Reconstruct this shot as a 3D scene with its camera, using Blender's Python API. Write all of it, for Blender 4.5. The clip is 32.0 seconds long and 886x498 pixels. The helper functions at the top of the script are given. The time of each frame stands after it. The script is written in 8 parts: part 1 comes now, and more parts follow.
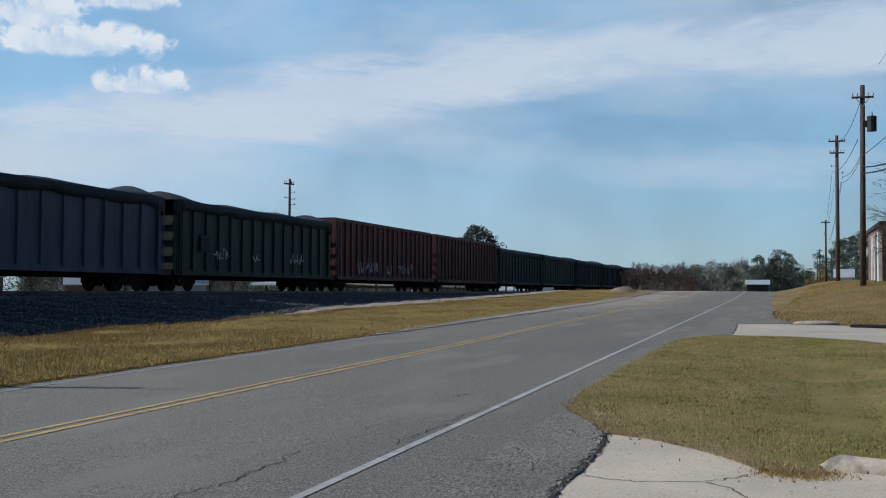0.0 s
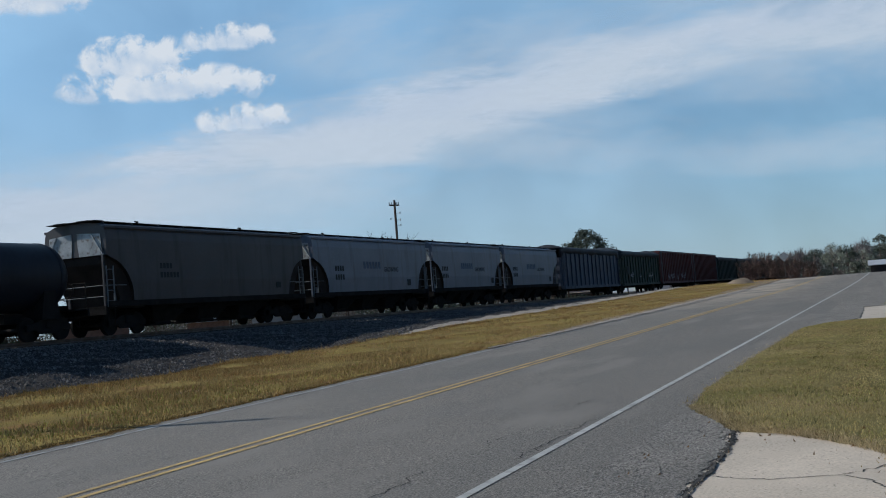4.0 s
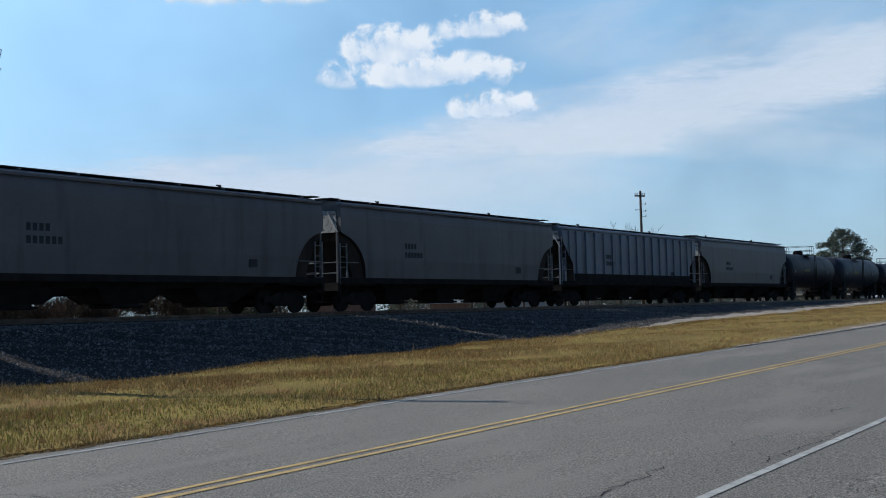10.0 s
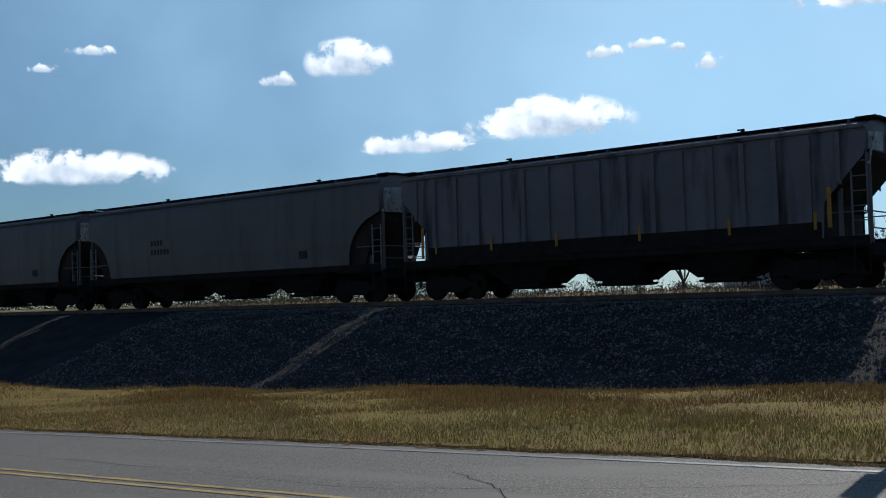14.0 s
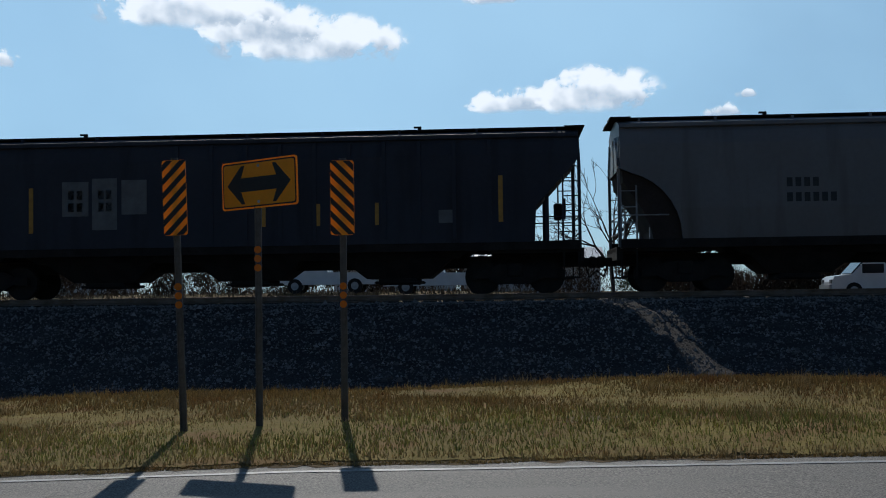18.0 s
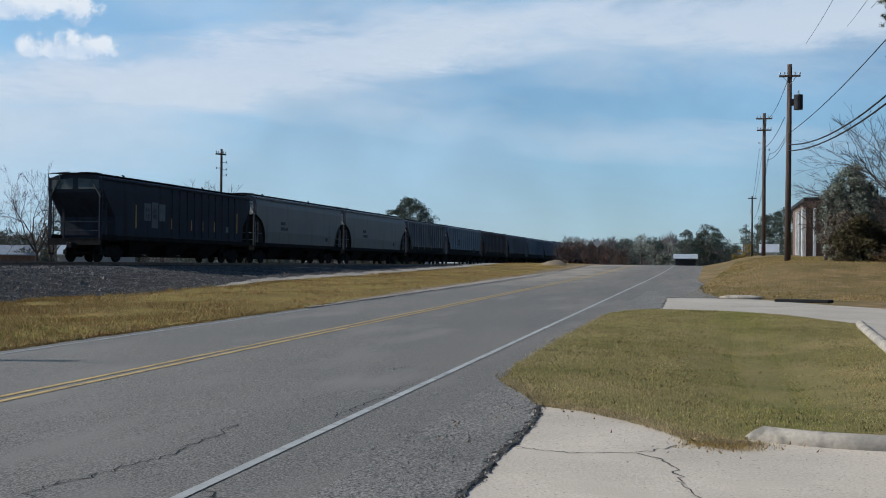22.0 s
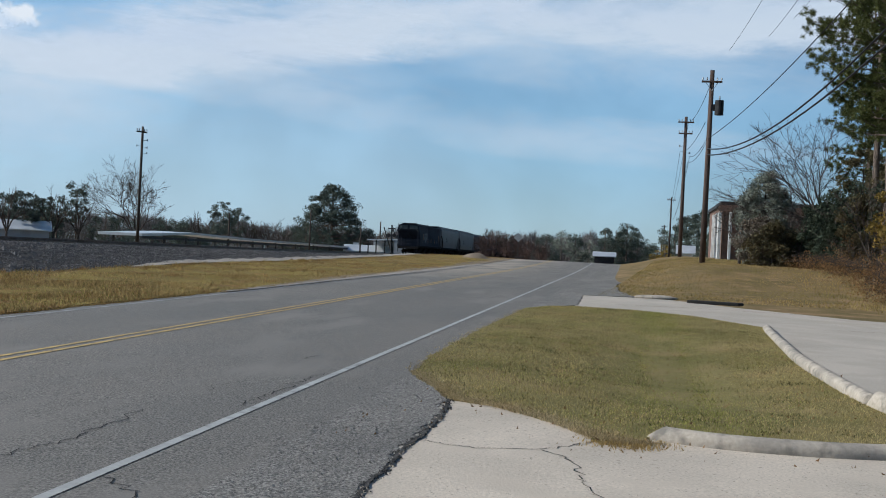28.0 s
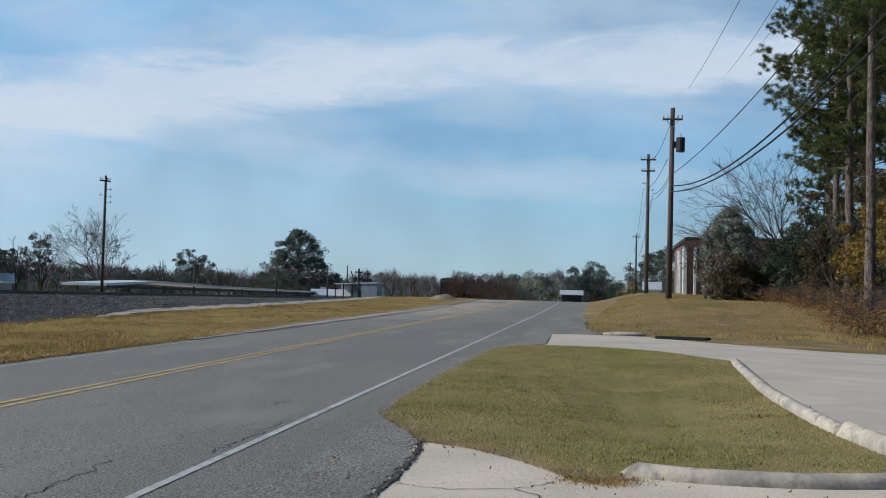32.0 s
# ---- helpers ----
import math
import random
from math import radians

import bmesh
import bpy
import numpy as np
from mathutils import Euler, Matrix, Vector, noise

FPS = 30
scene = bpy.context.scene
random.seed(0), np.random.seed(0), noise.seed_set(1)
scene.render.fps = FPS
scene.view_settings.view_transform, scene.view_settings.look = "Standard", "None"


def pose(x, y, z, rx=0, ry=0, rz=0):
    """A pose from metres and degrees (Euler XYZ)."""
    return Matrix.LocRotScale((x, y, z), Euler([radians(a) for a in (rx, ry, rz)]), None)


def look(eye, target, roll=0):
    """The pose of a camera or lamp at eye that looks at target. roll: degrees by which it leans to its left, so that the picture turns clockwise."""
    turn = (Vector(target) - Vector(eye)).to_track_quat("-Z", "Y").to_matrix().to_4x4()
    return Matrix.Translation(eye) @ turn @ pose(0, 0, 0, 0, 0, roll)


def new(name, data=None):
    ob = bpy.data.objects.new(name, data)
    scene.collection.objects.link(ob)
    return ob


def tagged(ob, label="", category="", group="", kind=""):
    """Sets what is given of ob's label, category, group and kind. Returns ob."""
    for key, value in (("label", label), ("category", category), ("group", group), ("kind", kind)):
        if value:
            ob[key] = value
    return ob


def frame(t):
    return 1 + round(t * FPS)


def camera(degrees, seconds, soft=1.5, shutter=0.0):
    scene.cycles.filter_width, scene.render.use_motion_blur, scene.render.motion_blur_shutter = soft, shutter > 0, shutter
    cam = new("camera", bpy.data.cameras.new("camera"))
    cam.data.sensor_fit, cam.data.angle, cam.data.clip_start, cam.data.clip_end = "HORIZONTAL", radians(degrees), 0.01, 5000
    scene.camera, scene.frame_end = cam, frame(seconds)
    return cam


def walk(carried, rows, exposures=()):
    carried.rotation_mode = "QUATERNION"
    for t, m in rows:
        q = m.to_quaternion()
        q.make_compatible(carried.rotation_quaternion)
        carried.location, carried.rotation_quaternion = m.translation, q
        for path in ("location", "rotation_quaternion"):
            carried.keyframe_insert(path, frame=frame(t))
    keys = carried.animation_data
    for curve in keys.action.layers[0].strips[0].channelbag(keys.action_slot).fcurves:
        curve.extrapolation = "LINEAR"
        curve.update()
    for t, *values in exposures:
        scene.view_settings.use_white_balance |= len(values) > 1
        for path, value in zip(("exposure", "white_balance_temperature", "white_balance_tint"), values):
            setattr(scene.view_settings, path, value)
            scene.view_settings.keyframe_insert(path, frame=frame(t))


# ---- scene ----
cam = camera(43.72, 32.0, soft=1.0)

# seconds, eye x, y, z, heading from the track's direction to the left, tilt up, lean (metres, degrees)
PATH = [
    (0, 0.434, 0.103, 1.602, 17.17, 2.18, 0.19), (0.5, 0.464, 0.118, 1.605, 18.79, 1.92, 0.72), (1, 0.494, 0.033, 1.611, 20.82, 3.68, 0.13),
    (1.5, 0.579, 0.049, 1.621, 20.06, 3.94, 0.36), (2, 0.590, 0.153, 1.621, 20.46, 6.76, -1.79), (2.5, 0.568, 0.166, 1.623, 22.46, 10.28, -2.45),
    (3, 0.539, 0.084, 1.627, 25.41, 6.09, -3.95), (3.5, 0.518, 0.095, 1.617, 29.12, 4.95, -3.08), (4, 0.511, 0.094, 1.610, 22.80, 3.01, -4.58),
    (4.5, 0.515, 0.086, 1.605, 17.09, 1.82, -1.61), (6.5, 0.576, 0.026, 1.585, 21.73, 0.52, 0.11), (7, 0.576, 0.024, 1.591, 21.00, 0.71, -0.31),
    (7.5, 0.558, 0.008, 1.596, 19.88, -0.20, -0.94), (8, 0.536, -0.042, 1.597, 17.16, 0.32, -0.03), (8.5, 0.517, 0.008, 1.594, 19.84, -0.12, -0.19),
    (9, 0.534, 0.016, 1.593, 21.68, 0.93, -0.96), (9.5, 0.516, 0.069, 1.598, 25.12, 2.18, -1.23), (10, 0.494, 0.156, 1.600, 35.32, 3.05, -1.32),
    (10.5, 0.400, 0.260, 1.600, 44.39, 3.70, -2.27), (11, 0.183, 0.389, 1.600, 64.83, 4.78, -1.02), (11.5, 0.086, 0.421, 1.600, 78.48, 4.63, -2.67),
    (12, -0.049, 0.427, 1.600, 96.55, 5.15, -2.74), (13, -0.124, 0.412, 1.600, 106.71, 4.65, -2.22), (13.5, -0.182, 0.390, 1.600, 115.00, 3.22, -1.69),
    (14, -0.271, 0.334, 1.600, 129.11, 2.56, -1.71), (14.5, -0.310, 0.298, 1.600, 136.11, 1.35, -1.28), (16.5, -0.226, 0.366, 1.600, 121.64, 2.79, -1.29),
    (17, -0.215, 0.372, 1.600, 120.00, 2.62, -0.30), (17.5, -0.147, 0.404, 1.600, 109.95, 2.46, -1.20), (18, -0.026, 0.429, 1.600, 93.50, 2.25, -0.79),
    (18.5, 0.084, 0.422, 1.600, 78.76, 3.07, 0.06), (19, 0.260, 0.320, 1.610, 63.91, 2.08, -0.62), (19.5, 0.360, 0.200, 1.615, 45.21, 2.63, -1.35),
    (20, 0.370, 0.173, 1.622, 38.33, 2.21, -1.78), (20.5, 0.332, 0.187, 1.629, 34.14, 3.17, 0.11), (21, 0.275, 0.161, 1.625, 25.83, 3.13, 0.29),
    (21.5, 0.295, 0.121, 1.617, 17.48, 1.73, 0.44), (22, 0.294, 0.123, 1.630, 13.66, 0.76, 0.54), (22.5, 0.297, 0.152, 1.624, 15.20, 1.03, 0.81),
    (23, 0.305, 0.135, 1.627, 13.33, 1.16, 0.32), (23.5, 0.318, 0.126, 1.633, 10.82, 1.96, 0.17), (24, 0.329, 0.132, 1.627, 9.50, 2.76, 0.03),
    (24.5, 0.319, 0.113, 1.619, 7.88, 2.42, 0.05), (26.5, 0.282, 0.075, 1.633, 8.10, 1.51, -0.11), (27, 0.276, 0.058, 1.636, 6.76, 1.47, 0.67),
    (27.5, 0.264, 0.066, 1.659, 7.47, -1.69, 1.82), (28, 0.289, 0.057, 1.663, 9.61, 0.34, 2.81), (28.5, 0.278, 0.052, 1.646, 7.30, 1.35, 2.42),
    (29, 0.281, 0.070, 1.651, 7.36, 2.81, 2.04), (29.5, 0.285, 0.063, 1.650, 6.76, 3.27, 2.48), (30, 0.284, 0.059, 1.645, 7.53, 2.97, 2.77),
    (30.5, 0.279, 0.046, 1.644, 7.70, 2.79, 2.39), (31, 0.282, 0.040, 1.648, 7.53, 2.64, 2.15), (31.5, 0.286, 0.038, 1.646, 7.44, 2.54, 1.82),
    (32, 0.284, 0.064, 1.650, 7.98, 2.58, 1.39),
]

EYE = 1.6
EXPOSURE = [(0, -0.08), (2, -0.14), (4, -0.18), (6.5, -0.12), (9, 0.0), (10, 0.05), (11, -0.06), (11.6, -0.45), (13, -0.75), (14, -0.5), (17, -0.45), (18, -0.7), (19, -0.68), (19.5, -0.5), (20, -0.12), (21, -0.14), (22, 0.0), (24, 0.0), (32, 0.02)]


def aim(x, y, z, heading, tilt, roll):
    a = radians(heading)
    eye = Vector((x, y, z))
    return look(eye, eye + Vector((math.cos(a), math.sin(a), math.tan(radians(tilt)))), roll)


walk(cam, [(t, aim(*row)) for t, *row in PATH], exposures=[(t, e, 5750, 8) for t, e in EXPOSURE])

# ---------------------------------------------------------------- light
SUN_EL, SUN_AZ = 34.8, 100.3
world = bpy.data.worlds.new("sky")
scene.world = world
world.use_nodes = True
wn = world.node_tree.nodes
sky = wn.new("ShaderNodeTexSky")
sky.sky_type, sky.sun_disc = "NISHITA", False
sky.sun_elevation, sky.sun_rotation = radians(SUN_EL), radians(90 - SUN_AZ)
sky.air_density, sky.dust_density, sky.ozone_density = 1.0, 0.2, 3.0
tone = wn.new("ShaderNodeMix")
tone.data_type, tone.blend_type = "RGBA", "MULTIPLY"
tone.inputs[0].default_value, tone.inputs[7].default_value = 1.0, (0.80, 0.95, 1.02, 1)
world.node_tree.links.new(sky.outputs[0], tone.inputs[6])
world.node_tree.links.new(tone.outputs[2], wn["Background"].inputs[0])
wn["Background"].inputs[1].default_value = 0.068
sun_data = bpy.data.lights.new("sun", "SUN")
sun_data.energy, sun_data.angle, sun_data.color = 5.6, radians(0.5), (1.0, 0.90, 0.765)
sun = new("sun", sun_data)
sun.matrix_world = look((0, 0, 0), (-math.cos(radians(SUN_AZ)) * math.cos(radians(SUN_EL)), -math.sin(radians(SUN_AZ)) * math.cos(radians(SUN_EL)), -math.sin(radians(SUN_EL))))


# ---------------------------------------------------------------- materials
def material(name, base, rough=0.8, second=None, scale=3.0, fine=40.0, amount=0.5, bump=0.2, metal=0.0, island=0.0,
             translucent=0.0, spec=0.3, third=None, stretch=(1, 1, 1), streak=None, random_tint=0.0, even=False, speckle=None):
    """A surface with two scales of variation, fine relief and, where given, dark specks and streaks of a third colour."""
    m = bpy.data.materials.new(name)
    m.use_nodes = True
    nt = m.node_tree
    n, link = nt.nodes, nt.links.new
    bsdf = n["Principled BSDF"]
    bsdf.inputs["Roughness"].default_value = rough
    bsdf.inputs["Metallic"].default_value = metal
    bsdf.inputs["Specular IOR Level"].default_value = spec
    co = n.new("ShaderNodeTexCoord")
    mp = n.new("ShaderNodeMapping")
    mp.inputs["Scale"].default_value = stretch
    link(co.outputs["Object"], mp.inputs[0])
    big, small = n.new("ShaderNodeTexNoise"), n.new("ShaderNodeTexNoise")
    big.inputs["Scale"].default_value, big.inputs["Detail"].default_value = scale, 5
    small.inputs["Scale"].default_value, small.inputs["Detail"].default_value = fine, 4
    link(mp.outputs[0], big.inputs[0]), link(co.outputs["Object"] if even else mp.outputs[0], small.inputs[0])
    second = second or [c * 0.7 for c in base]
    ramp = n.new("ShaderNodeValToRGB")
    ramp.color_ramp.elements[0].position, ramp.color_ramp.elements[1].position = 0.35, 0.65
    ramp.color_ramp.elements[0].color, ramp.color_ramp.elements[1].color = (*second, 1), (*base, 1)
    link(big.outputs[0], ramp.inputs[0])
    grain = n.new("ShaderNodeMapRange")
    grain.inputs[3].default_value, grain.inputs[4].default_value = 1 - amount, 1 + amount
    link(small.outputs[0], grain.inputs[0])
    mul = n.new("ShaderNodeMix")
    mul.data_type, mul.blend_type = "RGBA", "MULTIPLY"
    mul.inputs[0].default_value = 1.0
    link(ramp.outputs[0], mul.inputs[6]), link(grain.outputs[0], mul.inputs[7])
    out = mul.outputs[2]
    if speckle:
        dots, pick, mx0 = n.new("ShaderNodeTexNoise"), n.new("ShaderNodeMapRange"), n.new("ShaderNodeMix")
        mx0.data_type = "RGBA"
        dots.inputs["Scale"].default_value, dots.inputs["Detail"].default_value, dots.inputs["Roughness"].default_value = speckle[1], 3, 0.7
        link(co.outputs["Object"], dots.inputs[0]), link(dots.outputs[0], pick.inputs[0])
        pick.inputs[1].default_value, pick.inputs[2].default_value = speckle[3], speckle[2]
        pick.inputs[3].default_value, pick.inputs[4].default_value = 1.0, 0.0
        link(pick.outputs[0], mx0.inputs[0]), link(out, mx0.inputs[6])
        mx0.inputs[7].default_value = (*speckle[0], 1)
        out = mx0.outputs[2]
    if third:
        patch, keep = n.new("ShaderNodeTexNoise"), n.new("ShaderNodeValToRGB")
        patch.inputs["Scale"].default_value, patch.inputs["Detail"].default_value = scale * 2.3, 8
        if streak:
            mp2 = n.new("ShaderNodeMapping")
            mp2.inputs["Scale"].default_value = streak
            link(co.outputs["Object"], mp2.inputs[0]), link(mp2.outputs[0], patch.inputs[0])
        else:
            link(mp.outputs[0], patch.inputs[0])
        keep.color_ramp.elements[0].position, keep.color_ramp.elements[1].position = 0.52, 0.68
        link(patch.outputs[0], keep.inputs[0])
        mx = n.new("ShaderNodeMix")
        mx.data_type = "RGBA"
        link(keep.outputs[0], mx.inputs[0]), link(out, mx.inputs[6])
        mx.inputs[7].default_value = (*third, 1)
        out = mx.outputs[2]
    if island or random_tint:
        hsv, rng = n.new("ShaderNodeHueSaturation"), n.new("ShaderNodeMapRange")
        if island:
            geo = n.new("ShaderNodeNewGeometry")
            link(geo.outputs["Random Per Island"], rng.inputs[0])
        else:
            info = n.new("ShaderNodeObjectInfo")
            link(info.outputs["Random"], rng.inputs[0])
        k = island or random_tint
        rng.inputs[3].default_value, rng.inputs[4].default_value = 1 - k, 1 + k
        link(rng.outputs[0], hsv.inputs["Value"]), link(out, hsv.inputs["Color"])
        out = hsv.outputs[0]
    link(out, bsdf.inputs["Base Color"])
    if bump:
        b = n.new("ShaderNodeBump")
        b.inputs["Strength"].default_value, b.inputs["Distance"].default_value = bump, 0.02
        link(small.outputs[0], b.inputs["Height"]), link(b.outputs[0], bsdf.inputs["Normal"])
    if translucent:
        tr, mixs = n.new("ShaderNodeBsdfTranslucent"), n.new("ShaderNodeMixShader")
        mixs.inputs[0].default_value = translucent
        link(out, tr.inputs[0]), link(bsdf.outputs[0], mixs.inputs[1]), link(tr.outputs[0], mixs.inputs[2])
        link(mixs.outputs[0], n["Material Output"].inputs[0])
    return m


M = {}
M["soil"] = material("dry_grass_soil", (0.22, 0.155, 0.075), 0.95, (0.14, 0.11, 0.05), 0.35, 9.0, 0.45, 0.6, third=(0.28, 0.19, 0.105), spec=0.06)
M["lawn"] = material("mown_lawn", (0.225, 0.185, 0.08), 0.95, (0.145, 0.13, 0.05), 0.4, 14.0, 0.4, 0.5, third=(0.25, 0.19, 0.09), spec=0.05)
M["verge"] = material("verge_turf", (0.25, 0.19, 0.055), 0.95, (0.17, 0.125, 0.04), 0.45, 12.0, 0.45, 0.6, third=(0.20, 0.115, 0.045), spec=0.06)
M["asphalt"] = material("asphalt", (0.190, 0.170, 0.144), 0.78, (0.154, 0.142, 0.123), 0.45, 55.0, 2.0, 0.25, third=(0.196, 0.179, 0.155), stretch=(0.25, 1, 1), spec=0.33, even=True, speckle=((0.08, 0.074, 0.066), 34.0, 0.47, 0.36))


def tan_stretch(m, pale_tan, x0, x1, y0, y1, most):
    """A paler tan on the road, growing along it and towards the verge."""
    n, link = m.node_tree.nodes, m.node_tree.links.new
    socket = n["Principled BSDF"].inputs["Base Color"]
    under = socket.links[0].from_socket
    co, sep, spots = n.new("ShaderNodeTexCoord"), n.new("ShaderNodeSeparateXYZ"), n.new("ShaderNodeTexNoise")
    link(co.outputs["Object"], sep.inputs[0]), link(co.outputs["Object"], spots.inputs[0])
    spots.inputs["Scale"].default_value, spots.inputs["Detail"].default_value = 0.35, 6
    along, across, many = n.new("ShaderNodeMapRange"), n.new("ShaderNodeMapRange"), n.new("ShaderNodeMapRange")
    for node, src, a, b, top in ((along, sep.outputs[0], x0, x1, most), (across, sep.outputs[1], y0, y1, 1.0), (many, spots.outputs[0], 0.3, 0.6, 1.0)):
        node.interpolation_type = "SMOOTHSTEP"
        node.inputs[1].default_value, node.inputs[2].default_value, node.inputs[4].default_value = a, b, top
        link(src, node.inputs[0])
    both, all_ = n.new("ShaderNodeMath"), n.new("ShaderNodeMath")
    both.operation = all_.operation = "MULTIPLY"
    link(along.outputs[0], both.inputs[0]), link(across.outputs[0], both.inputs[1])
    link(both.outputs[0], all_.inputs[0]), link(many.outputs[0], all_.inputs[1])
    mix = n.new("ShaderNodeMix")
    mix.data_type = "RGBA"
    mix.inputs[7].default_value = (*pale_tan, 1)
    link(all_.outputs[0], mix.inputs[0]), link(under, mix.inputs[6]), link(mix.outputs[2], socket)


tan_stretch(M["asphalt"], (0.36, 0.305, 0.235), 34, 78, 4.5, 9.0, 0.85)
M["shoulder"] = material("coarse_asphalt", (0.24, 0.222, 0.195), 0.85, (0.17, 0.158, 0.14), 0.8, 48.0, 1.9, 0.7, spec=0.35, speckle=((0.06, 0.056, 0.05), 30.0, 0.50, 0.36))
M["concrete"] = material("concrete", (0.57, 0.49, 0.395), 0.88, (0.45, 0.39, 0.315), 0.7, 45.0, 0.4, 0.2, third=(0.50, 0.43, 0.345), spec=0.25, speckle=((0.24, 0.21, 0.17), 24.0, 0.375, 0.325))
M["old_concrete"] = material("grey_old_concrete", (0.47, 0.415, 0.345), 0.88, (0.39, 0.345, 0.285), 0.5, 45.0, 0.35, 0.15, third=(0.40, 0.352, 0.29), spec=0.25, speckle=((0.30, 0.265, 0.22), 26.0, 0.36, 0.28))
M["kerb"] = material("kerb_concrete", (0.46, 0.40, 0.325), 0.88, (0.31, 0.275, 0.23), 2.5, 25.0, 0.3, 0.4, third=(0.21, 0.19, 0.16), spec=0.2)
M["white_paint"] = material("worn_white_paint", (0.43, 0.43, 0.41), 0.75, (0.33, 0.33, 0.315), 2.0, 30.0, 0.25, 0.1, third=(0.24, 0.235, 0.22))
M["yellow_paint"] = material("worn_yellow_paint", (0.52, 0.365, 0.14), 0.8, (0.40, 0.285, 0.12), 2.0, 30.0, 0.25, 0.1, third=(0.26, 0.205, 0.125), spec=0.2)
M["faint_paint"] = material("faint_white_paint", (0.31, 0.305, 0.29), 0.6, (0.23, 0.225, 0.212), 1.2, 30.0, 0.25, 0.1, third=(0.17, 0.162, 0.148), spec=0.4)
M["tan_gravel"] = material("tan_gravel", (0.26, 0.21, 0.155), 0.95, (0.18, 0.145, 0.105), 1.2, 22.0, 0.35, 0.4, spec=0.1)
M["tar"] = material("tarry_edge", (0.085, 0.079, 0.071), 0.85, (0.045, 0.042, 0.039), 3, 40, 0.8, 0.6, spec=0.15)
M["crack"] = material("dark_crack", (0.022, 0.021, 0.02), 0.95, None, 3, 30, 0.3, 0.0)
M["ballast"] = material("ballast", (0.06, 0.055, 0.052), 0.95, (0.04, 0.037, 0.035), 1.2, 24.0, 1.2, 1.4, spec=0.06)
M["stone"] = material("ballast_stone", (0.20, 0.187, 0.178), 0.95, (0.10, 0.094, 0.09), 5.0, 30.0, 0.25, 0.3, island=0.38, spec=0.06)
M["sand"] = material("pale_gravel", (0.36, 0.325, 0.285), 0.95, (0.25, 0.225, 0.195), 1.0, 20.0, 0.5, 0.4, spec=0.1)
M["rail"] = material("rail_steel", (0.16, 0.12, 0.10), 0.5, (0.10, 0.07, 0.05), 3, 30, 0.3, 0.1, metal=0.6)
M["tie"] = material("creosoted_wood", (0.06, 0.05, 0.042), 0.9, (0.035, 0.03, 0.027), 4, 40, 0.4, 0.4, random_tint=0.3)
M["pole"] = material("weathered_pole", (0.09, 0.072, 0.06), 0.9, (0.05, 0.04, 0.034), 1.5, 22, 0.4, 0.5, stretch=(6, 6, 0.5), spec=0.1)
M["pole_red"] = material("treated_pole", (0.13, 0.095, 0.08), 0.9, (0.075, 0.055, 0.047), 1.5, 22, 0.4, 0.5, stretch=(6, 6, 0.5), spec=0.1)
M["galv"] = material("galvanised_steel", (0.42, 0.43, 0.44), 0.5, (0.33, 0.34, 0.35), 6, 40, 0.15, 0.1, metal=0.7)
M["dark_metal"] = material("dark_metal", (0.035, 0.035, 0.038), 0.6, (0.02, 0.02, 0.02), 4, 30, 0.3, 0.1, metal=0.2)
M["wire"] = material("black_cable", (0.015, 0.015, 0.016), 0.6, None, 3, 30, 0.2, 0.0)
M["sign_yellow"] = material("yellow_sheeting", (0.88, 0.37, 0.01), 0.45, (0.80, 0.33, 0.01), 3, 40, 0.08, 0.0, translucent=0.35)
M["sign_black"] = material("black_sheeting", (0.012, 0.012, 0.013), 0.5, None, 3, 30, 0.2, 0.0)
M["reflector"] = material("amber_reflector", (0.75, 0.22, 0.01), 0.2, (0.6, 0.16, 0.01), 6, 30, 0.1, 0.0, translucent=0.4)
M["post"] = material("sign_post_steel", (0.12, 0.11, 0.10), 0.6, (0.08, 0.07, 0.06), 5, 40, 0.3, 0.1, metal=0.4)
M["bark"] = material("pine_bark", (0.20, 0.155, 0.125), 0.95, (0.055, 0.042, 0.034), 4.0, 16, 0.5, 1.0, stretch=(4, 4, 1.0), third=(0.035, 0.028, 0.023))
M["twig"] = material("bare_twigs", (0.10, 0.082, 0.072), 0.95, (0.065, 0.053, 0.046), 2, 20, 0.3, 0.2, spec=0.06)
M["needles"] = material("pine_needles", (0.125, 0.135, 0.048), 0.6, (0.07, 0.08, 0.028), 0.7, 6, 0.3, 0.0, island=0.5, translucent=0.3, spec=0.06)
M["far_green"] = material("dull_evergreen", (0.075, 0.09, 0.06), 0.8, (0.05, 0.062, 0.043), 0.4, 3, 0.3, 0.0, island=0.4, translucent=0.15, spec=0.06)
M["cedar"] = material("cedar_foliage", (0.33, 0.345, 0.285), 0.8, (0.21, 0.22, 0.175), 0.6, 5, 0.3, 0.0, island=0.4, translucent=0.3, spec=0.06)
M["rust_leaf"] = material("brown_leaves", (0.27, 0.155, 0.07), 0.8, (0.16, 0.10, 0.05), 0.7, 6, 0.3, 0.0, island=0.45, translucent=0.3, spec=0.06)
M["red_twig"] = material("reddish_twigs", (0.175, 0.115, 0.098), 0.85, (0.12, 0.082, 0.072), 0.5, 5, 0.3, 0.0, island=0.4, translucent=0.1, spec=0.06)
M["yellow_leaf"] = material("yellow_leaves", (0.30, 0.20, 0.05), 0.7, (0.17, 0.125, 0.036), 0.7, 6, 0.3, 0.0, island=0.45, translucent=0.3, spec=0.06)
M["grey_brush"] = material("grey_brush", (0.20, 0.165, 0.13), 0.9, (0.13, 0.105, 0.08), 0.6, 5, 0.3, 0.0, island=0.4, translucent=0.1, spec=0.06)
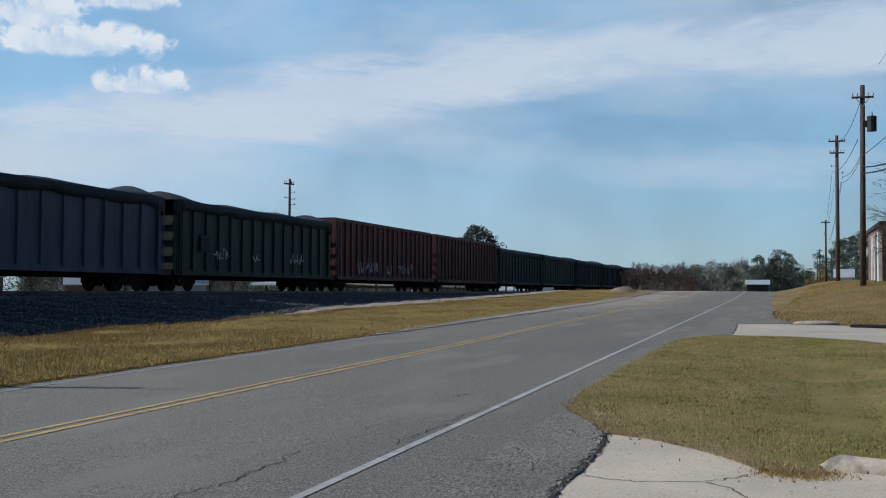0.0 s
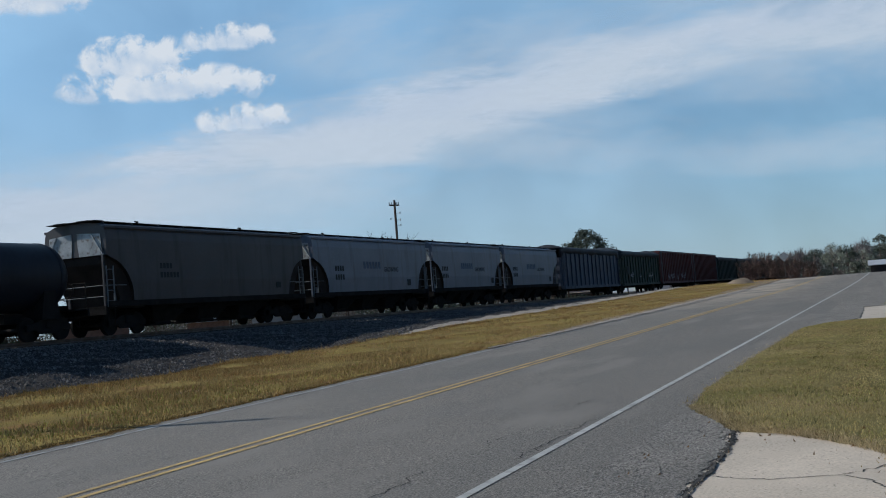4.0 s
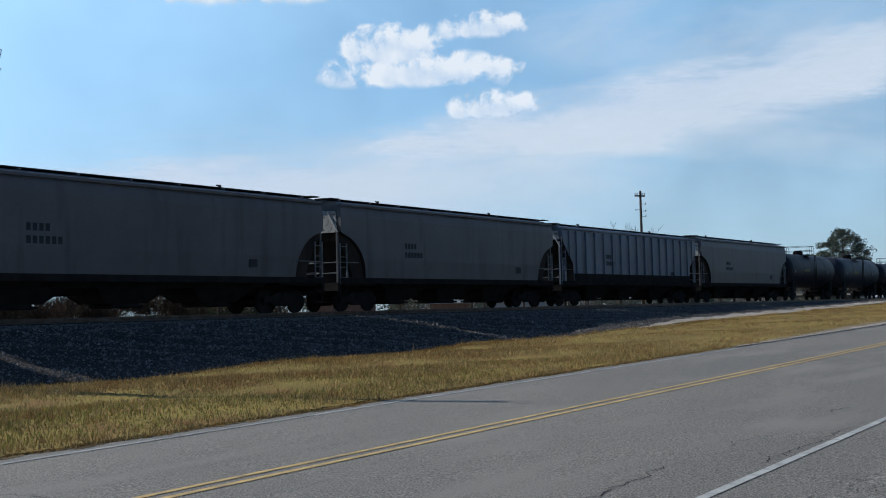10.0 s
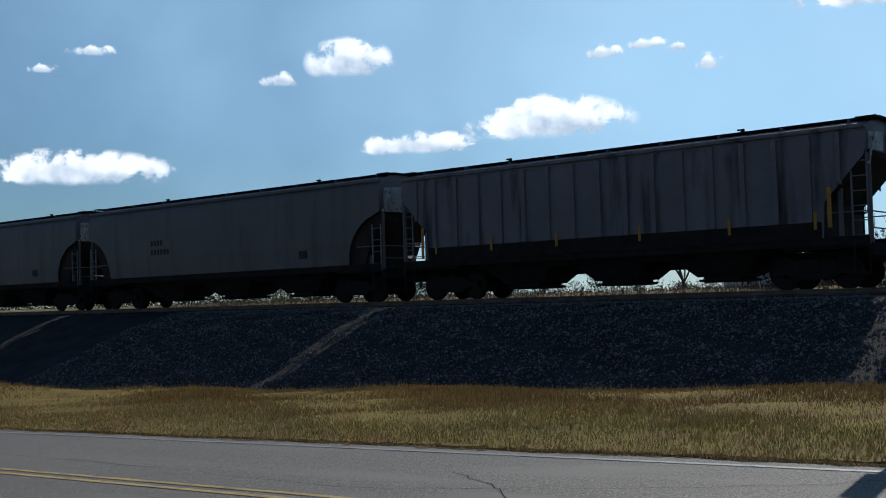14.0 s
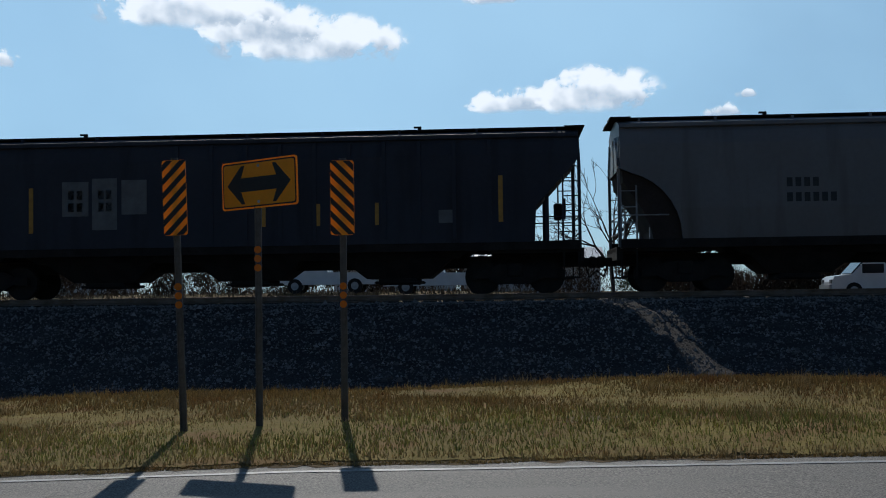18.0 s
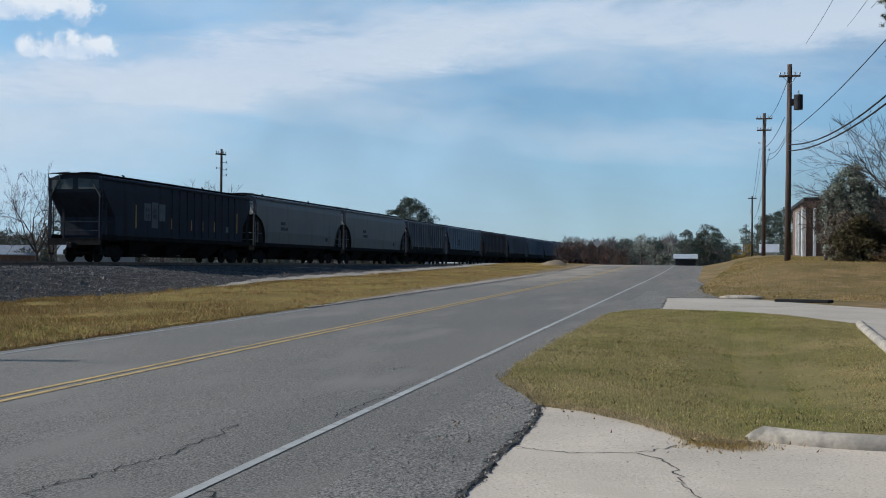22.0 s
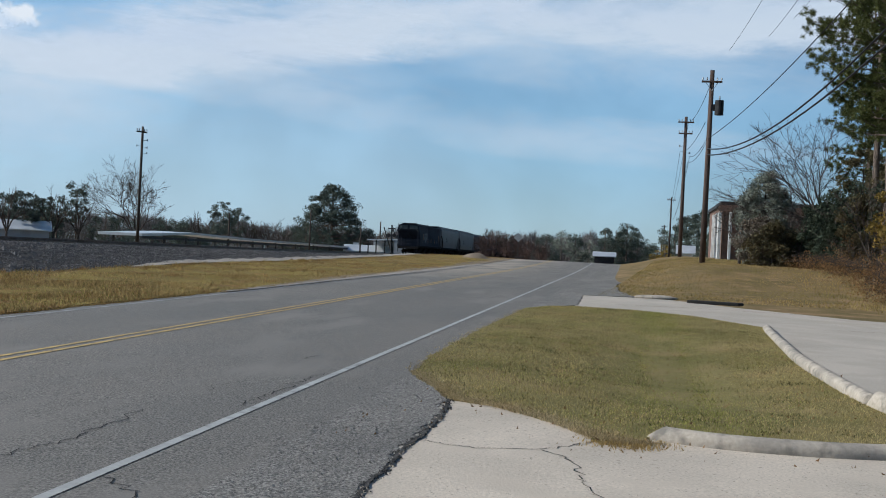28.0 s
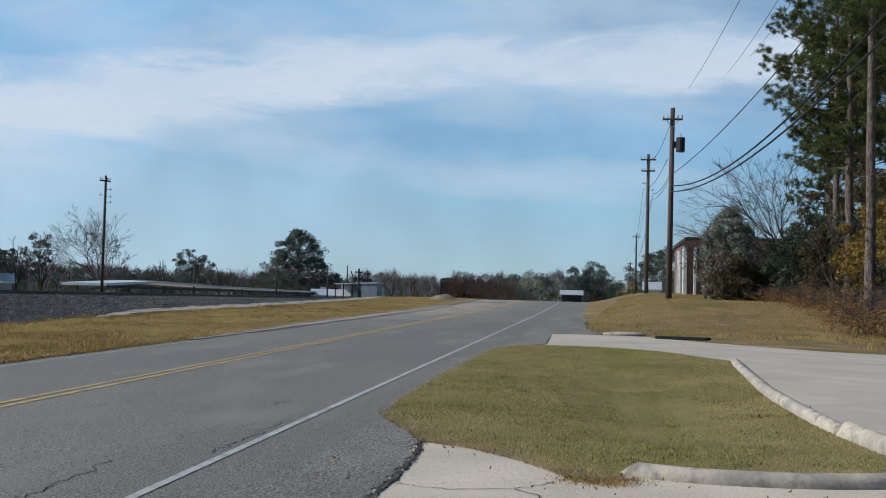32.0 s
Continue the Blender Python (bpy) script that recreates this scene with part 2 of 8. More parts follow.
M["blade"] = material("dry_grass_blades", (0.43, 0.315, 0.14), 0.85, (0.34, 0.235, 0.10), 0.30, 2.0, 0.25, 0.0, island=0.4, translucent=0.08, third=(0.33, 0.20, 0.085), spec=0.05)
M["blade_rust"] = material("rust_tinted_grass_blades", (0.37, 0.255, 0.095), 0.85, (0.27, 0.175, 0.065), 0.35, 2.0, 0.25, 0.0, island=0.45, translucent=0.07, third=(0.26, 0.14, 0.05), spec=0.05)
M["thatch"] = material("dark_thatch", (0.17, 0.12, 0.06), 0.95, (0.09, 0.065, 0.035), 1.5, 16.0, 0.6, 0.8, spec=0.05)
# Haze over distance is mixed into this paler, bluish green.
M["hazy_green"] = material("haze_pale_evergreen", (0.115, 0.135, 0.11), 0.8, (0.08, 0.096, 0.08), 0.4, 3, 0.3, 0.0, island=0.35, translucent=0.2, spec=0.06)
M["olive_leaf"] = material("brown_olive_leaves", (0.13, 0.105, 0.055), 0.8, (0.08, 0.07, 0.04), 0.7, 6, 0.3, 0.0, island=0.45, translucent=0.25, spec=0.06)
# Twigs made paler than near ones, for haze over distance.
M["far_twig"] = material("haze_pale_twigs", (0.20, 0.18, 0.172), 0.9, (0.135, 0.122, 0.116), 0.1, 3, 0.3, 0.0, island=0.3, translucent=0.2, spec=0.06)
M["blade_short"] = material("mown_grass_blades", (0.42, 0.335, 0.155), 0.85, (0.30, 0.245, 0.10), 0.5, 3.0, 0.25, 0.0, island=0.6, translucent=0.12, third=(0.40, 0.29, 0.14), spec=0.05)
M["blade_green"] = material("green_grass_blades", (0.31, 0.30, 0.08), 0.85, (0.20, 0.205, 0.055), 0.5, 3.0, 0.25, 0.0, island=0.5, translucent=0.09, third=(0.36, 0.31, 0.08), spec=0.04)
M["grit"] = material("asphalt_grit", (0.26, 0.243, 0.22), 0.9, (0.18, 0.168, 0.153), 6.0, 60.0, 0.5, 0.2, island=0.4, spec=0.15)
M["field_straw"] = material("dull_field_grass", (0.17, 0.125, 0.085), 0.9, (0.10, 0.075, 0.05), 0.3, 3.0, 0.25, 0.0, island=0.4, translucent=0.08, spec=0.05)
M["blade_weed"] = material("dark_lawn_weeds", (0.10, 0.095, 0.035), 0.85, (0.065, 0.06, 0.024), 0.5, 3.0, 0.25, 0.0, island=0.5, spec=0.05)
M["blade_tuft"] = material("brown_olive_tufts", (0.34, 0.25, 0.085), 0.85, (0.22, 0.155, 0.055), 0.25, 2.0, 0.25, 0.0, island=0.5, translucent=0.06, spec=0.05)
M["thicket_leaf"] = material("dark_brown_thicket", (0.085, 0.06, 0.042), 0.85, (0.05, 0.036, 0.027), 0.6, 5, 0.3, 0.0, island=0.5, translucent=0.1, spec=0.05)
M["blade_straw"] = material("bleached_straw", (0.46, 0.37, 0.22), 0.88, (0.33, 0.25, 0.13), 0.5, 3.0, 0.25, 0.0, island=0.5, translucent=0.12, spec=0.05)
M["blade_dry"] = material("tan_grass_blades", (0.40, 0.28, 0.115), 0.88, (0.25, 0.20, 0.07), 0.16, 3.0, 0.25, 0.0, island=0.4, translucent=0.25, spec=0.05)


# ---------------------------------------------------------------- mesh helpers
def mesh_of(bm, mat, name="mesh", smooth=False):
    me = bpy.data.meshes.new(name)
    bm.to_mesh(me)
    bm.free()
    for m in mat if isinstance(mat, (list, tuple)) else [mat]:
        me.materials.append(m)
    if smooth:
        for p in me.polygons:
            p.use_smooth = True
    return me


def raw_mesh(name, verts, faces, mat):
    me = bpy.data.meshes.new(name)
    me.from_pydata([tuple(v) for v in verts], [], [tuple(f) for f in faces])
    me.materials.append(mat)
    return me


def tri_mesh(name, tris, mat):
    """One mesh from an array of loose triangles, n x 3 x 3."""
    tris = np.asarray(tris, float).reshape(-1, 3, 3)
    n = len(tris)
    me = bpy.data.meshes.new(name)
    me.vertices.add(3 * n), me.loops.add(3 * n), me.polygons.add(n)
    me.vertices.foreach_set("co", tris.ravel())
    me.loops.foreach_set("vertex_index", np.arange(3 * n, dtype=np.int32))
    me.polygons.foreach_set("loop_start", np.arange(0, 3 * n, 3, dtype=np.int32))
    me.polygons.foreach_set("loop_total", np.full(n, 3, dtype=np.int32))
    me.materials.append(mat)
    me.update(calc_edges=True)
    return me


def part(name, bm, mat, parent, label="", smooth=False, at=None):
    me = bm if isinstance(bm, bpy.types.Mesh) else mesh_of(bm, mat, name, smooth)
    ob = new(name, me)
    ob.parent = parent
    if at is not None:
        ob.matrix_basis = at
    if label:
        ob["label"] = label
    return ob


def box(bm, x0, x1, y0, y1, z0, z1, bevel=0.0):
    r = bmesh.ops.create_cube(bm, size=1)
    bmesh.ops.transform(bm, matrix=Matrix.Translation(((x0 + x1) / 2, (y0 + y1) / 2, (z0 + z1) / 2)) @ Matrix.Diagonal((x1 - x0, y1 - y0, z1 - z0, 1)), verts=r["verts"])
    if bevel:
        edges = list({e for v in r["verts"] for e in v.link_edges})
        bmesh.ops.bevel(bm, geom=edges, offset=bevel, segments=1, affect="EDGES", clamp_overlap=True)
    return bm


def boxed(*a, bevel=0.0):
    return box(bmesh.new(), *a, bevel=bevel)


def rod(bm, a, b, r0, r1=None, seg=6):
    a, b = Vector(a), Vector(b)
    r = bmesh.ops.create_cone(bm, cap_ends=True, segments=seg, radius1=r0, radius2=r0 if r1 is None else r1, depth=(b - a).length)
    q = (b - a).to_track_quat("Z", "Y").to_matrix().to_4x4()
    bmesh.ops.transform(bm, matrix=Matrix.Translation((a + b) / 2) @ q, verts=r["verts"])
    return bm


def prism(bm, outline, y0, y1):
    """An outline in x and z, extruded from y0 to y1."""
    f = [bm.verts.new((x, y0, z)) for x, z in outline]
    g = [bm.verts.new((x, y1, z)) for x, z in outline]
    n = len(outline)
    bm.faces.new(f), bm.faces.new(g[::-1])
    for i in range(n):
        bm.faces.new((f[i], g[i], g[(i + 1) % n], f[(i + 1) % n]))
    bmesh.ops.recalc_face_normals(bm, faces=bm.faces)
    return bm


def smoothstep(a, b, x):
    t = np.clip((np.asarray(x, float) - a) / (b - a), 0, 1)
    return t * t * (3 - 2 * t)


# ---------------------------------------------------------------- the lie of the land
TRACK_Y, RAIL_Z = 31.7, 1.55


def road_z(x):
    x = np.asarray(x, float)
    z = 0.0135 * np.clip(x, -60, 104) - 0.016 * np.clip(-x - 2, 0, 24) + 0.00012 * np.clip(x - 60, 0, 44) ** 2
    return z - 0.00016 * np.clip(x - 104, 0, 120) ** 2 - 0.012 * np.clip(x - 224, 0, 600)


def ground_z(x, y):
    """Height of the natural ground."""
    x, y = np.asarray(x, float), np.asarray(y, float)
    z = road_z(x)
    near_side = 1.05 * smoothstep(42, 66, x) * smoothstep(2.0, -5.0, y) * (1 - smoothstep(110, 160, x))
    dip = -0.24 * smoothstep(10.6, 13.2, x) * np.exp(-((x - 17.0) / 4.8) ** 2 - ((y + 0.7) / 1.4) ** 2)
    verge = 0.03 * smoothstep(11.0, 13.5, y) * (1 - smoothstep(18.6, 20.4, y)) - 0.55 * smoothstep(18.8, 20.6, y) * (1 - smoothstep(22.0, 24.0, y)) * (1 - smoothstep(32, 50, x)) + 0.05 * np.sin(x * 0.7 + y) * smoothstep(11.5, 14, y) * (1 - smoothstep(24, 27, y))
    level = 1.05 - z
    beyond = level * smoothstep(22.0, 28.0, y)
    low = -2.1 * smoothstep(40, 46, y) * smoothstep(55, 85, x)
    bank = (0.45 * np.exp(-((y - 60) / 6) ** 2) + 0.2 * smoothstep(38, 44, y)) * smoothstep(12, -5, x)
    return z + near_side + dip + verge + beyond + low + bank




def axis(lo, hi, step, reach):
    inner = np.arange(lo, hi + step / 2, step)
    grow = step * 1.35 ** np.arange(1, 40)
    out = np.cumsum(grow)
    out = out[out < reach]
    return np.r_[lo - out[::-1], inner, hi + out]


def grid_mesh(name, xs, ys, height, mat):
    X, Y = np.meshgrid(xs, ys, indexing="ij")
    Z = height(X, Y)
    nx, ny = X.shape
    verts = np.stack([X, Y, Z], -1).reshape(-1, 3)
    i = (np.arange(nx - 1)[:, None] * ny + np.arange(ny - 1)[None]).ravel()
    faces = np.stack([i, i + ny, i + ny + 1, i + 1], 1)
    me = raw_mesh(name, verts.tolist(), faces.tolist(), mat)
    for p in me.polygons:
        p.use_smooth = True
    return me


def sunk_ground(x, y):
    z = ground_z(x, y)
    under_road = smoothstep(2.2, 2.9, y) * (1 - smoothstep(10.5, 11.2, y)) * (1 - smoothstep(215, 230, x))
    apron = smoothstep(2.6, 2.2, y) * (1 - smoothstep(11.5, 12.5, x)) * smoothstep(-25, -20, x) * smoothstep(-14, -12, y)
    drive = smoothstep(2.0, 1.0, y) * smoothstep(-16, -14, y) * smoothstep(9.5, 10.5, x) * (1 - smoothstep(42, 44, x))
    wide = smoothstep(38, 40, x) * (1 - smoothstep(215, 230, x)) * smoothstep(-2.2, -1.2, y) * smoothstep(3.5, 2.5, y) * 0.6
    bed = smoothstep(20.5, 21.5, y) * (1 - smoothstep(36.0, 37.5, y))
    return z - 0.10 * np.maximum.reduce([under_road, apron, drive, wide]) - 0.35 * bed


ground = tagged(new("ground", grid_mesh("ground", axis(-60, 116, 0.8, 2300), axis(-24, 48, 0.45, 2300), sunk_ground, M["soil"])),
                "dry tan winter grass and bare soil beside the road", "ground", kind="structure")


def sheet(name, outline, mat, lift, label="", category="", step=1.0, rough_edge=0.0, seed=1, height=ground_z, kind="structure", thick=0.0):
    """A paved or planted area: its outline in plan, cut into pieces that follow the ground."""
    rng = random.Random(seed)
    pts = []
    n = len(outline)
    for i in range(n):
        a, b = Vector(outline[i]), Vector(outline[(i + 1) % n])
        k = max(1, int((b - a).length / (0.12 if rough_edge else step)))
        for j in range(k):
            p = a.lerp(b, j / k)
            pts.append((p.x + rng.gauss(0, rough_edge), p.y + rng.gauss(0, rough_edge)))
    bm = bmesh.new()
    f = bm.faces.new([bm.verts.new((x, y, 0)) for x, y in pts])
    if f.normal.z < 0:
        bmesh.ops.reverse_faces(bm, faces=[f])
    xs, ys = [p[0] for p in pts], [p[1] for p in pts]
    for lo, hi, ax in ((min(xs), max(xs), 0), (min(ys), max(ys), 1)):
        c = lo + step
        while c < hi:
            co = (c, 0, 0) if ax == 0 else (0, c, 0)
            bmesh.ops.bisect_plane(bm, geom=bm.verts[:] + bm.edges[:] + bm.faces[:], plane_co=co, plane_no=(1, 0, 0) if ax == 0 else (0, 1, 0))
            c += step * (1 if c < 60 else 3)
    bmesh.ops.triangulate(bm, faces=bm.faces[:])
    if thick:
        edge = [e for e in bm.edges if e.is_boundary]
        r = bmesh.ops.extrude_edge_only(bm, edges=edge)
        low = {v for v in r["geom"] if isinstance(v, bmesh.types.BMVert)}
    for v in bm.verts:
        v.co.z = float(height(v.co.x, v.co.y)) + lift
    if thick:
        for v in low:
            v.co.z -= thick
    bmesh.ops.recalc_face_normals(bm, faces=bm.faces[:])
    up = sum(f.normal.z * f.calc_area() for f in bm.faces)
    if up < 0:
        bmesh.ops.reverse_faces(bm, faces=bm.faces[:])
    return tagged(new(name, mesh_of(bm, mat, name)), label, category, kind=kind)


def road_height(x, y):
    return road_z(x) + 0.05 - 0.006 * np.abs(np.asarray(y, float) - 7.2)


xs_road = np.r_[np.arange(-60, 120, 2.0), np.arange(120, 230, 5.0)]
road_far = 10.75
road = tagged(new("road", grid_mesh("road", np.r_[-900, -400, -150, xs_road, 260, 320], np.array([2.58, 3.6, 5, 7.2, 9, 10.3, road_far]), road_height, M["asphalt"])),
              "two-lane grey asphalt road with faded lines", "road", kind="structure")


def line(name, y, width, mat, lift=0.006, x0=-150, x1=225, label="", lean=0.0):
    xs = np.arange(x0, x1, 2.0)
    me = grid_mesh(name, xs, np.array([y - width / 2, y + width / 2]), lambda x, yy: road_height(x, yy) + lift, mat)
    return part(name, me, mat, road, label)


line("edge_line", 3.42, 0.088, M["white_paint"], label="worn white edge line")
line("edge_line", 10.32, 0.10, M["faint_paint"], label="faint white edge line along the verge")
line("centre_line", 7.13, 0.085, M["yellow_paint"], label="faded yellow centre line")
line("centre_line", 7.35, 0.085, M["yellow_paint"], label="faded yellow centre line")

# ---------------------------------------------------------------- paving beside the road
shoulder = sheet("shoulder", [(-40, 2.8), (13.9, 2.8), (13.75, 2.62), (13.2, 2.38), (12.4, 2.06), (11.7, 1.87), (11.0, 1.78), (10.3, 1.75), (9.35, 1.73), (8.65, 1.76), (8.1, 1.71), (7.4, 1.73), (7.0, 1.69), (5, 1.62), (2, 1.5), (-40, 1.4)],
      M["shoulder"], 0.0226, "coarse grey asphalt shoulder with a ragged edge", "shoulder", 1.0, 0.03, 3, lambda x, y: road_z(x), thick=0.06)
sheet("side_road", [(26.5, 3.2), (26.5, 2.3), (30.5, 1.9), (32.0, 1.45), (38.9, 1.62), (39.4, -0.2), (44, 0.4), (52, 0.6), (66, -0.6), (90, -1.8), (140, -2.4), (140, 3.2)], M["shoulder"], 0.018,
      "wide asphalt mouth of a side road", "road", 2.0, 0.03, 4, lambda x, y: road_z(x), thick=0.05)
apron = sheet("pavement_apron", [(-22, 1.95), (-22, -12.5), (9.8, -12.5), (10.3, -6), (10.7, -2.98), (10.45, -2.4), (10.2, -1.2), (10.3, -0.15), (10.3, 0.3), (10.95, 0.72), (11.55, 1.25), (12.0, 1.95)],
              M["concrete"], 0.0, "pale concrete apron with cracks", "pavement", 1.5, 0.0, 5, lambda x, y: road_z(x) + 0.012)
drive = sheet("pavement_drive", [(31.0, 1.5), (38.9, 1.7), (39.2, 0.2), (38.7, -1.4), (35.6, -3.3), (32.2, -6.2), (31.0, -8.6), (29, -13.5), (10.0, -13.5), (10.35, -6), (10.7, -2.92), (14.5, -2.72), (18.4, -2.68), (24.4, -2.9), (26.4, -3.05), (29.4, -1.6), (30.6, -0.2)],
              M["old_concrete"], 0.0, "weathered grey concrete driveway", "pavement", 1.5, 0.0, 6, lambda x, y: road_z(x) + 0.004)


def strip_along(name, pts, width, mat, parent, height, lift, label="", seed=0, jitter=0.0, sub=1):
    """A thin ribbon along a line in plan, such as a crack or a joint."""
    rng = random.Random(seed)
    fine = []
    for i in range(len(pts) - 1):
        a, b = Vector(pts[i]), Vector(pts[i + 1])
        for j in range(sub):
            p = a.lerp(b, j / sub)
            fine.append(p + Vector((rng.gauss(0, jitter), rng.gauss(0, jitter))))
    fine.append(Vector(pts[-1]))
    verts, faces = [], []
    for i, p in enumerate(fine):
        d = (fine[min(i + 1, len(fine) - 1)] - fine[max(i - 1, 0)]).normalized()
        w = width * rng.uniform(0.55, 1.3) / 2 * (0.35 if i in (0, len(fine) - 1) else 1)
        for s in (-1, 1):
            q = p + Vector((-d.y, d.x)) * w * s
            verts.append((q.x, q.y, float(height(q.x, q.y)) + lift))
    for i in range(len(fine) - 1):
        faces.append((2 * i, 2 * i + 1, 2 * i + 3, 2 * i + 2))
    return part(name, raw_mesh(name, verts, faces, mat), mat, parent, label)


strip_along("tar_edge", [(13.7, 2.6), (13.2, 2.36), (12.4, 2.04), (11.7, 1.85), (11.0, 1.76), (10.3, 1.73), (9.35, 1.71), (8.65, 1.74), (8.1, 1.69), (7.4, 1.71), (7.0, 1.67), (5, 1.6), (2, 1.48)], 0.03, M["tar"], shoulder, lambda x, y: road_z(x) + 0.0226, 0.004, "dark crumbling edge", 77, 0.012, 14)
for k, pts in enumerate((
        [(5.5, 4.1), (6.21, 4.31), (6.8, 4.41), (7.1, 4.33), (7.29, 4.25), (7.69, 4.27), (7.89, 4.17), (8.5, 4.24), (8.88, 4.18), (9.6, 4.28)],
        [(10.95, 4.19), (11.2, 4.25), (11.53, 4.2)],
        [(10.0, 3.58), (10.54, 3.64), (11.0, 3.56), (11.47, 3.6), (12.3, 3.58), (12.95, 3.54)],
        [(14.2, 4.16), (14.45, 4.21), (14.84, 4.13)],
        [(7.0, 3.39), (6.85, 3.2), (6.7, 3.0), (6.3, 2.8)],
        [(4.6, 9.6), (5.3, 9.2), (5.9, 8.6), (6.1, 8.0)],
        [(-7.4, 9.1), (-6.2, 8.3), (-5.4, 8.6), (-4.1, 9.2), (-3.3, 9.9)],
        [(-9.8, 8.0), (-7.6, 7.8), (-6.2, 8.3), (-4.8, 6.6)],
        [(-16, 8.4), (-12.5, 8.2), (-9.8, 8.0)])):
    strip_along("crack", pts, 0.013, M["crack"], road, road_height, 0.005, "dark crack in the asphalt", k, 0.035, 6)
for k, pts in enumerate(([(9.24, 1.7), (9.13, 1.47), (9.09, 1.16), (9.23, 0.68), (9.46, 0.48), (9.84, 0.26)], [(9.23, 0.68), (8.97, 0.49), (8.68, 0.38), (8.23, 0.33), (7.95, 0.25), (7.54, 0.12), (6.9, 0.05)],
                         [(10.2, -3.2), (8, -3.3), (4, -3.2), (-3, -3.2)])):
    strip_along("crack", pts, 0.012, M["crack"], apron, lambda x, y: road_z(x) + 0.012, 0.004, "thin crack", 40 + k, 0.02, 6)
for k, pts in enumerate(([(18.5, -4.4), (19, -7), (19.4, -12)], [(27, -4.4), (27.3, -8), (27.6, -12)], [(33.5, 1.3), (34, -2), (33.2, -6)])):
    strip_along("joint", pts, 0.03, M["crack"], drive, lambda x, y: road_z(x) + 0.004, 0.004, "open joint", 50 + k, 0.02, 5)

sheet("verge", [(-120, 10.82), (30, 10.84), (60, 10.95), (140, 11.0), (140, 18.9), (100, 19.4), (60, 20.0), (44, 20.6), (20, 20.1), (0, 20.0), (-20, 20.2), (-60, 20.0), (-120, 20.0)], M["verge"], 0.045,
      "grass verge of dry yellow-green turf", "grass verge", 2.0, 0.05, 21)
sheet("verge_edge", [(-60, 10.62), (30, 10.66), (60, 10.84), (120, 10.9), (120, 11.02), (60, 11.06), (30, 10.92), (-60, 10.9)], M["thatch"], 0.034, "brown thatch and dirt along the road's edge", "verge", 1.5, 0.06, 22, lambda x, y: road_z(x))

sheet("gravel_margin", [(30, 10.78), (70, 10.75), (112, 10.7), (112, 12.9), (96, 12.5), (80, 12.2), (70, 11.7), (60, 11.9), (52, 11.4), (44, 11.55), (37, 11.15)], M["tan_gravel"], 0.055, "pale tan gravel spread along the road's edge", "gravel", 1.5, 0.08, 23, lambda x, y: np.maximum(road_z(x) - 0.01, ground_z(x, y)))

# lawn between the two drives
LAWN = [(13.7, 2.6), (15.5, 2.74), (20.7, 2.76), (28.6, 2.62), (30.2, 2.2), (30.9, 1.45), (30.5, -0.2), (29.3, -1.6), (26.3, -2.98), (24.4, -2.84), (18.3, -2.58), (14.5, -2.62), (12, -2.8), (10.9, -2.86), (10.4, -2.5), (10.1, -1.8), (10.04, -1.1), (10.12, -0.6), (10.2, -0.3), (9.76, -0.03), (9.84, 0.27), (10.2, 0.42), (10.8, 0.8), (11.35, 1.3), (11.7, 1.83), (12.4, 2.06), (13.1, 2.38)]
lawn = sheet("lawn", LAWN, M["lawn"], 0.035, "mown lawn, green fading to straw", "lawn", 0.7, 0.03, 9, thick=0.05)


def kerb(name, pts, width, height, label):
    bm = bmesh.new()
    prof = [(-width / 2, -0.12), (-width / 2, height * 0.45), (-width / 2 + 0.015, height * 0.68), (-width / 2 + 0.04, height * 0.87), (-width / 2 + 0.085, height), (width / 2 - 0.085, height), (width / 2 - 0.04, height * 0.87), (width / 2 - 0.015, height * 0.66), (width / 2, height * 0.4), (width / 2, -0.12)]
    rings = []
    for i, p in enumerate(pts):
        p = Vector(p)
        d = (Vector(pts[min(i + 1, len(pts) - 1)]) - Vector(pts[max(i - 1, 0)])).normalized()
        nrm = Vector((-d.y, d.x))
        end = min(1.0, 0.25 + 0.25 * i)
        z = float(road_z(p.x)) + 0.01
        rings.append([bm.verts.new((p.x + nrm.x * u, p.y + nrm.y * u, z + (w * end if w > 0 else w))) for u, w in prof])
    for a, b in zip(rings, rings[1:]):
        for j in range(len(prof)):
            bm.faces.new((a[j], a[(j + 1) % len(prof)], b[(j + 1) % len(prof)], b[j]))
    bm.faces.new(rings[0]), bm.faces.new(rings[-1][::-1])
    bmesh.ops.recalc_face_normals(bm, faces=bm.faces)
    return tagged(new(name, mesh_of(bm, M["kerb"], name, True)), label, "kerb", kind="structure")


def curve_pts(ctrl, n=8):
    out = []
    c = [Vector(p) for p in ctrl]
    for i in range(len(c) - 1):
        p0, p1, p2, p3 = c[max(i - 1, 0)], c[i], c[i + 1], c[min(i + 2, len(c) - 1)]
        for j in range(n):
            t = j / n
            out.append(0.5 * ((2 * p1) + (p2 - p0) * t + (2 * p0 - 5 * p1 + 4 * p2 - p3) * t * t + (3 * p1 - p0 - 3 * p2 + p3) * t ** 3))
    out.append(c[-1])
    return [tuple(p) for p in out]


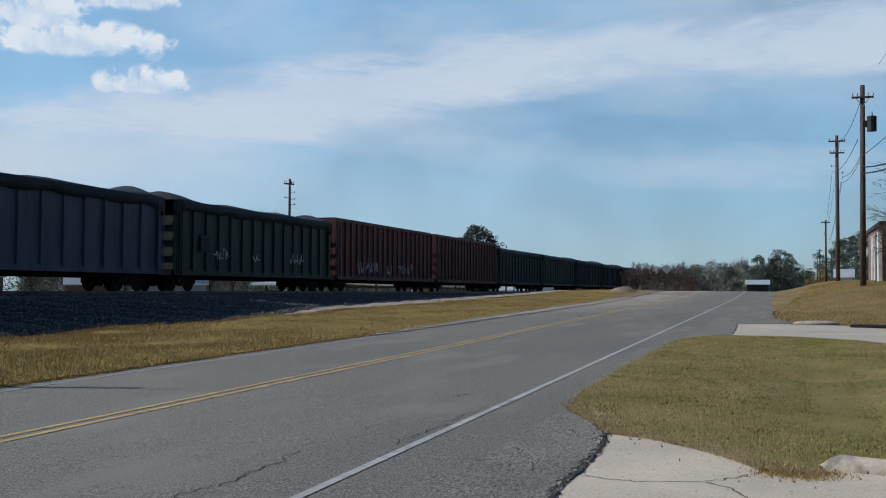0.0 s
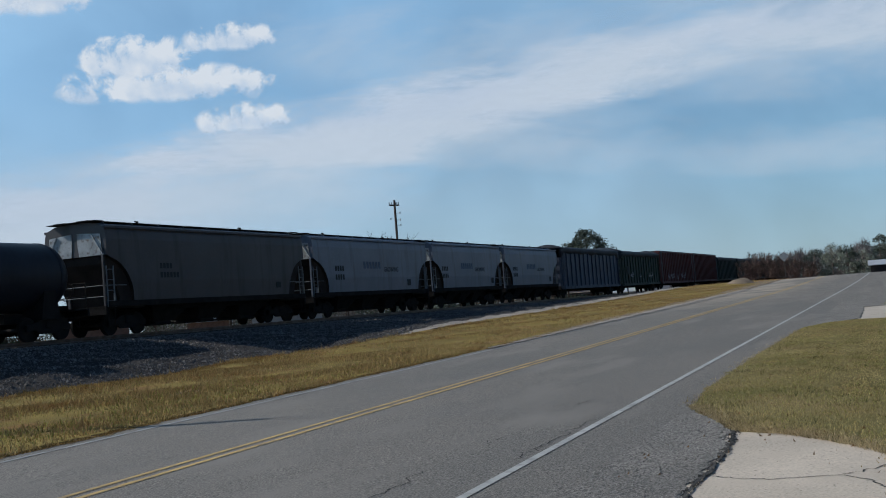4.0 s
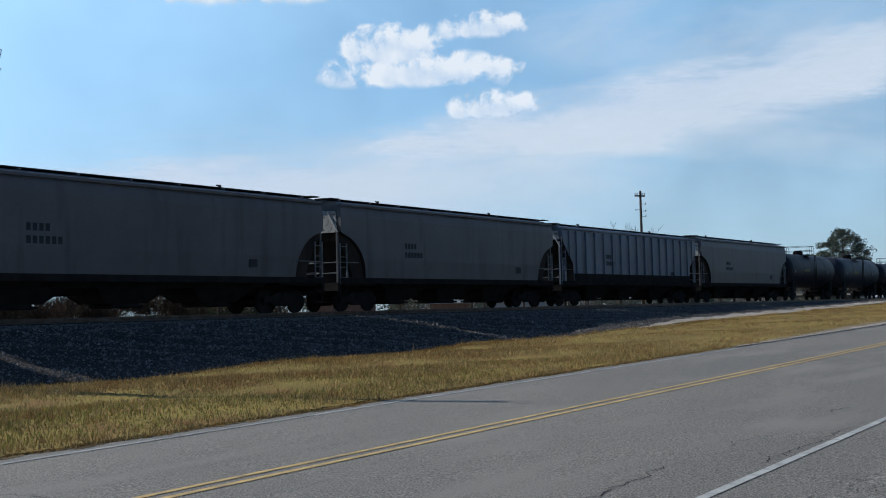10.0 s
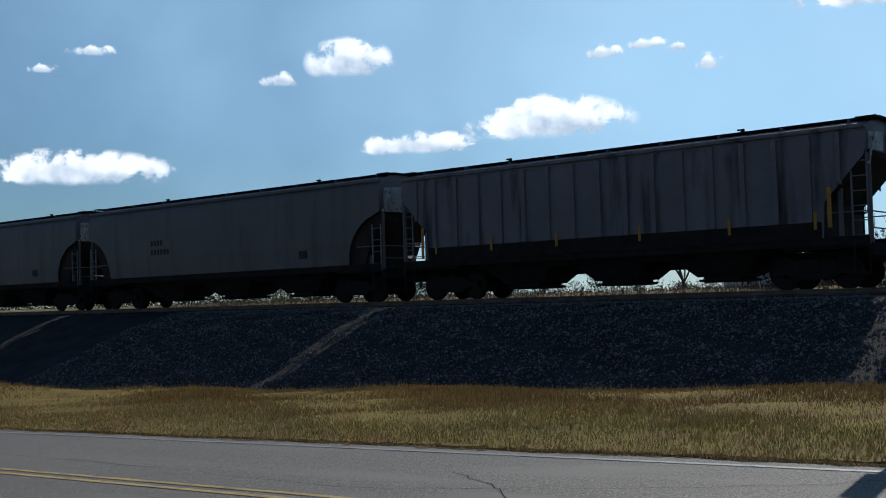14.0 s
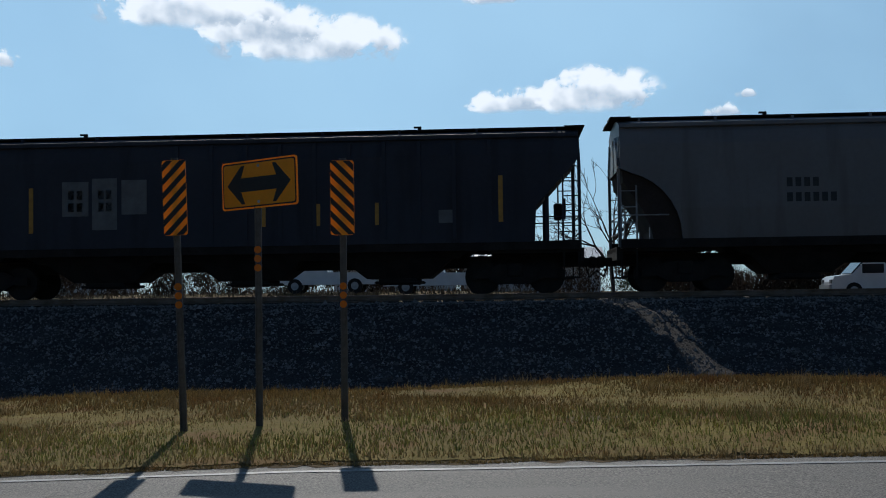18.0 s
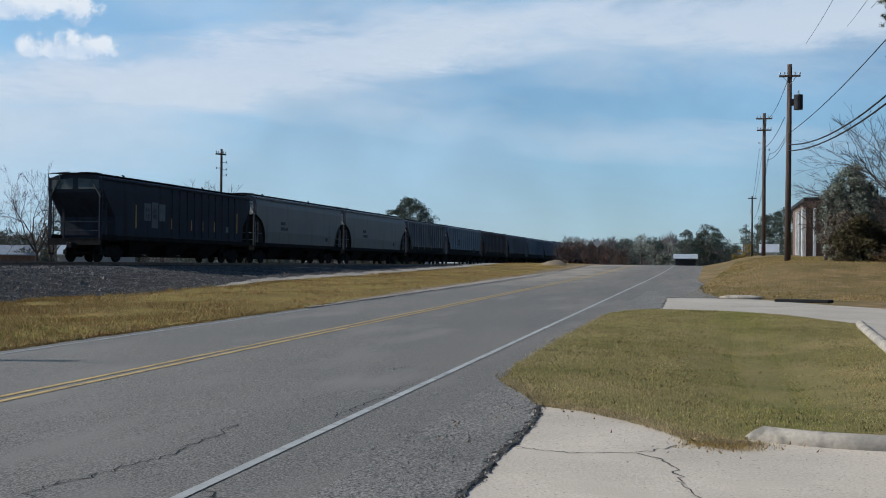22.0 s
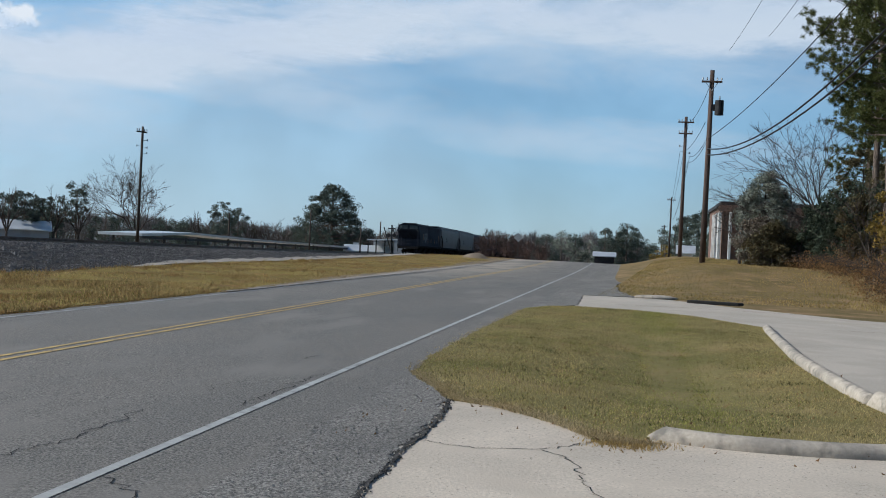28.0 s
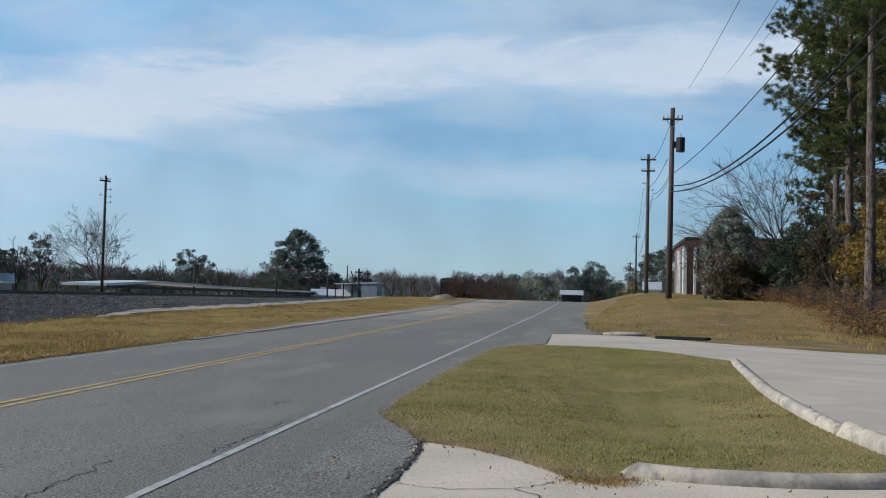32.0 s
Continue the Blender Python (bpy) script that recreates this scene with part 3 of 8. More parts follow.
kerb("kerb", curve_pts([(10.22, -0.2), (10.04, -0.6), (9.95, -1.1), (9.98, -1.8), (10.2, -2.45), (10.7, -2.88), (11.4, -2.95)]), 0.22, 0.115, "rounded concrete kerb curving round the lawn's corner")
kerb("kerb", curve_pts([(26.2, -3.08), (24.4, -2.94), (21, -2.78), (18.3, -2.68), (15.6, -2.70), (13.6, -2.76)]), 0.20, 0.12, "low pale concrete kerb beside the driveway")
kerb("kerb", curve_pts([(13.5, -2.77), (13.0, -2.82), (12.2, -2.88), (11.5, -2.95)]), 0.20, 0.19, "raised broken kerb end beside the driveway")
bm = bmesh.new()
bmesh.ops.create_uvsphere(bm, u_segments=14, v_segments=8, radius=1)
bmesh.ops.transform(bm, matrix=Matrix.Diagonal((0.30, 0.75, 0.10, 1)), verts=bm.verts)
rubble = new("kerb_stone", mesh_of(bm, M["kerb"], "kerb_stone", True))
rubble.location = (39.1, -0.9, float(road_z(39.1)) + 0.04)
tagged(rubble, "broken lump of pale kerb beside the driveway", "kerb stone")
# Solid near-black bar; its colour stands for the shade inside the drain.
drain = new("drain_opening", mesh_of(boxed(-0.3, 0.3, -0.85, 0.85, -0.05, 0.05, bevel=0.02), M["crack"], "drain_opening"))
drain.location, drain.rotation_euler = (37.2, -2.75, float(road_z(37.2)) + 0.05), (0, 0, radians(-20))
tagged(drain, "near-black bar for the shaded slot of a storm drain at the edge of the driveway", "drain")

# ---------------------------------------------------------------- railway
def bank_z(x, y):
    x, y = np.asarray(x, float), np.asarray(y, float)
    base = ground_z(x, y)
    top = RAIL_Z - 0.26
    t = smoothstep(20.6, 29.0, y) * 0.5 + 0.5 * np.clip((y - 20.6) / 8.4, 0, 1)
    zz = (road_z(x) - 0.45 * (1 - smoothstep(32, 50, x))) * (1 - t) + top * t
    back = ground_z(x, np.full_like(y, 38.0))
    t2 = smoothstep(34.6, 38.0, y)
    zz = zz * (1 - t2) + np.minimum(back, top) * t2
    lumps = 0.05 * np.sin(x * 1.7 + 3 * np.sin(y)) * np.sin(y * 2.1 + x * 0.6) * smoothstep(19.8, 22, y) * (1 - smoothstep(28, 29.3, y))
    return zz + lumps + 0.03


xs_bank = np.r_[-1500, -900, -500, -260, -180, np.arange(-120, 130, 0.8), np.arange(132, 300, 4), 400, 700, 1200, 2000]
bank = tagged(new("ballast_bank", grid_mesh("ballast_bank", xs_bank, np.r_[np.arange(20.2, 29.4, 0.4), np.arange(29.4, 38.6, 0.8)], bank_z, M["ballast"])),
              "sloping bank of grey crushed-stone ballast under the track", "ballast", kind="structure")
rng = np.random.default_rng(4)


def stones(name, n, x0, x1, y0, y1, size, height, mat, label, power=1.0, keep=None):
    x = rng.uniform(x0, x1, n)
    y = y0 + (y1 - y0) * rng.uniform(0, 1, n) ** power
    if keep is not None:
        m = keep(x, y)
        x, y = x[m], y[m]
        n = len(x)
    z = height(x, y)
    s = size * rng.lognormal(0, 0.4, n)
    base = np.array([(1, 0, -0.3), (-0.5, 0.87, -0.3), (-0.5, -0.87, -0.3), (0.1, 0.1, 0.75)])
    tri = np.array([(0, 1, 3), (1, 2, 3), (2, 0, 3)])
    v = base[None] * s[:, None, None] * rng.uniform(0.6, 1.3, (n, 4, 3))
    a = rng.uniform(0, 6.28, n)
    c, q = np.cos(a)[:, None], np.sin(a)[:, None]
    vx, vy = v[..., 0] * c - v[..., 1] * q, v[..., 0] * q + v[..., 1] * c
    v = np.stack([vx + x[:, None], vy + y[:, None], v[..., 2] + z[:, None] + 0.2 * s[:, None]], -1)
    me = raw_mesh(name, v.reshape(-1, 3).tolist(), (tri[None] + 4 * np.arange(n)[:, None, None]).reshape(-1, 3).tolist(), mat)
    return tagged(new(name, me), label, "stones", kind="stuff")


def torn_edge(x):
    return np.interp(x, [2, 5, 7, 7.4, 8.1, 8.65, 9.35, 10.3, 11.0, 11.7, 12.4, 13.2, 13.7], [1.48, 1.60, 1.67, 1.71, 1.69, 1.74, 1.71, 1.73, 1.76, 1.85, 2.04, 2.36, 2.60])


def shoulder_top(x, y):
    return np.maximum(road_z(x) + 0.0226, np.where(y > 2.58, road_height(x, y), -9)) - 0.0022


stones("shoulder_grit", 46000, 3.5, 15.5, 1.2, 3.4, 0.0056, shoulder_top, M["grit"], "coarse grey chippings set in the worn shoulder", 1.0,
       lambda x, y: (y > torn_edge(x) - 0.01) & (rng.uniform(2.4, 2.9, len(x)) > y) & (rng.uniform(13, 16, len(x)) > x))
stones("torn_asphalt_crumbs", 90000, 3.5, 13.7, 1.4, 2.65, 0.0075, shoulder_top, M["tar"], "dark crumbs of asphalt along the torn edge", 1.0,
       lambda x, y: np.abs(y - torn_edge(x) - 0.022 * np.sin(x * 17) * np.sin(x * 5.3) - 0.014 * np.sin(x * 43 + 1)) < np.abs(rng.normal(0, 0.022, len(x))))
stones("ballast_stones", 150000, -38, 92, 20.8, 30.6, 0.029, bank_z, M["stone"], "loose grey ballast stones on the bank", 1.0)
sheet("verge_sand", [(28, 10.50), (36, 10.45), (44, 10.42), (54, 10.36), (66, 10.38), (80, 10.4), (80, 11.0), (66, 11.25), (56, 11.2), (48, 10.95), (40, 10.86), (34, 10.72), (28, 10.66)],
      M["sand"], 0.03, "sandy worn edge between road and verge", "gravel", 0.5, 0.07, 21, lambda x, y: np.maximum(road_height(x, y), ground_z(x, y)))
sheet("gravel_path", [(-60, 19.9), (-20, 20.1), (2, 19.95), (14, 19.95), (26, 20.05), (36, 20.35), (44, 20.5), (60, 19.9), (78, 20.2), (100, 19.3), (130, 18.7), (130, 20.4), (100, 21.2), (78, 21.9), (60, 21.8), (50, 21.5), (44, 20.85), (36, 20.6), (26, 20.32), (14, 20.3), (2, 20.22), (-20, 20.4), (-60, 20.2)],
      M["sand"], 0.05, "pale strip of sandy gravel at the foot of the bank", "gravel", 1.2, 0.06, 12, lambda x, y: np.maximum(bank_z(x, y), ground_z(x, y) - 0.02))


track = tagged(new("railway_track"), "single railway track on a raised ballast bed", "railway track")
track.location = (0, TRACK_Y, RAIL_Z)
rail_prof = [(-0.07, -0.17), (0.07, -0.17), (0.07, -0.15), (0.012, -0.13), (0.012, -0.045), (0.037, -0.035), (0.037, -0.004), (0.03, 0), (-0.03, 0), (-0.037, -0.004), (-0.037, -0.035), (-0.012, -0.045), (-0.012, -0.13), (-0.07, -0.15)]
for s in (-0.7535, 0.7535):
    bm = bmesh.new()
    a = [bm.verts.new((-1500, s + u, w)) for u, w in rail_prof]
    b = [bm.verts.new((2000, s + u, w)) for u, w in rail_prof]
    for i in range(len(rail_prof)):
        j = (i + 1) % len(rail_prof)
        bm.faces.new((a[i], b[i], b[j], a[j]))
    bm.faces.new(a), bm.faces.new(b[::-1])
    bmesh.ops.recalc_face_normals(bm, faces=bm.faces)
    part("rail", bm, M["rail"], track, "rusty steel rail")
tie_me = mesh_of(boxed(-0.115, 0.115, -1.3, 1.3, -0.34, -0.17, bevel=0.01), M["tie"], "sleeper")
for k in range(280):
    part("sleeper", tie_me, M["tie"], track, at=pose(-46 + 0.56 * k, random.uniform(-0.03, 0.03), 0, 0, 0, random.uniform(-0.6, 0.6)))
far_v, far_f = [], []
for x in (*np.arange(-160, -46.3, 0.56), *np.arange(111, 320, 0.56)):
    o = len(far_v)
    far_v += [(x + a, b, c) for a in (-0.115, 0.115) for b in (-1.3, 1.3) for c in (-0.34, -0.17)]
    far_f += [tuple(o + i for i in f) for f in ((0, 1, 3, 2), (4, 6, 7, 5), (0, 4, 5, 1), (2, 3, 7, 6), (1, 5, 7, 3))]
far_ties = part("sleepers_far", raw_mesh("sleepers_far", far_v, far_f, M["tie"]), M["tie"], track)
far_ties["kind"] = "stuff"

# ---------------------------------------------------------------- the train
def paint(name, base, dirt=(0.07, 0.06, 0.052), second=None, rough=0.6, spec=0.35):
    return material(name, base, rough, second or [c * 0.82 for c in base], 0.5, 9.0, 0.12, 0.06, third=dirt, streak=(1.2, 1.2, 0.16), spec=spec)


M["car_light"] = paint("light_grey_car_paint", (0.175, 0.195, 0.25), (0.11, 0.116, 0.14), rough=0.5, spec=0.45)
M["car_brown"] = paint("brownish_grey_car_paint", (0.075, 0.069, 0.074), (0.042, 0.037, 0.036), rough=0.55, spec=0.4)
M["car_grey"] = paint("grey_car_paint", (0.115, 0.112, 0.122), (0.07, 0.065, 0.066), rough=0.5, spec=0.45)
M["car_blue"] = paint("bluish_grey_car_paint", (0.18, 0.20, 0.25), (0.10, 0.103, 0.118), rough=0.52, spec=0.4)
M["car_stain"] = paint("stained_grey_car_paint", (0.165, 0.162, 0.18), (0.018, 0.016, 0.02), rough=0.6, spec=0.25)
M["car_dark"] = paint("dark_brown_car_paint", (0.125, 0.098, 0.10), (0.065, 0.05, 0.053), rough=0.7, spec=0.2)
M["car_black"] = paint("black_car_paint", (0.040, 0.043, 0.056), (0.026, 0.026, 0.031), rough=0.7, spec=0.1)
M["tank_black"] = paint("black_tank_paint", (0.022, 0.024, 0.034), (0.015, 0.015, 0.020), rough=0.5, spec=0.16)
M["tank_blue"] = paint("faded_black_tank_paint", (0.036, 0.041, 0.058), (0.023, 0.024, 0.031), rough=0.5, spec=0.2)
M["chip_blue"] = paint("blue_grey_car_paint", (0.075, 0.089, 0.128), (0.043, 0.05, 0.066), rough=0.6, spec=0.3)
M["chip_green"] = paint("dark_green_car_paint", (0.024, 0.042, 0.03), (0.018, 0.024, 0.02))
M["chip_red"] = paint("oxide_red_car_paint", (0.125, 0.032, 0.028), (0.06, 0.02, 0.02))
M["chip_dark"] = paint("very_dark_green_car_paint", (0.013, 0.02, 0.017), (0.010, 0.013, 0.012))
M["under"] = material("grimy_underframe", (0.026, 0.024, 0.023), 0.9, (0.017, 0.015, 0.015), 2, 20, 0.3, 0.2, spec=0.08)
# Dark brown with the shade under the car ends in its colour.
M["end_dark"] = material("shade_brown_end_sheet", (0.048, 0.036, 0.031), 0.85, (0.026, 0.021, 0.019), 1.2, 14, 0.3, 0.1, spec=0.15)
M["end_pale"] = material("pale_end_sheet", (0.52, 0.54, 0.54), 0.55, (0.34, 0.35, 0.35), 2, 20, 0.2, 0.0, third=(0.16, 0.13, 0.11))
M["end_dim"] = material("dim_end_sheet", (0.085, 0.10, 0.10), 0.6, (0.06, 0.07, 0.07), 2, 20, 0.2, 0.0)
M["tarp"] = material("dark_tarpaulin", (0.03, 0.036, 0.045), 0.7, (0.018, 0.02, 0.026), 0.6, 5, 0.3, 0.4)
M["label_white"] = material("dirty_white_panel", (0.12, 0.122, 0.128), 0.6, (0.085, 0.086, 0.09), 3, 20, 0.1, 0.0)
M["plate_dim"] = material("dull_yellow_lettering", (0.16, 0.12, 0.03), 0.6, (0.10, 0.075, 0.02), 5, 30, 0.3, 0.0)
M["label_yellow"] = material("yellow_reflective_strip", (0.40, 0.20, 0.02), 0.4, (0.28, 0.14, 0.02), 5, 30, 0.1, 0.0)
M["mark"] = material("dark_lettering", (0.03, 0.035, 0.04), 0.7, None, 3, 20, 0.2, 0.0)
M["mark_blue"] = material("faded_blue_lettering", (0.10, 0.13, 0.20), 0.7, None, 3, 20, 0.2, 0.0)
M["graffiti"] = material("pale_scrawl", (0.50, 0.48, 0.50), 0.6, (0.34, 0.31, 0.34), 2, 15, 0.2, 0.0)
M["ladder_light"] = material("pale_ladder_paint", (0.22, 0.225, 0.23), 0.6, (0.13, 0.13, 0.135), 4, 30, 0.2, 0.0)

KEEP = {}


def shared(key, make, mat, smooth=False):
    """A mesh that alike parts use together."""
    if key not in KEEP:
        bm = bmesh.new()
        make(bm)
        KEEP[key] = mesh_of(bm, mat, key[0] if isinstance(key, tuple) else key, smooth)
    return KEEP[key]


def make_wheel(bm):
    for r, h in ((0.457, 0.09), (0.482, 0.03)):
        v = bmesh.ops.create_cone(bm, cap_ends=True, segments=20, radius1=r, radius2=r, depth=h)["verts"]
        bmesh.ops.transform(bm, matrix=Matrix.Translation((0, 0.055 if r > 0.47 else 0, 0)) @ Matrix.Rotation(radians(90), 4, "X"), verts=v)


def make_side_frame(bm):
    prism(bm, [(-1.15, 0.38), (-1.15, 0.62), (-0.75, 0.66), (-0.45, 0.80), (0.45, 0.80), (0.75, 0.66), (1.15, 0.62), (1.15, 0.38), (0.75, 0.42), (0.45, 0.26), (-0.45, 0.26), (-0.75, 0.42)], -0.06, 0.06)


def add_truck(car, x):
    for sy in (-1, 1):
        part("side_frame", shared("side_frame", make_side_frame, M["under"]), None, car, at=pose(x, 1.0 * sy, 0))
        for dx in (-0.89, 0.89):
            part("wheel", shared("wheel", make_wheel, M["under"]), None, car, at=pose(x + dx, 0.80 * sy, 0.457, 0, 0, 0 if sy < 0 else 180))
    for dx in (-0.89, 0.89):
        part("axle", shared("axle", lambda bm: rod(bm, (0, -0.75, 0), (0, 0.75, 0), 0.085, seg=8), M["under"]), None, car, at=pose(x + dx, 0, 0.457))
    part("bolster", shared("bolster", lambda bm: box(bm, -0.22, 0.22, -1.1, 1.1, 0.45, 0.82, 0.04), M["under"]), None, car, at=pose(x, 0, 0))


def make_ladder(h, w, n):
    def f(bm):
        for s in (-w / 2, w / 2):
            box(bm, s - 0.022, s + 0.022, -0.022, 0.022, 0, h)
        for i in range(n):
            rod(bm, (-w / 2, 0, 0.25 + i * (h - 0.4) / (n - 1)), (w / 2, 0, 0.25 + i * (h - 0.4) / (n - 1)), 0.017, seg=5)
    return f


def make_brake_wheel(bm):
    for i in range(12):
        a, b = i * math.tau / 12, (i + 1) * math.tau / 12
        rod(bm, (0, 0.28 * math.cos(a), 0.28 * math.sin(a)), (0, 0.28 * math.cos(b), 0.28 * math.sin(b)), 0.022, seg=5)
    for i in range(4):
        a = i * math.tau / 4
        rod(bm, (0, 0, 0), (0, 0.28 * math.cos(a), 0.28 * math.sin(a)), 0.015, seg=5)


def make_coupler(bm):
    box(bm, -0.75, 0.0, -0.11, 0.11, 0.72, 0.96, 0.02)
    box(bm, -0.02, 0.20, -0.17, 0.17, 0.68, 1.0, 0.05)


def couplers(car, L):
    for s in (-1, 1):
        part("coupler", shared("coupler", make_coupler, M["under"]), None, car, at=pose(s * (L / 2 - 0.2), 0, 0, 0, 0, 0 if s > 0 else 180))
        part("brake_hose", shared("brake_hose", lambda bm: [rod(bm, (0, 0.25, 0.8), (0.12, 0.28, 0.42), 0.022, seg=5), rod(bm, (0.12, 0.28, 0.42), (0.34, 0.26, 0.62), 0.022, seg=5)], M["under"]), None, car, at=pose(s * (L / 2 - 0.3), 0, 0, 0, 0, 0 if s > 0 else 180))


def loft(bm, rings, close=True):
    vs = [[bm.verts.new(p) for p in r] for r in rings]
    n = len(rings[0])
    for a, b in zip(vs, vs[1:]):
        for j in range(n if close else n - 1):
            bm.faces.new((a[j], a[(j + 1) % n], b[(j + 1) % n], b[j]))
    bm.faces.new(vs[0]), bm.faces.new(vs[-1][::-1])
    bmesh.ops.recalc_face_normals(bm, faces=bm.faces)
    return bm


def end_gear(car, E, L, mat, platform_in=2.4, ladder_mat=None, top=4.35):
    """Platforms, ladders, posts and grab irons at both ends of a hopper car."""
    lm = ladder_mat or mat
    for s in (-1, 1):
        m = pose(0, 0, 0, 0, 0, 0 if s > 0 else 180)
        part("end_platform", shared(("end_platform", round(E, 2)), lambda bm: (box(bm, E - platform_in, E + 0.12, -1.45, 1.45, 1.08, 1.18), box(bm, E + 0.02, E + 0.12, -1.5, 1.5, 0.86, 1.2)), M["under"]), None, car, at=m)
        for sy in (-1, 1):
            part("ladder", shared(("ladder", lm.name, round(top, 2)), make_ladder(top - 1.15, 0.42, 8 if top > 3 else 4), lm), None, car, at=m @ pose(E - 0.22, sy * 1.52, 1.15))
            part("step", shared("step", lambda bm: (box(bm, -0.22, 0.22, -0.03, 0.03, 0.38, 0.43), box(bm, -0.22, -0.18, -0.02, 0.02, 0.4, 1.1), box(bm, 0.18, 0.22, -0.02, 0.02, 0.4, 1.1)), M["under"]), None, car, at=m @ pose(E - 0.22, sy * 1.5, 0))
            part("corner_post", shared(("corner_post", round(top, 2), mat.name), lambda bm: box(bm, -0.04, 0.04, -0.04, 0.04, 1.15, 3.6), mat), None, car, at=m @ pose(E + 0.02, sy * 1.40, 0))
            part("end_post", shared(("end_post", round(top, 2), mat.name), lambda bm: box(bm, -0.05, 0.05, -0.06, 0.06, 1.15, 3.2), mat), None, car, at=m @ pose(E - 0.85, sy * 1.2, 0))
        part("handrail", shared(("handrail", lm.name), lambda bm: (rod(bm, (0, -1.42, 2.05), (0, 1.42, 2.05), 0.02, seg=5), rod(bm, (0, -1.42, 1.6), (0, 1.42, 1.6), 0.02, seg=5), rod(bm, (-1.3, -1.45, 2.05), (0, -1.45, 2.05), 0.02, seg=5), rod(bm, (-1.3, 1.45, 2.05), (0, 1.45, 2.05), 0.02, seg=5)), lm), None, car, at=m @ pose(E, 0, 0))
    part("brake_wheel", shared("brake_wheel", make_brake_wheel, M["under"]), None, car, at=pose(E - 0.35, -0.75, 2.3))
    part("brake_rod", shared("brake_rod", lambda bm: (rod(bm, (0, 0, 1.1), (0, 0, 2.3), 0.03, seg=5), box(bm, -0.25, -0.02, -0.14, 0.14, 2.0, 2.45, 0.03)), M["under"]), None, car, at=pose(E - 0.4, -0.75, 0))


def roof_walk(car, E, top, mat):
    def boards(bm):
        for sy in (-1, 1):
            box(bm, -E - 0.2, E + 0.2, sy * 0.62 - 0.3, sy * 0.62 + 0.3, top + 0.005, top + 0.045)
        for s in (-1, 1):
            box(bm, min(s * (E - 0.35), s * (E + 0.2)), max(s * (E - 0.35), s * (E + 0.2)), -1.25, 1.25, top - 0.012, top + 0.025)
    part("running_board", shared(("running_board", round(E, 1), round(top, 2)), boards, M["under"]), None, car, "dark grated running board")
    part("hatch_cover", shared(("hatch_cover", round(E, 1), round(top, 2), mat.name), lambda bm: [box(bm, -E + 1.1 + i * (2 * E - 2.2) / 5, -E + 1.0 + (i + 1) * (2 * E - 2.2) / 5, -0.28, 0.28, top, top + 0.09, 0.03) for i in range(5)], mat), None, car)
    for k in (1, 4):
        part("hatch_latch", shared("hatch_latch", lambda bm: (box(bm, -0.05, 0.05, -0.04, 0.04, 0, 0.16), box(bm, -0.16, 0.05, -0.03, 0.03, 0.12, 0.17)), M["under"]), None, car, at=pose(-E + 1.05 + k * (2 * E - 2.2) / 5, -0.25, top + 0.06))
    for k in range(9):
        x = -E + 0.6 + k * (2 * E - 1.2) / 8
        part("board_bracket", shared(("board_bracket", round(top, 2), mat.name), lambda bm: box(bm, -0.03, 0.03, -1.05, 1.05, top - 0.20, top + 0.002), mat), None, car, at=pose(x, 0, 0))


def bays(car, E, n, floor, w, inner, mat):
    """The dark belly between the trucks and the discharge hoppers below it."""
    pitch = 2 * inner / n
    part("belly", shared(("belly", round(inner, 2), round(floor, 2)), lambda bm: loft(bm, [[(-inner - 0.1, -w, floor), (inner + 0.1, -w, floor), (inner + 0.1, w, floor), (-inner - 0.1, w, floor)], [(-inner + 0.35, -w * 0.82, 0.98), (inner - 0.35, -w * 0.82, 0.98), (inner - 0.35, w * 0.82, 0.98), (-inner + 0.35, w * 0.82, 0.98)]]), mat), None, car, "grimy belly under the body")
    for k in range(n):
        c = -inner + (k + 0.5) * pitch

        def make(bm, h=pitch / 2):
            loft(bm, [[(-h * 0.74, -w * 0.8, 1.0), (h * 0.74, -w * 0.8, 1.0), (h * 0.74, w * 0.8, 1.0), (-h * 0.74, w * 0.8, 1.0)], [(-h * 0.42, -w * 0.5, 0.45), (h * 0.42, -w * 0.5, 0.45), (h * 0.42, w * 0.5, 0.45), (-h * 0.42, w * 0.5, 0.45)]])
        part("discharge_hopper", shared(("discharge_hopper", round(pitch, 2), round(floor, 2)), make, mat), None, car, at=pose(c, 0, 0))
        part("outlet_gate", shared("outlet_gate", lambda bm: box(bm, -0.55, 0.55, -0.72, 0.72, 0.28, 0.46, 0.03), M["under"]), None, car, at=pose(c, 0, 0))
        part("gate_rod", shared("gate_rod", lambda bm: (rod(bm, (-0.65, -0.8, 0.34), (0.65, -0.8, 0.34), 0.025, seg=5), rod(bm, (-0.65, 0.8, 0.34), (0.65, 0.8, 0.34), 0.025, seg=5), box(bm, -0.62, -0.56, -0.82, 0.82, 0.3, 0.38), box(bm, 0.56, 0.62, -0.82, 0.82, 0.3, 0.38)), M["under"]), None, car, at=pose(c, 0, 0))
    part("centre_sill", shared(("centre_sill", round(E, 1)), lambda bm: box(bm, -E, E, -0.2, 0.2, 0.72, 1.05), M["under"]), None, car)


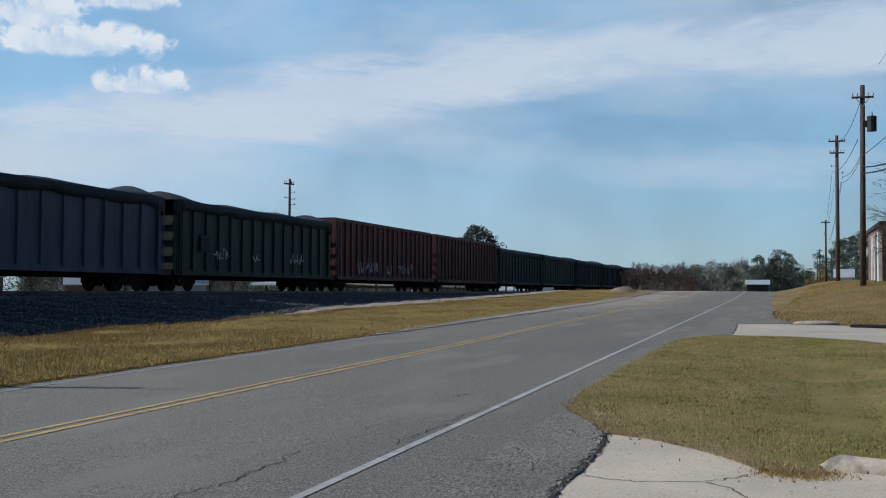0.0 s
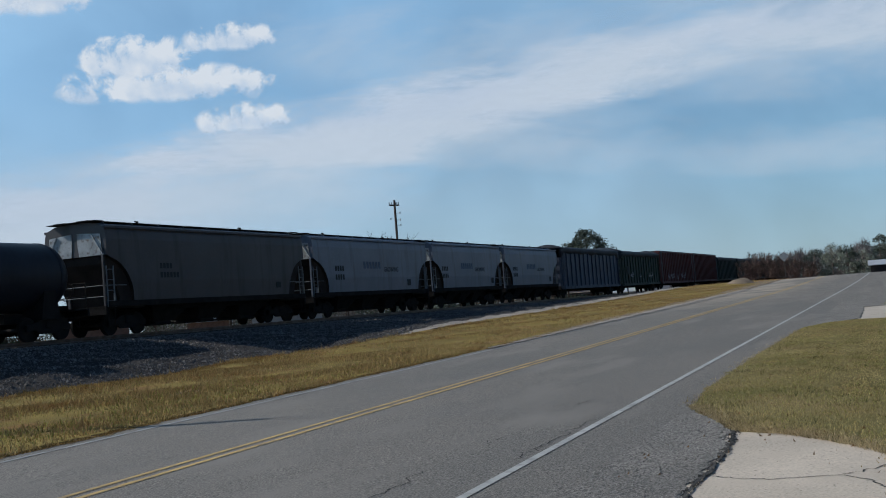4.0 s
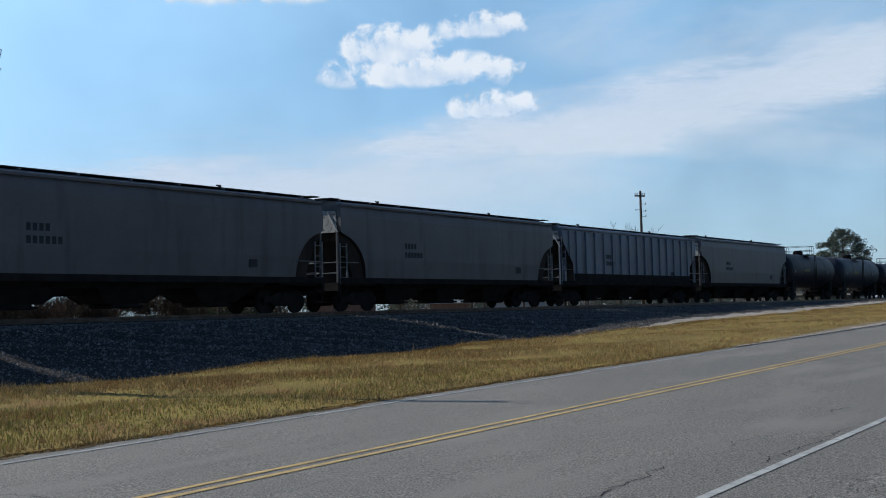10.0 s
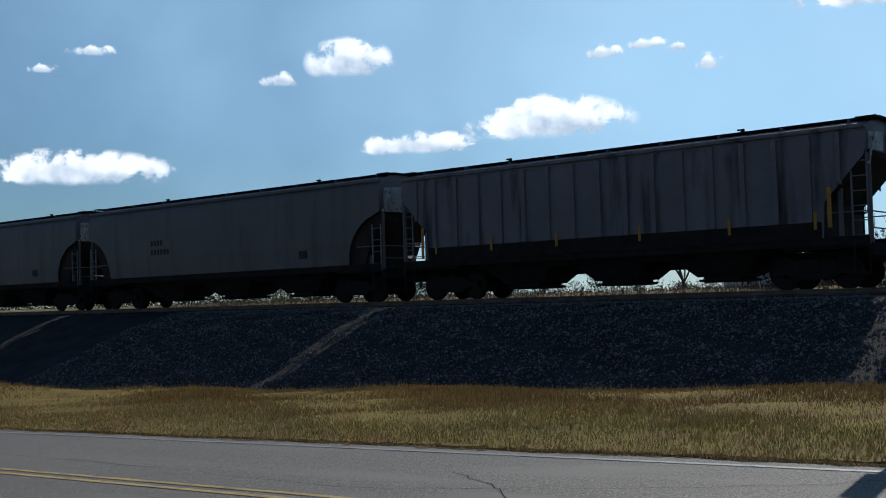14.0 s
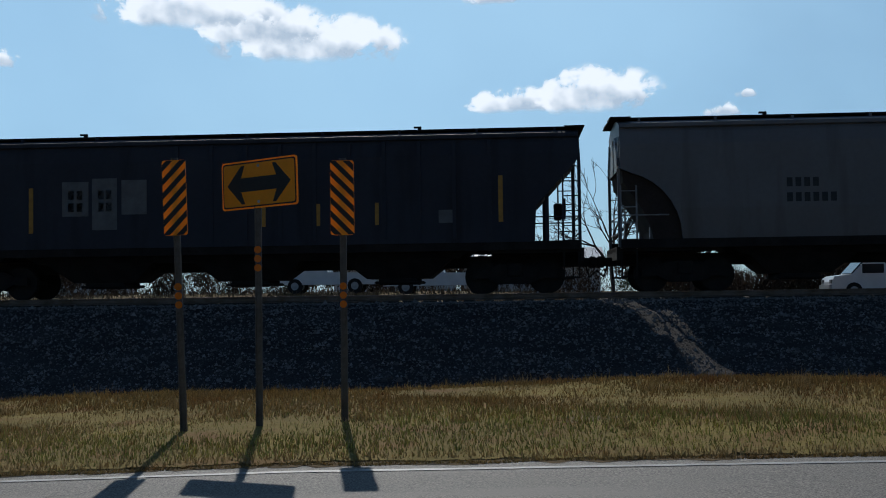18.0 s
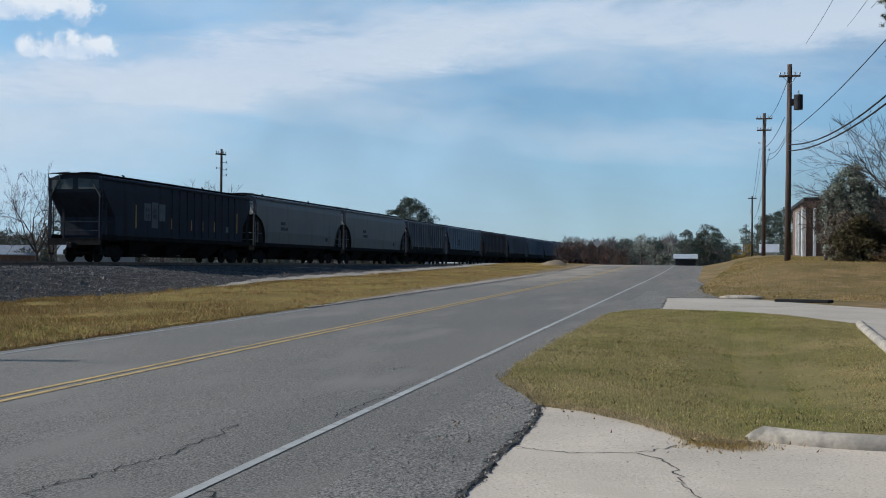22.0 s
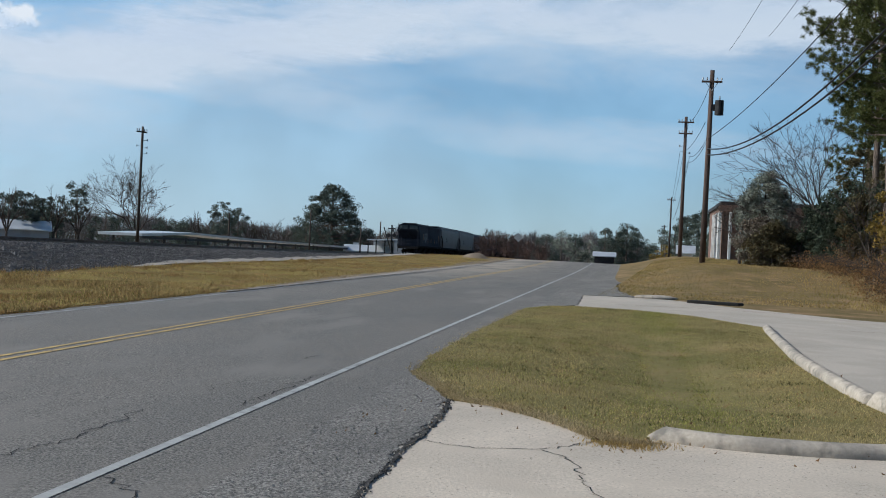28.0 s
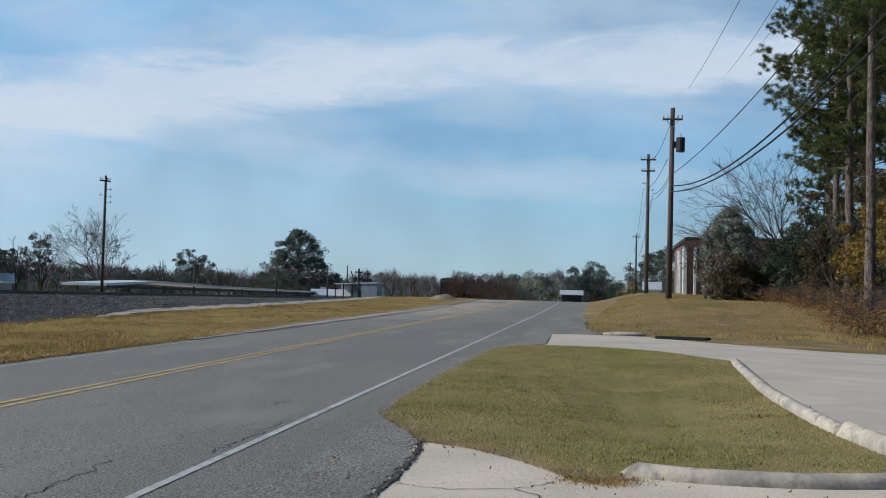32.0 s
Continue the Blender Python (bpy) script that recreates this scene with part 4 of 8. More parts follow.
def slope_sheets(car, E, inset, mat):
    for s in (-1, 1):
        part("slope_sheet", shared(("slope_sheet", round(E, 2), inset, mat.name), lambda bm: loft(bm, [[(E - 0.25, -1.38, 3.85), (E - 0.25, 1.38, 3.85), (E - 0.35, 1.38, 3.85), (E - 0.35, -1.38, 3.85)], [(E - inset - 0.9, -1.38, 1.25), (E - inset - 0.9, 1.38, 1.25), (E - inset - 1.0, 1.38, 1.25), (E - inset - 1.0, -1.38, 1.25)]]), mat), None, car, "sloping end sheet", at=pose(0, 0, 0, 0, 0, 0 if s > 0 else 180))


def marks(car, side, items):
    """Lettering that cannot be read, reflective strips and stencilled panels as thin plates on the side."""
    for name, x, z, w, h, mat in items:
        part(name, shared((name, round(w, 2), round(h, 2), mat.name), lambda bm: box(bm, -w / 2, w / 2, -0.008, 0.0, -h / 2, h / 2), mat), None, car, at=pose(x, -side - 0.004, z))


def word(car, text, x, z, size, side, mat, name="lettering"):
    """Painted words on a car's side."""
    cu = bpy.data.curves.new("word", "FONT")
    cu.body, cu.size, cu.extrude = text, size, 0.003
    tmp = new("word", cu)
    me = bpy.data.meshes.new_from_object(tmp.evaluated_get(bpy.context.evaluated_depsgraph_get()))
    bpy.data.objects.remove(tmp)
    me.materials.clear()
    me.materials.append(mat)
    part(name, me, None, car, at=pose(x, -side - 0.006, z, 90))


def scrawl(car, x, z, w, h, side, mat, seed):
    """A painted scrawl: a looping line of short strokes."""
    r = random.Random(seed)
    bm = bmesh.new()
    p = Vector((-w / 2, 0, 0))
    for i in range(int(w / 0.11)):
        q = Vector((-w / 2 + 0.11 * (i + 1) + r.uniform(-0.16, 0.10), 0, r.uniform(-h / 2, h / 2)))
        d = (q - p).normalized() if (q - p).length > 0.02 else Vector((1, 0, 0))
        u = Vector((-d.z, 0, d.x)) * r.uniform(0.018, 0.045)
        y = -0.0008 * i
        v = [bm.verts.new((c.x, y, c.z)) for c in (p - u, q - u, q + u, p + u)]
        bm.faces.new(v)
        p = q
    part("scrawl", bm, mat, car, "pale painted scrawl", at=pose(x, -side - 0.008, z))


def letters(x, z, n, size, mat, name="lettering"):
    return [(name, x + i * size * 0.95, z, size * 0.62, size, mat) for i in range(n)]


def hopper_car(L, mat, label, ribs=0, curved=False, top=4.55, items=(), end_mat=None, lower=None, chute=3):
    """A covered hopper car; its origin is on the rail tops, half way along."""
    car = tagged(new("hopper_car"), label, "railway car", "cars of the freight train")
    E, w, floor = L / 2 - 0.55, 1.60, 1.38
    dz = top - 4.55
    body = bmesh.new()
    stations = [(-E, 3.3 if curved else 3.7)]
    if curved:
        for i in range(1, 9):
            a = i / 8 * math.pi / 2
            stations.append((-E + 0.06 + 1.56 * math.sin(a) ** 1.1, 3.2 - 1.75 * (1 - math.cos(a))))
        stations.append((-E + 1.66, floor))
    else:
        stations += [(-E + 0.05, 3.55), (-E + 1.15, 2.35), (-E + 1.2, floor)]
    stations += [(-x, z) for x, z in stations[::-1]]
    rings = []
    for x, b in stations:
        def wid(z):
            if z > 3.75:
                return w - 0.10 * ((z - 3.75) / 0.5) ** 2
            return w - (0.10 * max(0, (2.2 - z)) ** 2 if curved else 0)
        zs = [b, b + (3.75 - b) * 0.35, b + (3.75 - b) * 0.7, 3.78, 4.1, 4.3]
        left = [(x, -wid(z), z + (dz if z > 3.76 else 0)) for z in zs] + [(x, -w * 0.62, top - 0.07), (x, -0.35, top)]
        rings.append(left + [(p[0], -p[1], p[2]) for p in left[::-1]])
    loft(body, rings)
    # Faces under the ends take the dark colour that stands for their shade.
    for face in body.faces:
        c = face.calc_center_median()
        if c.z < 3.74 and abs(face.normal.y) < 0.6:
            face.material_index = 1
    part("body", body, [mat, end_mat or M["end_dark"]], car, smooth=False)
    if curved:
        # the sloping bottom sheet closes all but the outer corner below the end
        for s in (-1, 1):
            part("slope_sheet", shared(("end_slope", round(E, 2)), lambda bm: prism(bm, [(E - 0.06, 3.25), (E - 0.1, 2.95), (E - 0.3, 2.65), (E - 0.6, 2.2), (E - 0.85, 1.62), (E - 0.95, 1.2), (E - 1.8, 1.2), (E - 1.8, 3.25)], -1.42, 1.42), M["end_dark"]), None, car, "rust-brown slope sheet painted dark with its shade", at=pose(0, 0, 0, 0, 0, 0 if s > 0 else 180))
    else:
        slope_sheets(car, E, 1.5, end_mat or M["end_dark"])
        if end_mat:
            # the black car's ends are closed by plain sheets behind the slope
            for s in (-1, 1):
                part("bulkhead", shared(("bulkhead", round(E, 2)), lambda bm: prism(bm, [(E - 0.14, 3.48), (E - 1.22, 2.3), (E - 1.24, 1.2), (E - 2.2, 1.2), (E - 2.2, 3.48)], -1.45, 1.45), end_mat), None, car, "black end bulkhead", at=pose(0, 0, 0, 0, 0, 0 if s > 0 else 180))
            for x in np.arange(-1.8, 7.0, 0.95):
                part("rib", shared(("thin_rib", mat.name), lambda bm: prism(bm, [(-0.05, 1.5), (0.05, 1.5), (0.05, 4.15), (-0.05, 4.15)], -0.03, 0.03), mat), None, car, at=pose(float(x), -1.6, 0))
            part("grab_rail", rod(rod(rod(bmesh.new(), (-E - 0.12, 1.5, 3.9), (-E - 0.12, 1.5, 4.5), 0.025, seg=6), (-E - 0.12, 1.5, 4.5), (-E - 0.12, 0.3, 4.58), 0.025, seg=6), (-E - 0.12, 0.85, 4.2), (-E - 0.12, 0.85, 4.54), 0.02, seg=6), M["ladder_light"], car, "grab rail over the end")
    pale = M["end_dim"] if mat is M["car_black"] else M["end_pale"]
    for sx in (-1, 1):
        for sy in (-1, 1):
            part("end_sheet", shared(("end_sheet", pale.name, curved), lambda bm: prism(bm, [(-0.55, 3.3 if curved else 3.72), (0.55, 3.3 if curved else 3.72), (0.6, 3.8), (0.56, 4.18), (-0.62, 4.28), (-0.62, 3.8)], -0.01, 0.01), pale), None, car, "pale upper end sheet", at=pose(sx * (E + 0.012), sy * 0.76, 0, 0, 0, sy * 90))
            part("end_brace", shared(("end_brace", pale.name), lambda bm: rod(bm, (0, 0, 3.3), (0, 0.55, 4.2), 0.04, seg=5), pale), None, car, at=pose(sx * (E + 0.03), -sy * 1.45, 0, 0, 0, 0 if sy > 0 else 180))
    part("roof_edge", shared(("roof_edge", round(E, 2), round(top, 2), mat.name), lambda bm: [box(bm, -E, E, sy * 1.55 - 0.05, sy * 1.55 + 0.05, 4.22 + dz, 4.34 + dz, 0.02) for sy in (-1, 1)], mat), None, car)
    part("side_sill", shared(("side_sill", round(E, 2)), lambda bm: [box(bm, -E, E, sy * 1.52 - 0.06, sy * 1.52 + 0.06, 1.16, 1.40) for sy in (-1, 1)], M["under"]), None, car)
    if ribs:
        # Flat dark plates replace the sloping hopper sides below the ribs.
        for sy in (-1, 1):
            part("grime_panel", shared(("grime_panel", round(E, 2)), lambda bm: box(bm, -E + 1.25, E - 1.25, -0.012, 0.012, 1.36, 1.82), M["under"]), None, car, "flat black plate in place of the sloping hopper sides", at=pose(0, sy * 1.615, 0))
        for k in range(ribs):
            x = -E + 1.55 + k * (2 * E - 3.1) / (ribs - 1)
            for sy in (-1, 1):
                part("rib", shared(("rib", mat.name), lambda bm: prism(bm, [(-0.075, 1.83), (0.075, 1.83), (0.075, 4.2), (-0.075, 4.2)], -0.06, 0.06), mat), None, car, at=pose(x, sy * 1.63, 0))
        for s in (-1, 1):
            for sy in (-1, 1):
                part("rib", shared(("rib_short", mat.name), lambda bm: prism(bm, [(-0.06, 2.9), (0.06, 2.78), (0.06, 4.2), (-0.06, 4.2)], -0.045, 0.045), mat), None, car, at=pose(s * (E - 0.72), sy * 1.63, 0, 0, 0, 0 if s > 0 else 180))
    roof_walk(car, E, top, mat)
    bays(car, E, chute, floor - 0.1, 1.45, E - 2.9, lower or M["under"])
    end_gear(car, E, L, mat, ladder_mat=M["ladder_light"] if curved else None, top=2.85 if curved else 4.35)
    for s in (-1, 1):
        add_truck(car, s * (E - 1.75))
    couplers(car, L)
    marks(car, w + (0.055 if ribs else 0.0), items)
    return car


def tank_car(L, mat, label, r=1.42, items=()):
    car = tagged(new("tank_car"), label, "railway car", "cars of the freight train")
    E, zc = L / 2 - 0.6, 1.12 + r
    half = E - 0.35
    rings = []
    n = 28
    for x, k in [(-half, 0.02), (-half + 0.06, 0.42), (-half + 0.16, 0.66), (-half + 0.32, 0.84), (-half + 0.55, 0.96), (-half + 0.8, 1.0)] + [(-half + 0.8 + (2 * half - 1.6) * i / 5, 1.0) for i in range(1, 5)] + [(half - 0.8, 1.0), (half - 0.55, 0.96), (half - 0.32, 0.84), (half - 0.16, 0.66), (half - 0.06, 0.42), (half, 0.02)]:
        rings.append([(x, r * k * math.cos(a * math.tau / n), zc + r * k * math.sin(a * math.tau / n)) for a in range(n)])
    part("tank", loft(bmesh.new(), rings), mat, car, smooth=True)
    for x in (-half * 0.45, half * 0.45, -half + 0.85, half - 0.85):
        part("weld_band", shared(("weld_band", round(r, 2), mat.name), lambda bm: loft(bm, [[(dx, (r + 0.012) * math.cos(a * math.tau / n), zc + (r + 0.012) * math.sin(a * math.tau / n)) for a in range(n)] for dx in (-0.04, 0.04)]), mat), None, car, at=pose(x, 0, 0))
    part("manway", shared(("manway", round(r, 2)), lambda bm: (rod(bm, (0, 0, zc + r - 0.1), (0, 0, zc + r + 0.34), 0.36, seg=16), rod(bm, (0.75, 0, zc + r - 0.1), (0.75, 0, zc + r + 0.25), 0.2, seg=12), rod(bm, (-0.7, 0.1, zc + r - 0.1), (-0.7, 0.1, zc + r + 0.22), 0.14, seg=10)), M["under"]), None, car)
    part("top_platform", shared(("top_platform", round(r, 2)), lambda bm: [box(bm, -1.0, 1.0, sy * 0.85 - 0.3, sy * 0.85 + 0.3, zc + r - 0.10, zc + r - 0.05) for sy in (-1, 1)], M["under"]), None, car)
    for sy in (-1, 1):
        def rail(bm):
            for z in (0.38, 0.78):
                rod(bm, (-1.0, 0, z), (1.0, 0, z), 0.022, seg=5)
            for x in (-1.0, -0.33, 0.33, 1.0):
                rod(bm, (x, 0, 0), (x, 0, 0.78), 0.02, seg=5)
        part("platform_rail", shared("platform_rail", rail, M["under"]), None, car, at=pose(0, sy * 1.14, zc + r - 0.08))
        part("side_ladder", shared(("side_ladder", round(r, 2)), make_ladder(zc + r - 1.0, 0.4, 9), M["under"]), None, car, at=pose(0.0, sy * (r + 0.03), 0.9))
    part("end_rail", shared("end_rail", lambda bm: [rod(bm, (sx * 1.0, -1.14, z), (sx * 1.0, 1.14, z), 0.02, seg=5) for sx in (-1, 1) for z in (0.38, 0.78)], M["under"]), None, car, at=pose(0, 0, zc + r - 0.08))
    for s in (-1, 1):
        m = pose(0, 0, 0, 0, 0, 0 if s > 0 else 180)
        part("stub_sill", shared(("stub_sill", round(E, 1)), lambda bm: box(bm, E - 3.2, E + 0.1, -0.25, 0.25, 0.72, 1.1), M["under"]), None, car, at=m)
        part("end_platform", shared(("tank_platform", round(E, 1)), lambda bm: (box(bm, E - 0.75, E + 0.1, -1.45, 1.45, 1.08, 1.14), box(bm, E, E + 0.1, -1.45, 1.45, 0.85, 1.14)), M["under"]), None, car, at=m)
        part("saddle", shared(("saddle", round(E, 1)), lambda bm: prism(bm, [(E - 2.3, 0.8), (E - 1.3, 0.8), (E - 1.5, 1.9), (E - 2.1, 1.9)], -1.25, 1.25), M["under"]), None, car, at=m)
        part("end_railing", shared("end_railing", lambda bm: (rod(bm, (0, -1.4, 1.1), (0, -1.4, 2.15), 0.022, seg=5), rod(bm, (0, 1.4, 1.1), (0, 1.4, 2.15), 0.022, seg=5), rod(bm, (0, -1.4, 2.15), (0, 1.4, 2.15), 0.022, seg=5), rod(bm, (0, -1.4, 1.6), (0, 1.4, 1.6), 0.022, seg=5)), M["under"]), None, car, at=m @ pose(E, 0, 0))
        add_truck(car, s * (E - 1.75))
    couplers(car, L)
    part("brake_wheel", shared("brake_wheel", make_brake_wheel, M["under"]), None, car, at=pose(E - 0.1, -0.6, 1.9))
    marks(car, r + 0.012, items)
    return car


def chip_car(L, mat, label, top=4.75, ribs=15, tarp=True, white_end=False, seed=0, items=()):
    """A tall open-topped wood-chip car with upright side posts and a covered load."""
    car = tagged(new("gondola_car"), label, "railway car", "cars of the freight train")
    E, w = L / 2 - 0.55, 1.55
    part("body", boxed(-E, E, -w, w, 0.95, top, bevel=0.04), mat, car)
    part("side_sill", shared(("chip_sill", round(E, 2), mat.name), lambda bm: [box(bm, -E, E, sy * 1.58 - 0.06, sy * 1.58 + 0.06, 0.85, 1.12) for sy in (-1, 1)], mat), None, car)
    part("top_rail", shared(("chip_top", round(E, 2), round(top, 2), mat.name), lambda bm: [box(bm, -E, E, sy * 1.58 - 0.07, sy * 1.58 + 0.07, top - 0.18, top, 0.02) for sy in (-1, 1)], mat), None, car)
    for k in range(ribs):
        x = -E + 0.5 + k * (2 * E - 1.0) / (ribs - 1)
        for sy in (-1, 1):
            part("side_post", shared(("side_post", round(top, 2), mat.name), lambda bm: prism(bm, [(-0.09, 1.0), (0.09, 1.0), (0.07, top - 0.1), (-0.07, top - 0.1)], -0.07, 0.07), mat), None, car, at=pose(x, sy * 1.60, 0))
    if tarp:
        r = random.Random(seed)
        rings = []
        m = 22
        for i in range(m + 1):
            x = -E + 2 * E * i / m
            hump = 0.16 + 0.12 * math.sin(i * 0.9 + seed) + 0.05 * r.random() + (0.22 if i in (1, 2, m - 1, m) else 0)
            if i in (0, m):
                hump = 0.06
            hem = top - 0.52 - 0.10 * math.sin(i * 1.7 + seed) * r.random() - (0.3 if i in (0, m) else 0)
            rings.append([(x, -w - 0.14, hem), (x, -w - 0.145, top - 0.05)] + [(x, -w + 2 * w * j / 6, top + hump * math.sin(math.pi * (j + 0.35) / 6.7)) for j in range(7)] + [(x, w + 0.145, top - 0.05), (x, w + 0.14, hem)])
        part("load_cover", loft(bmesh.new(), rings), M["tarp"], car, "dark sagging tarpaulin", smooth=True)
    else:
        part("load_cover", boxed(-E + 0.1, E - 0.1, -w + 0.1, w - 0.1, top, top + 0.1, bevel=0.04), M["tarp"], car)
    lm = M["ladder_light"] if white_end else mat
    for s in (-1, 1):
        for sy in (-1, 1):
            part("ladder", shared(("chip_ladder", lm.name, round(top, 1)), make_ladder(top - 0.9, 0.5, 9), lm), None, car, at=pose(s * (E - 0.35), sy * 1.70, 0.8))
        part("end_beam", shared("end_beam", lambda bm: box(bm, -0.1, 0.1, -1.5, 1.5, 0.8, 1.15, 0.02), M["under"]), None, car, at=pose(s * E, 0, 0))
        for z in (1.9, 2.7, 3.5):
            part("end_rib", shared(("end_rib", mat.name), lambda bm: box(bm, -0.05, 0.05, -1.5, 1.5, -0.08, 0.08), mat), None, car, at=pose(s * (E + 0.04), 0, z))
        add_truck(car, s * (E - 1.9))
    part("centre_sill", shared(("centre_sill", round(E, 1)), lambda bm: box(bm, -E, E, -0.2, 0.2, 0.62, 0.96), M["under"]), None, car)
    couplers(car, L)
    marks(car, w + 0.12, items)
    return car


SPEED = [(0, 18.28), (9, 17.63), (14, 17.3), (18, 16.53), (20, 16.75), (24, 17.4), (27, 18.0), (28, 18.8), (30, 20.0), (32, 19.0)]


def train_shift(t):
    """How far the train has rolled by t seconds, at a speed that changes evenly between the times in SPEED."""
    gone = 0.0
    for (t0, v0), (t1, v1) in zip(SPEED, SPEED[1:]):
        if t <= t0:
            break
        u = min(t, t1) - t0
        gone += v0 * u + (v1 - v0) * u * u / (2 * (t1 - t0))
    return gone


JOINTS = [237.0, 213.0, 189.5, 165.3, 140.8, 117.7, 95.1, 71.7, 50.1, 26.8, 11.5, -3.1, -19.6, -36.5, -54.7, -70.9, -86.4, -105.6, -125.5, -144.3, -163.8, -181.9, -200.6, -219.0, -237.8, -258.3, -275.8, -295.4, -314.2, -333.6]
Y, W, D, B = M["label_yellow"], M["label_white"], M["mark"], M["mark_blue"]


def strips(*xs):
    return [("reflective_strip", x, 1.85, 0.09, 0.48, Y) for x in xs]


light_marks = letters(-5.2, 2.75, 4, 0.30, D) + letters(-5.2, 2.25, 4, 0.30, D) + letters(-1.6, 2.95, 6, 0.42, B) + [("stencil_plate", 4.6, 1.85, 0.5, 0.4, D)]
plain_marks = letters(-4.4, 2.85, 4, 0.24, D) + letters(-4.4, 2.45, 6, 0.24, D) + [("stencil_plate", 5.2, 1.9, 0.42, 0.3, D)]
panel_marks = [("stencil_plate", -4.2, 2.75, 0.74, 0.95, W), ("stencil_plate", -3.38, 2.6, 0.70, 1.42, W), ("stencil_plate", -2.55, 2.78, 0.70, 0.95, W)] + [("lettering", x, z, 0.16, 0.24, D) for x in (-4.32, -4.08, -3.48, -3.26) for z in (2.86, 2.52)] + [("reflective_strip", -5.6, 2.45, 0.12, 1.25, Y), ("reflective_strip", 7.35, 2.55, 0.12, 1.25, Y), ("stencil_plate", 5.9, 2.1, 0.45, 0.35, W)] + [("reflective_strip", x, 2.2, 0.1, 0.6, Y) for x in (-1.6, 0.9, 2.4, 4.0)]
KINDS = [
    ("chip", "chip_dark", "very dark green open-topped railway car with a covered load"),
    ("chip", "chip_dark", "very dark green open-topped railway car with a covered load"),
    ("chip", "chip_dark", "very dark green open-topped railway car with a covered load"),
    ("chip", "chip_green", "dark green open-topped railway car under a tarpaulin"),
    ("chip", "chip_dark", "very dark green open-topped railway car under a tarpaulin"),
    ("red", "chip_red", "oxide-red high-sided railway car with pale end ladders"),
    ("red", "chip_red", "oxide-red high-sided railway car with pale scrawls near the sill"),
    ("chip", "chip_green", "dark green open-topped railway car under a sagging tarpaulin"),
    ("chip", "chip_blue", "blue-grey open-topped railway car with upright posts and tarpaulin"),
    ("smooth", "car_light", "light grey covered hopper car with curved smooth sides"),
    ("smooth", "car_light", "light grey covered hopper car with curved smooth sides"),
    ("smooth", "car_light", "light grey covered hopper car with curved smooth sides"),
    ("smooth", "car_brown", "brownish grey covered hopper car with stained smooth sides"),
    ("tank", "tank_black", "black tank car with a scrawl on its side"),
    ("tank", "tank_blue", "faded black tank car with a railed top platform"),
    ("tank", "tank_black", "long black tank car with a railed top platform"),
    ("smooth", "car_grey", "grey covered hopper car with curved smooth sides"),
    ("ribbed", "car_blue", "bluish grey ribbed covered hopper car"),
    ("smooth", "car_grey", "grey covered hopper car with curved smooth sides"),
    ("smooth", "car_grey", "grey covered hopper car with curved smooth sides and lettering"),
    ("ribbed", "car_blue", "bluish grey ribbed covered hopper car with two dark panels"),
    ("ribbed", "car_blue", "bluish grey ribbed covered hopper car, its running board bent"),
    ("ribbed", "car_stain", "grey ribbed covered hopper car streaked with dark stains"),
    ("ribbed", "car_dark", "dark brown ribbed covered hopper car with yellow strips"),
    ("ribbed", "car_blue", "grey ribbed covered hopper car with two dark panels"),
    ("ribbed", "car_stain", "heavily stained grey ribbed covered hopper car"),
    ("smooth", "car_grey", "grey covered hopper car with curved smooth sides"),
    ("smooth", "car_grey", "grey covered hopper car with curved smooth sides"),
    ("panel", "car_black", "black covered hopper car with white panels and yellow strips"),
]
TRAIN = []
